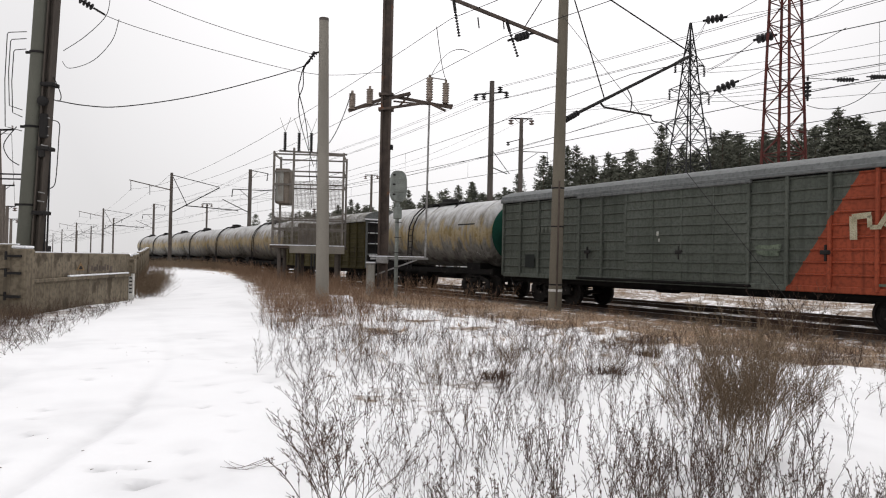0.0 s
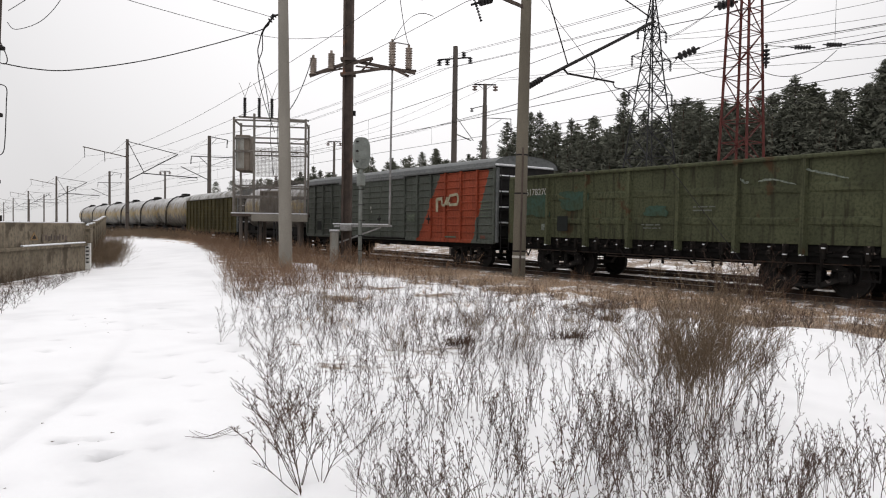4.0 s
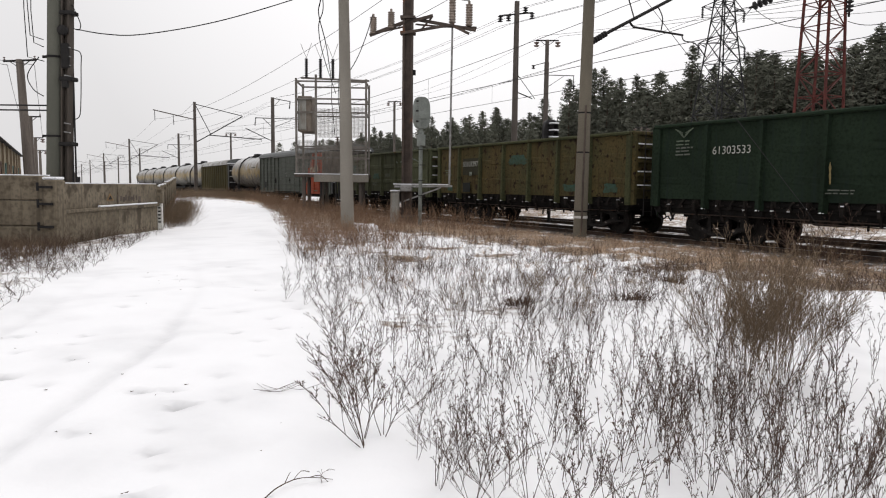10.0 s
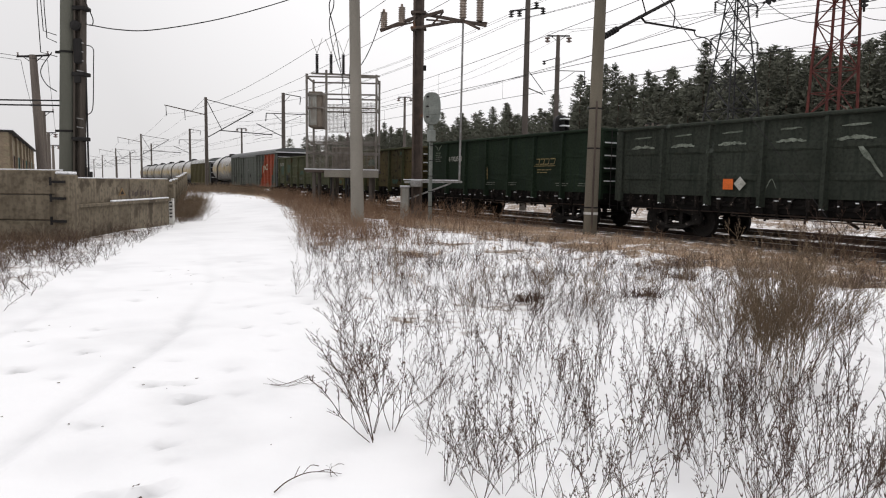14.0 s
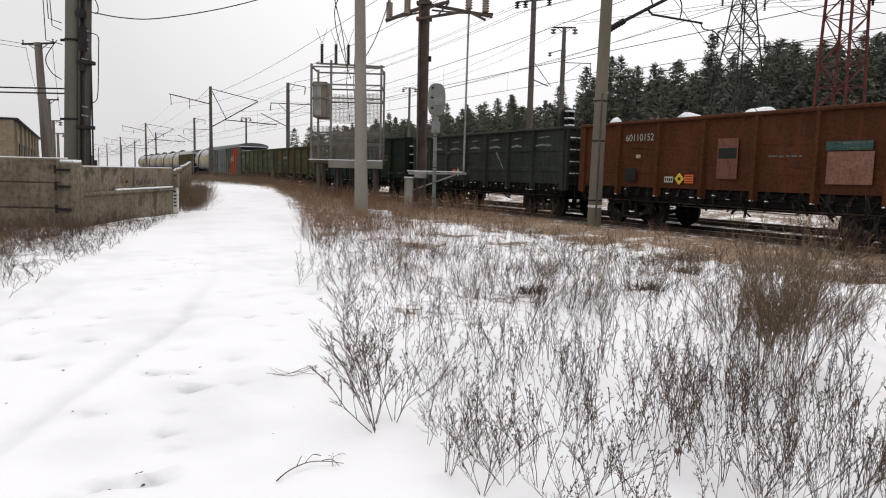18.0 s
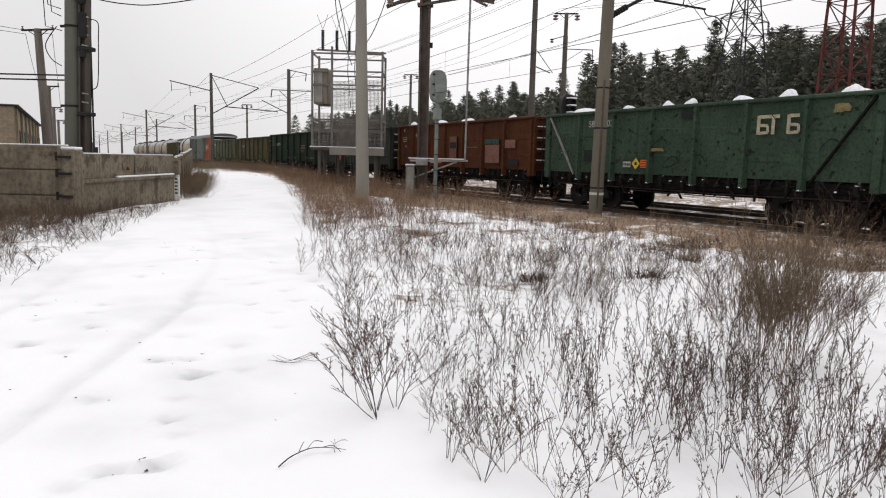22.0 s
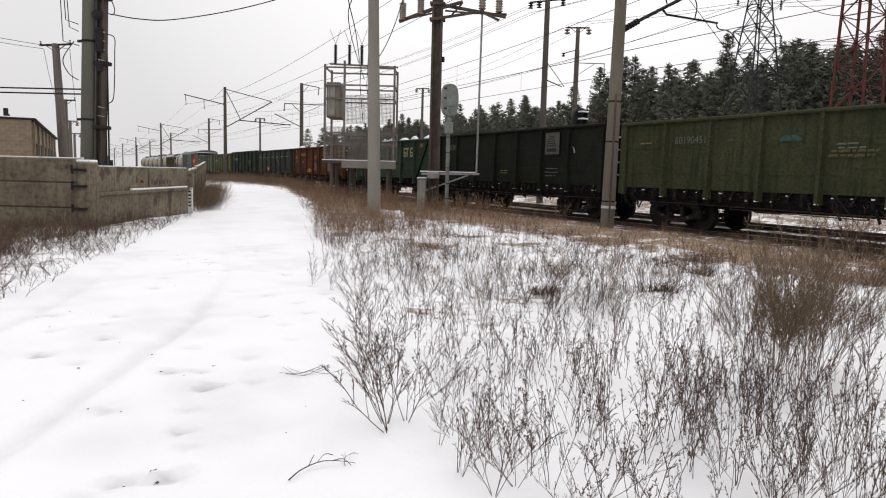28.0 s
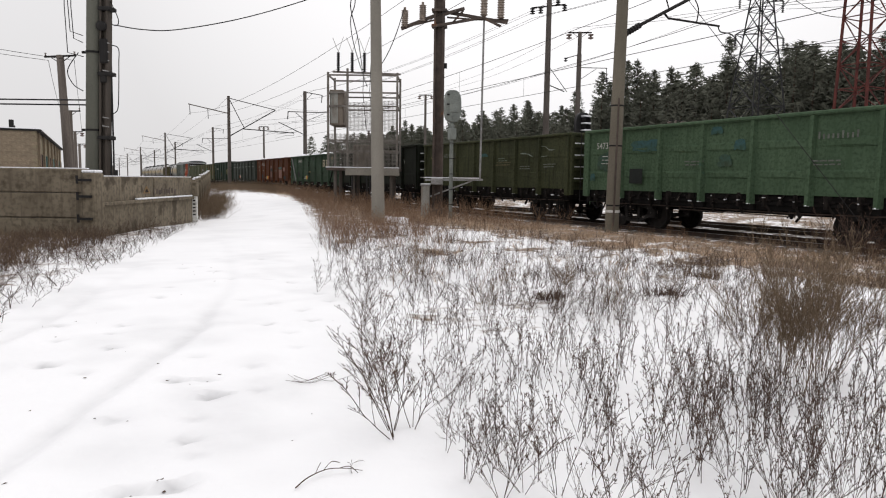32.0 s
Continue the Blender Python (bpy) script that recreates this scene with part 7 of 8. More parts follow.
# ---- overhead wires ----
SLACK = (
    ("slack_cable", "slack black cable between the poles", [(-11.4, 20.3, 5.98), (-10.9, 20.9, 5.98), (-10.14, 21.5, 6.09), (-8.65, 22.5, 6.6), (-7.05, 23.2, 7.22), (-5.04, 24.05, 8.15), (-4.75, 24.05, 8.5)], 0.017),
    ("overhead_cable", "thin cable crossing above the path", [(-12.0, 17.6, 9.7), (-10.61, 19.5, 8.86), (-9.85, 20.6, 8.48), (-7.6, 23.6, 8.45), (-5.08, 27, 8.68), (-2.6, 28.4, 9.2)], 0.010),
    ("overhead_cable", "thin cable crossing above the path", [(-13.5, 18.2, 10.6), (-9.31, 21, 9.34), (-7.1, 22.6, 8.9), (-4.7, 24.05, 8.6)], 0.010),
    ("drop_cable", "thin cable loop at the twin pole", [(-9.8, 20.3, 9.5), (-9.92, 20.3, 9.06), (-10.05, 20.3, 8.49), (-10.63, 20.3, 7.89), (-11.26, 20.3, 7.45)], 0.010),
    ("drop_cable", "thin cable loop at the twin pole", [(-9.7, 20.4, 8.45), (-9.84, 20.3, 7.78), (-10.38, 20.3, 7.18), (-11.05, 20.3, 6.94), (-11.28, 20.3, 7.13)], 0.010),
    ("transformer_lead", "black cable dropping from the pole to the transformer stand", [(-4.72, 24.05, 8.5), (-4.98, 24.15, 8.2), (-5.18, 24.5, 7.83), (-5.43, 25.5, 7.63), (-6.08, 30, 7.48), (-7.26, 37, 7.27)], 0.02),
    ("transformer_lead", "black cable dropping from the pole to the transformer stand", [(-4.72, 24.05, 8.45), (-5.0, 24.2, 8.1), (-5.1, 24.6, 7.6), (-5.55, 26.0, 7.3), (-6.4, 31, 7.2), (-7.0, 37, 6.4)], 0.018),
)

def wires():
    for n, z in ((AXIS + 0.15, 6.35), (AXIS_2 - 0.1, 6.35)):
        wire("contact_wire", "contact wire over the track", at(-40, n, z), at(420, n, z), 0, 0.012, 4)
    spans = [NEAR_MASTS[0] - 66] + NEAR_MASTS
    for n, z, sag in ((AXIS, 8.2, 1.1), (AXIS_2, 8.2, 1.1)):
        for a, b in zip(spans, spans[1:]):
            w = wire("messenger_wire", "catenary wire with droppers over the track", at(a, n, z), at(b, n, z), sag, 0.012)
            for k in range(1, 8):
                f = k / 8
                c = at(a + (b - a) * f, n, 0)
                part("dropper", Shape().bar((c.x, c.y, 6.36), (c.x, c.y, z - 4 * sag * f * (1 - f)), 0.008), WIRE, w)
    for d, z in ((2.3, 8.45), (4.2, 8.65)):
        for a, b in zip(spans, spans[1:]):
            wire("feeder_wire", "feeder wire hung from the mast arms", at(a, 14.96 - d, z), at(b, 14.96 - d, z), 1.25 if d > 3 else 1.0, 0.011)
    fars = [FAR_MASTS[0] - 55] + FAR_MASTS
    for d, z in ((-1.2, 11.2), (-0.6, 11.35), (0.65, 12.6), (1.15, 12.7)):
        for a, b in zip(fars, fars[1:]):
            wire("line_wire", "line wire between the masts behind the train", at(a, 25.2 + d, z), at(b, 25.2 + d, z), 0.8, 0.011)
    for o, z in ((-0.9, 14.7), (0.9, 14.7)):
        wire("line_wire", "line wire between poles beyond the tracks", (7 + o, 62, z), (45 + o, 20, z), 1.2, 0.014)
        wire("line_wire", "line wire between poles beyond the tracks", (7 + o, 62, z), (-10 + o, 95, 13.3), 0.8, 0.012)
        wire("line_wire", "line wire between poles beyond the tracks", (-10 + o, 95, 13.3), (-43 + o, 126, 11.2), 0.8, 0.012)
    # high-voltage spans from the dark pylon past the red mast
    for dx, z, zz in ((-2.4, 19.4, 21.0), (2.4, 19.3, 20.0), (-1.8, 22.4, 25.5), (1.8, 22.4, 24.0), (-2.7, 15.6, 17.0), (2.7, 15.6, 16.0), (0, 27.8, 31.0)):
        wire("power_line", "high-voltage line from the pylon", (26.3 + dx, 75, z), (62 + dx, 40, zz), 2.0, 0.02)
        if dx == -2.4:
            wire("power_line", "high-voltage line from the pylon", (26.3 + dx, 75, z), (-55 + dx, 170, z), 5.0, 0.018)
    # low-voltage lines on the side of the garages
    for o in (-0.9, 0.9):
        wire("service_wire", "service wire along the garages", (-29.05 + o, 45, 9.1), (-38.1 + o, 60, 7.4), 0.3, 0.015)
        wire("service_wire", "service wire along the garages", (-38.1 + o, 60, 7.4), (-50.3 + o, 80, 6.9), 0.4, 0.015)
        wire("service_wire", "service wire along the garages", (-29.05 + o, 45, 9.1), (-36 + o, 22, 9.5), 0.4, 0.015)
    for z in (3.62, 3.76):
        wire("service_cable", "cable running to the twin pole", (-11.9, 20, z), (-34, 20.5, z + 0.55), 0.12, 0.022)
    # slack cable from the twin pole to the concrete pole, and leads to the transformer stand
    for name, label, pts, r in SLACK:
        tagged(part(name, Shape().tube(bent(pts), r, 5, caps=False), WIRE), label, "wire", "slack cables")
    wire("transformer_lead", "cable dropping from the pole to the transformer stand", (-3.9, 28.5, 8.4), (-4.12, 24.2, 5.45), 0.25, 0.018)
    wire("jumper_wire", "jumper from the switch to the feeder wire", (-0.7, 28.5, 9.0), at(19, 12.6, 8.4), -0.5, 0.012)
    wire("jumper_wire", "jumper from the switch to the feeder wire", (0.0, 28.5, 8.9), at(18, 10.7, 8.6), 0.3, 0.012)
    wire("stay_wire", "diagonal stay wire anchoring the mast", (3.7, 22.5, 9.6), (8.1, 15.1, 0.1), 0, 0.009, 3)


wires()
def strain(a, b, r, discs):
    st = thing("strain_insulator", "black strain insulator in a high-voltage line", "insulator", group="strain insulators")
    sh = Shape()
    insulator(sh, a, b, r, discs, slot=0)
    part("disc_string", sh, RUBBER_DARK, st)
    v = (Vector(b) - Vector(a)).normalized() * 0.35
    part("fitting", Shape().tube([Vector(a) - v, a], r * 0.3, 6), STEEL_DARK, st)
    part("fitting", Shape().tube([b, Vector(b) + v], r * 0.3, 6), STEEL_DARK, st)


for a, b, end in (((26.9, 72, 27.05), (28.7, 72, 27.4), (40, 68, 34)), ((29.5, 66, 23.2), (31.05, 66, 23.6), (36, 62, 26.0)), ((28.1, 72, 19.8), (30.0, 72, 20.65), (38, 66, 24.5))):
    strain(a, b, 0.42, 4)
    wire("power_line", "high-voltage line from the pylon", b, end, 0.3, 0.03)
    for o in (-0.25, 0.25):
        wire("jumper_wire", "slack jumper at the pylon", a, (26.3 + o, 74.5, a[2] - 1.4), 0.4, 0.025)
wire("jumper_wire", "slack jumper below the strain insulator", (28.1, 72, 19.7), (31.4, 60, 16.4), 1.6, 0.03)
strain((33.8, 60, 17.87), (35.3, 60, 17.9), 0.2, 6)
strain((36.7, 60, 18.19), (38.1, 60, 18.2), 0.2, 6)
wire("power_line", "high-voltage line to the red mast", (30.9, 60, 17.97), (33.8, 60, 17.87), 0, 0.03)
wire("power_line", "high-voltage line to the red mast", (38.1, 60, 18.2), (70, 55, 21), 0.6, 0.03)
wire("jumper_wire", "slack jumper at the red mast", (37.6, 60, 17.7), (31.2, 60, 15.6), 1.1, 0.03)
strain((31.0, 59.5, 16.2), (31.0, 59.5, 17.6), 0.3, 4)
for a, b in (((1.7, 21.4, 9.05), (1.75, 21.5, 8.75)), ((0.9, 20.9, 8.9), (0.95, 21.0, 8.6))):
    wire("drop_wire", "short drop wire below the feeder arm", a, b, 0, 0.02, 2)
strain((-10.52, 19.72, 8.76), (-10.28, 20.05, 8.64), 0.1, 4)
strain((2.15, 21.7, 8.55), (2.55, 21.95, 8.75), 0.13, 4)
anchor = thing("stay_anchor", "short rusty anchor stub for the stay wire", "anchor", pose(8.1, 15.1, gz(8.1, 15.1) - 0.05))
part("stub", Shape().tube([(0, 0, 0), (-0.12, 0.2, 0.28)], 0.06, 8).box(-0.25, 0.2, -0.1, 0.1, 0, 0.1, bevel=0.03), STEEL_RUST, anchor)


# ---- pine wood ----
def pine_variant(seed, h, wide, low, blunt):
    """Trunk and limbs in whorls that carry flat sprays of needles; ragged outline with gaps."""
    rnd = np.random.RandomState(seed)
    tr = Shape().tube([(0, 0, 0), (0.05, 0, h * 0.5), (0, 0.05, h * 0.97)], (0.2, 0.13, 0.03), 7)
    start = h * low
    z = start
    centres, sizes, outs = [], [], []
    while z < h - 0.4:
        k = (z - start) / (h - start)
        swell = rnd.uniform(0.85, 1.12)
        for a in rnd.uniform(0, 6.283) + np.arange(5) * 1.257 + rnd.normal(0, 0.3, 5):
            if rnd.uniform() < 0.14:
                continue
            zz = z + rnd.normal(0, 0.16)
            reach = wide * (1 - math.exp(-max(h - zz, 0.2) / (wide * blunt))) * min(1, 0.6 + 1.7 * k) * swell * rnd.uniform(0.68, 1.1) + 0.08
            rise = -0.1 + 0.8 * k ** 1.5 + rnd.normal(0, 0.1)
            n = 3 + int(reach * 2.2)
            for q in np.linspace(0.22, 1.0, n):
                side = rnd.normal(0, 0.10 + 0.16 * reach * (1 - abs(q - 0.6)))
                r = reach * q
                c, w = math.cos(a), math.sin(a)
                centres.append((c * r - w * side, w * r + c * side, zz + r * rise * 0.8 + 0.16 * reach * q * q + rnd.normal(0, 0.1)))
                sizes.append(rnd.uniform(0.26, 0.48) * (1.1 - 0.4 * k))
                outs.append((c * 0.8, w * 0.8, 0.55 + 0.3 * rnd.normal()))
        z += rnd.uniform(0.35, 0.7) * (1.1 - 0.3 * k)
    for i in range(7):
        centres.append((rnd.normal(0, 0.05), rnd.normal(0, 0.05), h - 0.1 - 0.17 * i))
        sizes.append(0.16 + 0.05 * i)
        outs.append((rnd.normal(0, 0.4), rnd.normal(0, 0.4), 0.8))
    per = 6
    o, w, out = np.repeat(np.array(centres), per, 0), np.repeat(np.array(sizes), per)[:, None], np.repeat(np.array(outs), per, 0)
    n = len(o)
    o = o + rnd.normal(0, 1, (n, 3)) * w * (0.4, 0.4, 0.2)
    e1 = rnd.normal(0, 1, (n, 3)) * (1, 1, 0.45) + out * (0.6, 0.6, 0.5)
    e1 /= np.linalg.norm(e1, axis=1)[:, None]
    e2 = np.cross(e1, rnd.normal(0, 1, (n, 3)))
    e2 /= np.linalg.norm(e2, axis=1)[:, None]
    tri = np.stack([o - e1 * w * 0.65 - e2 * w * 0.17, o - e1 * w * 0.4 + e2 * w * 0.26, o + e1 * w * 0.95], 1)
    out = out / np.linalg.norm(out, axis=1)[:, None]
    face = np.cross(tri[:, 1] - tri[:, 0], tri[:, 2] - tri[:, 0])
    back = (face * out).sum(1) < 0
    tri[back] = tri[back][:, ::-1]
    return tr, tri.reshape(-1, 3), np.arange(3 * n).reshape(-1, 3), np.repeat(out, 3, 0)


def crown_mesh(name, v, f, out):
    """Needle triangles that shade softly, as a spray of fine needles does."""
    me = bulk(name, v, f, NEEDLES)
    me.polygons.foreach_set("use_smooth", np.ones(len(me.polygons), bool))
    me.normals_split_custom_set_from_vertices(out.tolist())
    return me


PINES = [pine_variant(11 + k, *a) for k, a in enumerate(((19.5, 3.4, 0.25, 2.3), (17.5, 3.1, 0.25, 2.5), (18.5, 3.6, 0.3, 1.9), (15.5, 3.2, 0.25, 2.2), (17, 3.5, 0.3, 1.7), (20.5, 3.2, 0.25, 2.6)))]


def wood():
    rnd = random.Random(5)
    kinds = []
    for tr, v, f, out in PINES:
        kinds.append((tr.mesh("trunk", BARK), crown_mesh("crown", v, f, out)))
    s = 14.0
    while s < 215:
        for row in range(2):
            k = rnd.randrange(len(kinds))
            size = rnd.uniform(0.74, 1.08) * (0.83 if s > 95 else 0.97 if s > 60 else 1.0) * (1.02 if row else 0.98)
            q = at(s + rnd.uniform(-1.2, 1.2), 73 + row * 5 + rnd.uniform(-2, 2), -0.2)
            m = Matrix.Translation(q) @ Matrix.Rotation(rnd.uniform(0, 6.28), 4, "Z")
            root = thing("pine_tree", "dark green pine at the edge of the wood", "tree", m, "pines at the edge of the wood")
            root.scale = (size, size, size)
            part("trunk", kinds[k][0], None, root)
            part("crown", kinds[k][1], None, root)
        s += rnd.uniform(1.4, 2.6) * (1 if s < 120 else 1.4)
    # the wood behind and far along the line
    places = []
    thin = []
    for _, v, f, _ in PINES:
        tri = v.reshape(-1, 3, 3)[::7]
        mid = tri.mean(1, keepdims=True)
        thin.append(((mid + (tri - mid) * 2.2).reshape(-1, 3), f[: len(tri)]))
    for _ in range(330):
        s = rnd.uniform(10, 230)
        q = at(s, 82 + rnd.uniform(0, 12))
        size = rnd.uniform(0.92, 1.1) * (0.82 if s > 90 else 1)
        places.append((q.x, q.y, -0.2, rnd.uniform(0, 6.28), size * 1.5, size * 0.97, rnd.randrange(6), 0, 0))
    for _ in range(36):
        q = at(rnd.uniform(215, 262), 74 + rnd.uniform(0, 14))
        size = rnd.uniform(0.66, 0.88)
        places.append((q.x, q.y, -0.2, rnd.uniform(0, 6.28), size * 1.5, size, rnd.randrange(6), 0, 0))
    v, f = scatter(thin, places)
    tagged(new("pine_wood", bulk("pine_wood", v, f, NEEDLES)), "dense dark pine wood behind the first trees", "trees", kind="stuff")


wood()


# ---- dry weeds and grass ----
def prism(v, f, p, q, r0, r1):
    d = q - p
    d = d / (np.linalg.norm(d) + 1e-9)
    a = np.cross(d, (0.3, 0.5, 0.81))
    a = a / (np.linalg.norm(a) + 1e-9)
    b = np.cross(d, a)
    n = len(v)
    for c, r in ((p, r0), (q, r1)):
        for k in range(3):
            w = 2.094 * k
            v.append(c + (a * math.cos(w) + b * math.sin(w)) * r)
    for k in range(3):
        m = (k + 1) % 3
        f.append((n + k, n + m, n + 3 + m))
        f.append((n + k, n + 3 + m, n + 3 + k))


def spike(v, f, p, q, r):
    """A small seed head."""
    n = len(v)
    v += [p + (r, 0, 0), p + (-r * 0.5, r * 0.87, 0), p + (-r * 0.5, -r * 0.87, 0), q]
    f += [(n, n + 1, n + 3), (n + 1, n + 2, n + 3), (n + 2, n, n + 3)]


def curl(v, f, rnd, p, d, length, steps, r0, r1, lift, wobble):
    """A thin curved stem that turns upwards; gives its points."""
    pts = [p]
    for k in range(steps):
        d = d + np.array([0, 0, lift]) + rnd.normal(0, wobble, 3)
        d = d / np.linalg.norm(d)
        q = pts[-1] + d * length / steps
        prism(v, f, pts[-1], q, r0 + (r1 - r0) * k / steps, r0 + (r1 - r0) * (k + 1) / steps)
        pts.append(q)
    return pts


def bud_row(v, f, rnd, p, q, gap, r):
    """Small dry buds on alternate sides of a twig from p to q."""
    d = q - p
    L = np.linalg.norm(d)
    d = d / (L + 1e-9)
    k = gap * rnd.uniform(0.2, 1)
    while k < L + 0.004:
        w = rnd.normal(0, 1, 3)
        w = w - d * w.dot(d)
        w = w / (np.linalg.norm(w) + 1e-9)
        a = p + d * k + w * r * 0.6
        spike(v, f, a, a + (d * 1.6 + w) * r * rnd.uniform(1.6, 2.6), r * rnd.uniform(0.8, 1.1))
        k += gap * rnd.uniform(0.6, 1.5)


def shrub_variant(seed, height, stems, spread, branches, twigs, r=0.0024, gap=0.03, foot=0.02, steps=4, bud=0.0046, low=0.2, angle=0.66, wobble=0.12, reach=0.42):
    """A dry weed: straight forking stems from one foot, side branches at an angle, twigs set with buds."""
    rnd = np.random.RandomState(seed)
    v, f = [], []
    for s in range(stems):
        a = rnd.uniform(0, 6.283)
        tilt = spread * rnd.uniform(0.1, 1.0)
        d = np.array([math.cos(a) * tilt, math.sin(a) * tilt, 1.0])
        d = d / np.linalg.norm(d)
        h = height * rnd.uniform(0.6, 1.05)
        pts = curl(v, f, rnd, np.array([math.cos(a), math.sin(a), 0]) * foot * rnd.uniform(0, 1), d, h, steps, r, r * 0.5, 0.03, wobble)
        turn = rnd.uniform(0, 6.283)
        for b in range(branches):
            g = (low + (0.97 - low) * (b + rnd.uniform(0.1, 0.9)) / branches) * steps
            i = min(steps - 1, int(g))
            o = pts[i] + (pts[i + 1] - pts[i]) * (g - i)
            turn += 2.4 + rnd.normal(0, 0.5)
            up = (pts[i + 1] - pts[i]) / np.linalg.norm(pts[i + 1] - pts[i])
            w = angle * rnd.uniform(0.65, 1.3)
            d = up * math.cos(w) + np.array([math.cos(turn), math.sin(turn), 0.0]) * math.sin(w)
            L = h * reach * rnd.uniform(0.55, 1.1) * (1.12 - 0.8 * g / steps)
            q = curl(v, f, rnd, o, d / np.linalg.norm(d), L, 2, r * 0.62, r * 0.42, 0.10, wobble)
            if gap:
                bud_row(v, f, rnd, q[1], q[2], gap, bud)
            for k in range(twigs):
                e = q[0] + (q[2] - q[0]) * rnd.uniform(0.25, 0.9)
                t2 = rnd.uniform(0, 6.283)
                dd = d * 0.8 + np.array([math.cos(t2) * 0.55, math.sin(t2) * 0.55, 0.45])
                u = e + dd / np.linalg.norm(dd) * L * rnd.uniform(0.25, 0.5)
                prism(v, f, e, u, r * 0.45, r * 0.36)
                if gap:
                    bud_row(v, f, rnd, e, u, gap, bud)
        if gap:
            bud_row(v, f, rnd, pts[-2], pts[-1], gap, bud)
    return np.array(v), np.array(f)


WEEDS = [shrub_variant(100 + k, 0.6, (1, 1, 2, 1, 1, 2, 1, 2)[k], (0.16, 0.25, 0.3, 0.22, 0.1, 0.35, 0.2, 0.3)[k], (7, 8, 5, 6, 9, 4, 7, 5)[k], (1, 1, 1, 2, 1, 1, 0, 1)[k], 0.0024, 0.032, steps=5, angle=0.5, reach=0.3, wobble=0.06, bud=0.0046) for k in range(8)]
BUSHY = [[shrub_variant(200 + 10 * k + i, 0.74, 1, (0.95, 1.05, 0.9, 1.0)[k], 8, 2, 0.0029, 0.045, 0.012, 5, low=0.2, angle=0.52, reach=0.46, wobble=0.13) for i in range((4, 5, 4, 5)[k])] for k in range(4)]
BRUSH = [shrub_variant(300 + k, 1.0, 4, 0.45, 4, 0, 0.0042, 0, 0.10, 2) for k in range(5)]
THICK = [[shrub_variant(320 + 20 * k + i, 1.25, 1, 0.55, 17, 3, 0.0024, 0.06, 0.14, low=0.3, angle=0.45, bud=0.004, reach=0.4) for i in range(12)] for k in range(3)]
FINE = [shrub_variant(340 + k, 0.5, (1, 2, 1)[k], (0.3, 0.4, 0.15)[k], (6, 4, 7)[k], 0, 0.0034, 0, steps=3, angle=0.75) for k in range(3)]
SAPLING = shrub_variant(350, 0.66, 1, 0.03, 13, 1, 0.0042, 0.03, 0.0, 6, low=0.12, angle=0.62, wobble=0.03, reach=0.55)


def blade_variant(seed):
    rnd = np.random.RandomState(seed)
    v, f = [], []
    for _ in range(9):
        a, h = rnd.uniform(0, 6.28), rnd.uniform(0.18, 0.5)
        x, y = rnd.normal(0, 0.07, 2)
        b = rnd.uniform(0, 6.28)
        bend = rnd.uniform(0.1, 0.7) * h
        n = len(v)
        c, s, w = math.cos(b), math.sin(b), 0.0055
        v += [(x - c * w, y - s * w, 0), (x + c * w, y + s * w, 0), (x - c * w * 0.8 + math.cos(a) * bend * 0.35, y - s * w * 0.8 + math.sin(a) * bend * 0.35, h * 0.6),
              (x + c * w * 0.8 + math.cos(a) * bend * 0.35, y + s * w * 0.8 + math.sin(a) * bend * 0.35, h * 0.6), (x + math.cos(a) * bend, y + math.sin(a) * bend, h * 0.92)]
        f += [(n, n + 1, n + 3), (n, n + 3, n + 2), (n + 2, n + 3, n + 4)]
    return np.array(v, float), np.array(f)


TUFTS = [blade_variant(400 + k) for k in range(6)]


def sow(count, seed, s_range, n_range, keep):
    """Random places in a stretch of the plan, thinned by keep(x, y, s, n)."""
    rnd = np.random.RandomState(seed)
    s = rnd.uniform(*s_range, count)
    n = rnd.uniform(*n_range, count)
    x, y = -SA * s + CA * n, CA * s + SA * n
    ok = rnd.uniform(0, 1, count) < keep(x, y, s, n)
    return x[ok], y[ok], rnd


def clumps(x, y, k=1.0, o=0.0):
    return 0.5 + 0.5 * wave(x * 0.55 + o, y * 0.55 + o, k)


def plant(name, label, variants, x, y, rnd, size, tall, mats, lean=0.12):
    z = ground_height(x, y) - 0.02
    n = len(x)
    rows = np.stack([x, y, z, rnd.uniform(0, 6.283, n), rnd.uniform(*size, n), rnd.uniform(*tall, n), rnd.randint(0, len(variants), n), rnd.normal(0, lean, n), rnd.normal(0, lean, n)], 1)
    v, f = scatter(variants, rows)
    return tagged(new(name, bulk(name, v, f, mats)), label, "vegetation", kind="stuff")


def bank(x, y):
    return np.exp(-(((x - 5.0) / 1.3) ** 2) - (((y - 8.4) / 1.5) ** 2))


def clearing(x, y):
    return np.exp(-(((x - 3.55) / 0.95) ** 4) - (((y - 5.75) / 1.6) ** 4))


def field_density(x, y, s, n):
    left, right = path_edges(s)
    k = smooth(-0.05, 0.5, n - right) * (0.10 + 0.85 * clumps(x, y, 1.5) ** 1.5) * (1 - 0.93 * bank(x, y)) * (1 - 0.9 * clearing(x, y))
    k = k * (1 - 0.75 * np.exp(-(((x - 0.2) / 1.7) ** 2) - (((y - 12.6) / 1.2) ** 2)))
    return k * (1 - 0.62 * smooth(6.3, 7.6, y)) * (1 + 0.5 * np.exp(-(((x - 1.3) / 1.2) ** 2) - (((y - 5.2) / 1.0) ** 2)))


def verge(x, y, s, n):
    """How far a place lies off the path on the side of the wall, with the wall kept free."""
    return path_edges(s)[0] - n, ((y < 16.2) | (x > -9.9))


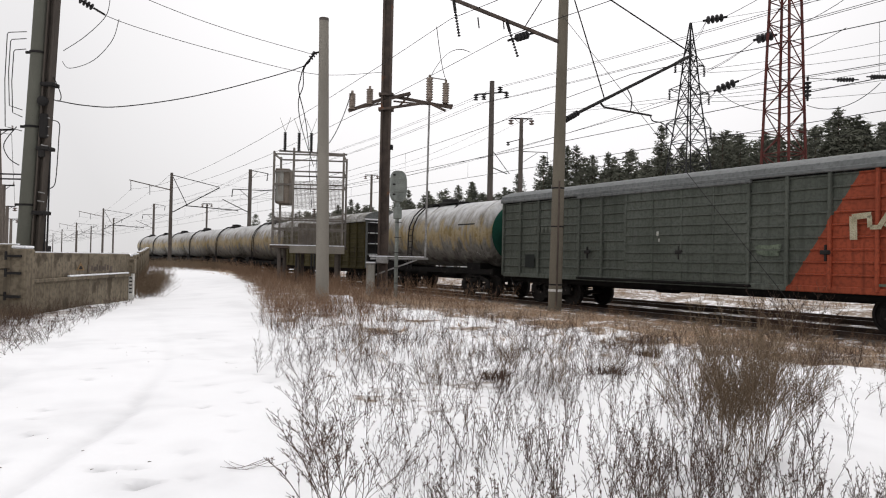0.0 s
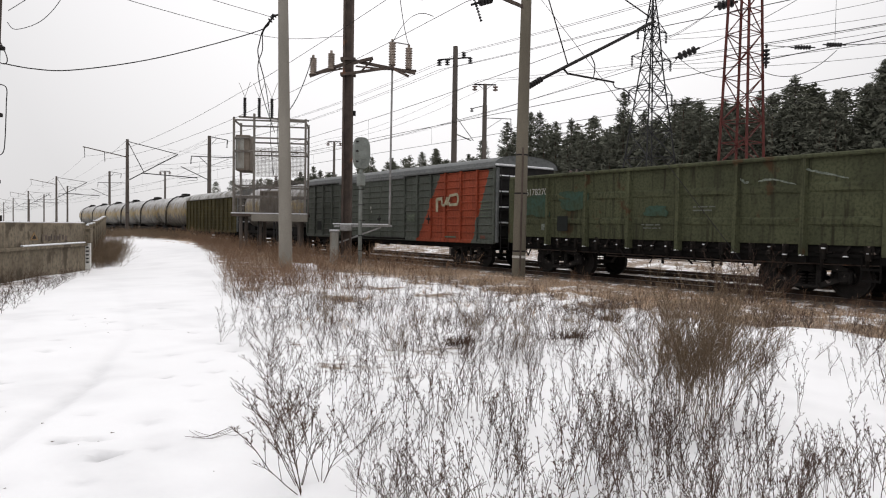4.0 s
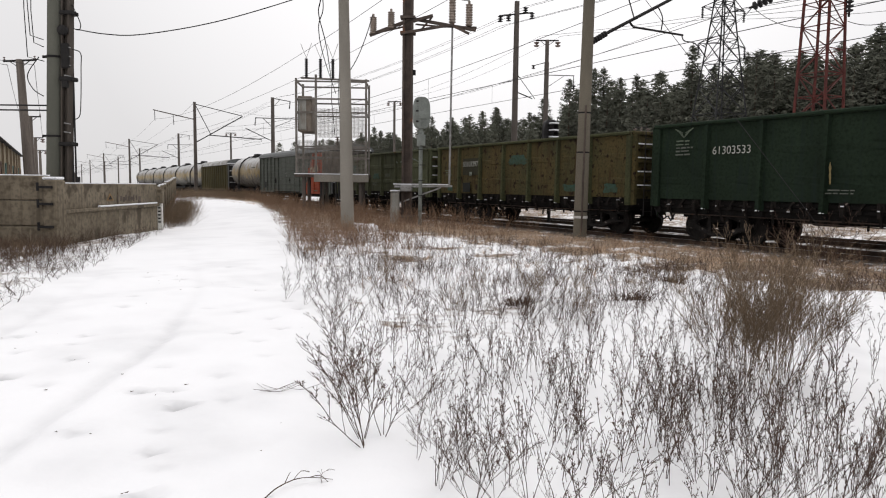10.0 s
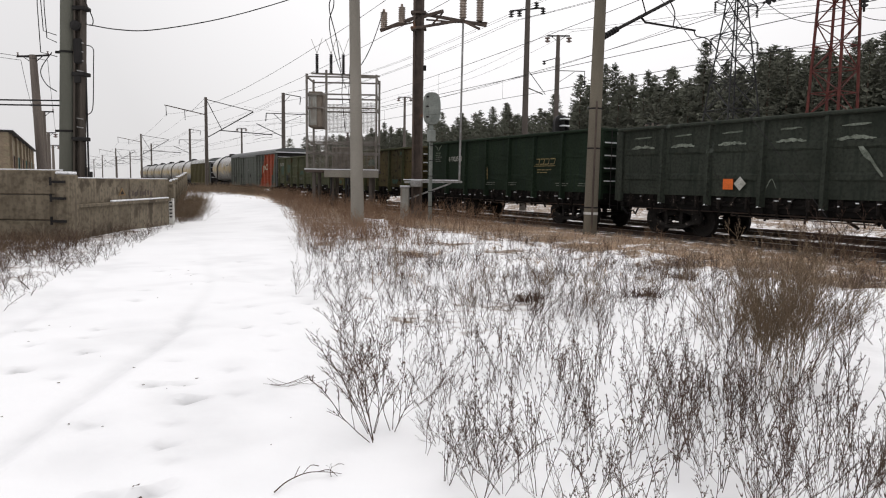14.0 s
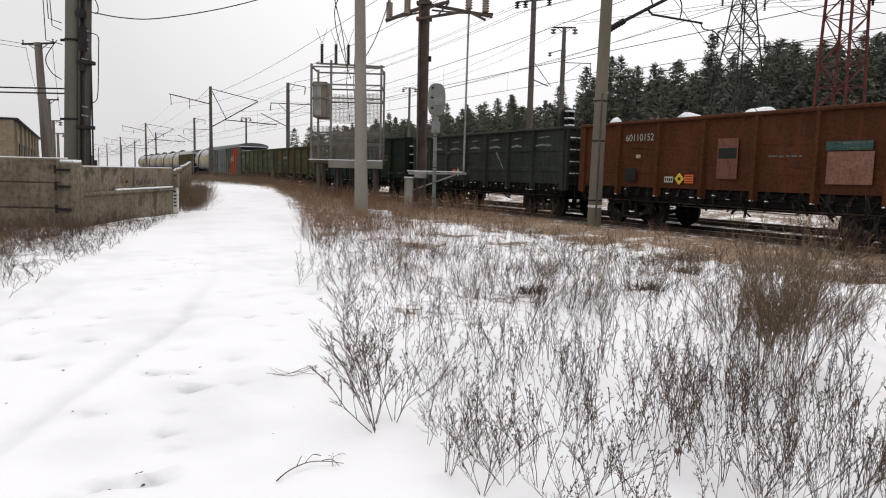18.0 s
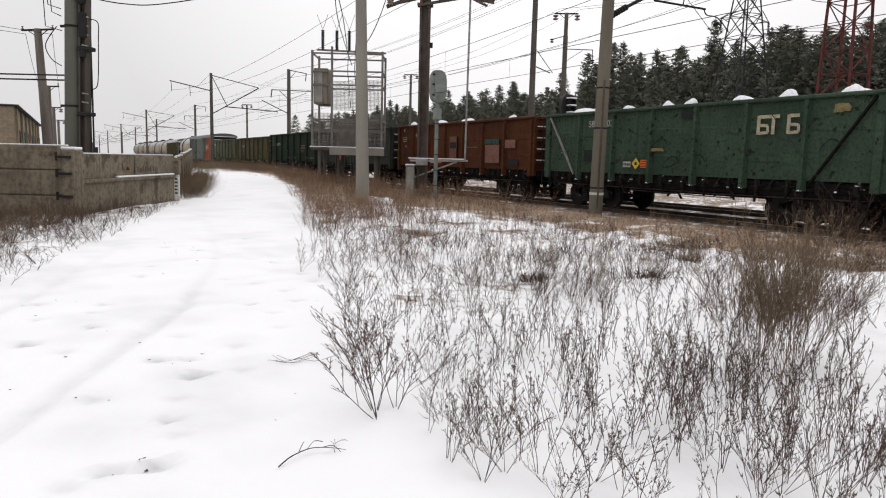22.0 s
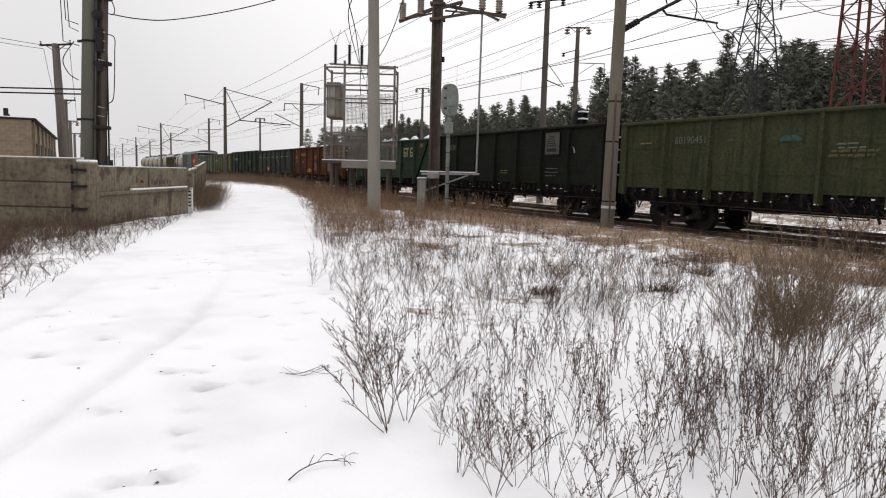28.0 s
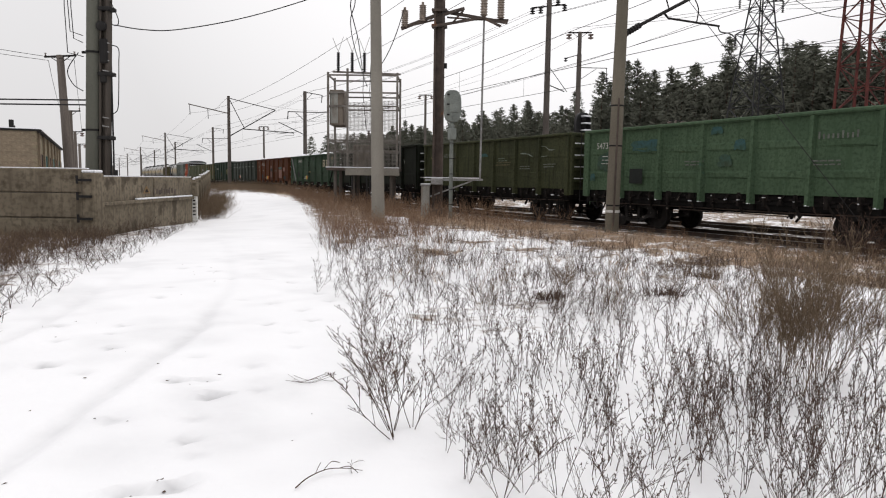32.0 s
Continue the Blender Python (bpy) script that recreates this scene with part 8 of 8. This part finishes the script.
def vegetation():
    x, y, r = sow(10000, 21, (0.6, 19), (1.4, 10.5), field_density)
    plant("dry_weeds", "thin dark dry weed stalks standing in the snow", WEEDS, x, y, r, (0.75, 1.2), (0.45, 0.95), STALK, 0.13)
    x, y, r = sow(1900, 22, (-6, 6), (1.5, 9.5), lambda x, y, s, n: 0.1 * (n > path_edges(s)[1] + 0.2) + field_density(x, y, s, n) * 0.9)
    plant("dry_weeds_near", "thin dark dry weed stalks near the viewer", WEEDS, x, y, r, (0.75, 1.2), (0.5, 1.0), STALK, 0.1)
    x, y, r = sow(16000, 23, (-8, 60), (6.6, 16.7), lambda x, y, s, n: smooth(9.6, 12.0, n) * np.maximum(0.04 + 0.7 * clumps(x, y, 1.6, 3) ** 2, 0.45 * smooth(13.5, 14.5, n)) * (1 - smooth(16.3, 16.7, n)) * (1 - 0.95 * bank(x, y)) * (0.5 + 0.5 * smooth(3, 12, s)))
    plant("dry_grass", "matted yellow-brown dry grass along the railway", TUFTS, x, y, r, (0.8, 1.5), (0.25, 0.6), STRAW, 0.35)
    x, y, r = sow(30000, 51, (3, 24), (2.5, 14.8), lambda x, y, s, n: (0.035 * smooth(9.5, 12, y) + 0.4 * smooth(9.8, 11.6, n)) * smooth(0.1, 1.0, n - path_edges(s)[1]) * (0.1 + 0.9 * clumps(x, y, 1.9, 2) ** 2) * (1 - 0.9 * bank(x, y)))
    plant("matted_grass", "matted tan grass poking through lumpy snow", TUFTS, x, y, r, (0.7, 1.4), (0.15, 0.42), STRAW, 0.5)
    x, y, r = sow(8500, 52, (1, 20), (1.8, 13), lambda x, y, s, n: smooth(6.2, 8.0, y) * (1 - smooth(13, 16, y)) * smooth(0.1, 0.8, n - path_edges(s)[1]) * (0.12 + 0.8 * clumps(x, y, 2.1, 7) ** 1.3) * (1 - 0.93 * bank(x, y)))
    plant("fine_weeds", "short fine reddish weeds scattered over the snow", FINE, x, y, r, (0.7, 1.2), (0.3, 0.8), STALK, 0.25)
    x, y, r = sow(3000, 24, (17, 70), (5, 14.6), lambda x, y, s, n: smooth(0.0, 1.0, n - path_edges(s)[1]) * (1 - smooth(13.6, 14.6, n)) * (0.4 + 0.6 * smooth(18, 26, s)))
    plant("brown_brush", "dense brown dry brush between path and railway", BRUSH, x, y, r, (0.8, 1.3), (0.55, 1.1), STALK_BROWN)
    x, y, r = sow(1700, 39, (8.5, 21), (2.5, 9), lambda x, y, s, n: smooth(0.1, 0.8, n - path_edges(s)[1]) * (1 - smooth(2.5, 4.5, n - path_edges(s)[1])) * (0.04 + 0.96 * smooth(12, 16, s)) * (0.3 + 0.7 * clumps(x, y, 1.2)))
    plant("path_brush", "brown dry brush along the edge of the path", BRUSH, x, y, r, (0.6, 1.0), (0.35, 0.75), STALK_BROWN)
    x, y, r = sow(1500, 25, (-2, 10), (5.5, 12), lambda x, y, s, n: 0.55 * np.exp(-(((x - 2.75 - 0.3 * (y - 7.0)) / 0.5) ** 2) - (((y - 7.3) / 1.3) ** 2)))
    plant("brown_thicket", "thick brown thicket of dry stems by the snow bank", BRUSH, x, y, r, (0.5, 0.85), (0.55, 0.98), THICKET)
    x, y, r = sow(1150, 35, (-8, 16), (9.5, 16.6), lambda x, y, s, n: (0.2 + 0.45 * (1 - smooth(4, 8, s))) * smooth(9.5, 11, n))
    plant("trackside_stems", "scattered brown stems beside the track", BRUSH, x, y, r, (0.5, 0.9), (0.3, 0.6), STALK_BROWN)
    x, y, r = sow(1500, 38, (-4, 16), (4.0, 11.5), lambda x, y, s, n: smooth(6.4, 7.6, y) * (0.1 + 0.9 * clumps(x, y, 1.7, 5) ** 2) * (1 - 0.95 * bank(x, y)) * (n > path_edges(s)[1] + 0.3))
    plant("flattened_stems", "reddish flattened stems lying on the snow", BRUSH, x, y, r, (0.5, 0.9), (0.1, 0.4), STALK, 0.4)
    x, y, r = sow(900, 36, (-10, 70), (25.5, 33), lambda x, y, s, n: 0.3 + 0.6 * clumps(x, y, 0.9, 3))
    plant("far_grass", "dry grass beyond the railway tracks", TUFTS, x, y, r, (0.9, 1.8), (0.7, 1.3), STRAW, 0.25)
    x, y, r = sow(1700, 37, (6, 26), (-5, 3), lambda x, y, s, n: smooth(0.8, 1.6, verge(x, y, s, n)[0]) * verge(x, y, s, n)[1] * (x > -10.4))
    plant("wall_brush", "grey-brown brush at the foot of the wall", BRUSH, x, y, r, (0.6, 1.1), (0.25, 0.6), STALK)
    x, y, r = sow(9000, 26, (3, 26), (-6, 3.6), lambda x, y, s, n: smooth(-0.1, 0.3, verge(x, y, s, n)[0]) * (1 - 0.7 * smooth(1.2, 2.5, verge(x, y, s, n)[0])) * (0.25 + 0.75 * clumps(x, y, 1.6)) * verge(x, y, s, n)[1] * (x > -10.4))
    plant("verge_weeds", "dry weeds on the verge below the wall", FINE, x, y, r, (0.9, 1.5), (0.35, 0.8), STALK, 0.3)
    x, y, r = sow(8500, 27, (4, 28), (-6, 4), lambda x, y, s, n: smooth(1.2, 2.4, verge(x, y, s, n)[0]) * 0.8 * verge(x, y, s, n)[1])
    plant("verge_grass", "dry brown grass at the foot of the wall", TUFTS, x, y, r, (0.8, 1.4), (0.5, 0.9), THICKET, 0.25)
    x, y, r = sow(1500, 53, (44.5, 60), (2.5, 14.4), lambda x, y, s, n: smooth(44.5, 46.5, s + 0.15 * (n - 8)))
    plant("bend_brush", "grey-brown brush where the path bends out of sight", BRUSH, x, y, r, (0.8, 1.3), (0.45, 0.85), THICKET)
    x, y, r = sow(700, 28, (26, 56), (2, 9), lambda x, y, s, n: smooth(0.0, 0.5, path_edges(s)[0] - n) * (1 - smooth(1.2, 2.5, path_edges(s)[0] - n)))
    plant("fence_brush", "brown brush along the receding fence", BRUSH, x, y, r, (0.8, 1.3), (0.6, 1.1), STALK_BROWN)
    r = np.random.RandomState(41)
    k = r.uniform(0, 1, 460)
    x, y = -10.35 - 4.6 * k + r.normal(0, 0.28, 460), 24.3 + 12 * k + r.normal(0, 0.4, 460)
    plant("corner_brush", "brown brush round the corner of the wall", BRUSH, x, y, r, (0.7, 1.2), (0.4, 0.85), THICKET)
    # crumbs of dirt and bark on the trodden snow
    x = r.uniform(-4.6, -0.6, 60)
    y = r.uniform(3.1, 12, 60)
    x = x - 0.14 * (y - 4)
    crumb = (np.array([(-1, -0.6, 0.4), (1, -0.5, 0.4), (0.3, 0.8, 0.4), (0, 0, 1.3)]) * 0.010, np.array([(0, 1, 3), (1, 2, 3), (2, 0, 3)]))
    spots = ((-3.64, 5.3), (-4.53, 6.74), (-3.4, 5.85), (-2.43, 5.01), (-2.19, 5.07), (-1.97, 4.69), (-1.58, 3.25), (-1.78, 3.16), (-2.45, 4.12), (-1.55, 3.27))
    for k, (px, py) in enumerate(spots):
        x[2 * k:2 * k + 2] = px + r.normal(0, 0.06, 2)
        y[2 * k:2 * k + 2] = py + r.normal(0, 0.02, 2)
    z = ground_height(x, y)
    rows = np.stack([x, y, z, r.uniform(0, 6.283, 60), r.uniform(0.5, 1.9, 60), r.uniform(0.2, 0.5, 60), np.zeros(60), np.zeros(60), np.zeros(60)], 1)
    v, f = scatter([crumb], rows)
    tagged(new("path_crumbs", bulk("path_crumbs", v, f, STALK)), "dark crumbs of dirt and bark on the snowy path", "debris", kind="stuff")
    # single bushy weeds along the edge of the path and before the viewer
    rnd = random.Random(9)
    meshes = [[bulk("stem", v, f, STALK) for v, f in stems] for stems in BUSHY]
    thick = [[bulk("stem", v, f, THICKET) for v, f in stems] for stems in THICK]
    for x, y, size, brown in ((-0.59, 4.05, 1.0, 3), (-1.12, 6.3, 0.75, 3), (-0.95, 5.6, 0.8, 3), (-1.35, 6.9, 0.6, 3), (-0.75, 5.3, 0.7, 3), (-0.3, 5.5, 0.6, 3), (-1.5, 7.6, 0.6, 3), (-2.1, 8.9, 0.6, 3), (-0.62, 4.15, 0.9, 3), (-0.5, 4.2, 0.8, 3), (-1.0, 5.15, 0.5, 3), (-0.85, 4.95, 0.55, 3), (-0.05, 4.25, 0.5, 0), (0.12, 4.4, 0.5, 0), (0.0, 3.85, 0.5, 3), (0.25, 3.95, 0.5, 0), (-0.2, 4.0, 0.45, 3), (0.05, 3.22, 0.72, 0), (0.16, 3.35, 0.6, 0), (-0.12, 3.45, 0.6, 0), (0.42, 3.05, 0.5, 0), (0.6, 3.3, 0.6, 0), (0.82, 3.07, 0.55, 0), (-0.35, 4.8, 0.55, 0), (-0.24, 4.6, 0.5, 0), (0.62, 4.13, 0.6, 0),
                              (-1.74, 8.77, 0.8, 0), (-2.48, 9.44, 0.7, 0), (-1.01, 5.9, 0.45, 0), (0.86, 8.57, 0.6, 1), (2.2, 8.83, 0.5, 1), (0.2, 9.4, 0.45, 1), (1.6, 9.6, 0.5, 1), (-0.9, 9.2, 0.6, 0), (-0.1, 7.4, 0.45, 1), (1.3, 7.6, 0.45, 1), (-0.4, 8.3, 0.5, 0), (1.0, 6.9, 0.5, 0), (2.9, 9.8, 0.55, 1), (-1.2, 10.2, 0.55, 1),
                              (2.27, 5.25, 1.02, 1), (2.42, 5.4, 1.05, 1), (2.18, 5.45, 0.85, 1), (2.6, 5.65, 1.02, 1), (2.35, 5.75, 0.95, 1), (2.72, 5.9, 0.9, 1),
                              (1.62, 3.18, 0.85, 2), (1.78, 3.3, 0.9, 2), (1.95, 3.4, 0.85, 2), (1.9, 3.1, 0.8, 2), (2.1, 3.6, 0.6, 2), (1.5, 3.3, 0.8, 2), (1.42, 3.42, 0.75, 2), (1.62, 3.5, 0.8, 2), (1.58, 3.05, 0.7, 2), (1.36, 3.2, 0.65, 2), (1.24, 3.62, 0.6, 0), (1.4, 4.1, 0.6, 0), (5.2, 7.6, 0.8, 0), (2.5, 3.75, 0.7, 2), (2.65, 4.0, 0.6, 0)):
        root = thing("dry_bush", "dense brown leafless bush standing in the snow" if brown == 1 else "leafless dark dry weed bush standing in the snow", "bush", pose(x, y, gz(x, y) - 0.02, 0, 0, rnd.uniform(0, 360)), "dry bushes")
        root.scale = (size * rnd.uniform(0.85, 1.1), size * rnd.uniform(0.85, 1.1), size * rnd.uniform(0.9, 1.05))
        for stem in rnd.choice(thick if brown == 1 else meshes):
            part("stem", stem, None, root)
        if brown == 3:
            root.scale = (size * 1.3, size * 1.3, size * 0.95)
        if brown == 2:
            root.scale = (size * 0.7, size * 0.7, size)
    sapling = thing("sapling", "bare dark sapling with slanting twigs in the snow bank", "sapling", pose(2.76, 5.14, gz(2.76, 5.14) - 0.02, 0, 0, 60))
    part("twig_crown", bulk("twig_crown", *SAPLING, STALK), None, sapling)
    for x, y, size in ((0.73, 9.04, 0.75), (2.29, 9.39, 0.8), (3.3, 11.2, 0.7)):
        tus = thing("grass_tussock", "dark matted grass tussock poking out of the snow", "grass", pose(x, y, gz(x, y) - 0.03, 0, 0, 90 * x), "dark tussocks")
        v, f = scatter(TUFTS, [(rnd.gauss(0, 0.12), rnd.gauss(0, 0.07), 0, rnd.uniform(0, 6.28), 1.4, 0.55, rnd.randrange(6), rnd.gauss(0, 0.5), rnd.gauss(0, 0.5)) for _ in range(14)])
        part("grass_tuft", bulk("grass_tuft", v * size, f, STALK), None, tus)
    shrub = thing("trackside_bush", "dark reddish leafless bush beside the rails", "bush", pose(7.2, 14.3, gz(7.2, 14.3) - 0.03))
    v, f = shrub_variant(77, 1.3, 34, 1.1, 11, 2, 0.0055, 0, 0.45, low=0.15)
    part("twig_crown", bulk("twig_crown", v, f, STALK), None, shrub)
    for x, y, a, size in ((-0.86, 3.42, 28, 1.0), (-0.74, 3.57, 70, 0.45)):
        tw = thing("fallen_twig", "thin dark fallen twig lying on the snow", "twig", pose(x, y, gz(x, y) + 0.004, 0, 0, a))
        tw.scale = (size, size, size)
        part("stem", Shape().tube(bent([(-0.17, -0.075, 0.004), (-0.09, -0.01, 0.02), (0.02, 0.03, 0.03), (0.12, 0.025, 0.02), (0.2, 0.0, 0.006)], 4), [0.0038 - 0.00015 * k for k in range(17)], 5), STALK, tw)
        for p, q, e in (((0.0, 0.028, 0.03), (0.05, 0.07, 0.05), (0.1, 0.09, 0.03)), ((0.08, 0.03, 0.025), (0.13, 0.0, 0.04), (0.16, -0.05, 0.02)), ((-0.05, 0.01, 0.025), (-0.02, 0.05, 0.05), (0.0, 0.1, 0.04))):
            part("side_twig", Shape().tube(bent([p, q, e], 3), 0.0022, 4), STALK, tw)
    fan = thing("flattened_weed", "thin flattened weed stems half buried in the snow", "weed", pose(-1.34, 5.1, gz(-1.34, 5.1)))
    r = np.random.RandomState(66)
    for k in range(6):
        o = r.uniform(-0.14, 0.14)
        part("stem", Shape().tube(bent([(o - 0.14, 0.03 + r.uniform(-0.12, 0.1), 0.02), (o, r.uniform(-0.1, 0.06), 0.012), (o + 0.1, 0.02 + r.uniform(-0.03, 0.06), 0.03), (o + 0.17, 0.06 + r.uniform(-0.02, 0.05), 0.05)], 3), 0.0014, 4), STALK, fan)


vegetation()


# ---- what moves ----
def motions():
    for wagon, offset in TRAIN:
        walk(wagon, [(2.0 * i, pose(*at(run_of(2.0 * i) + offset, AXIS, RAIL + RIDE), 0, 0, TURN)) for i in range(17)])
    steps = [i / 6 for i in range(193)]
    for wheel, ax in WHEELSETS:
        walk(wheel, [(t, pose(ax, 0, 0.475, 0, math.degrees((run_of(t) - run_of(0)) / 0.475), 0)) for t in steps])


motions()
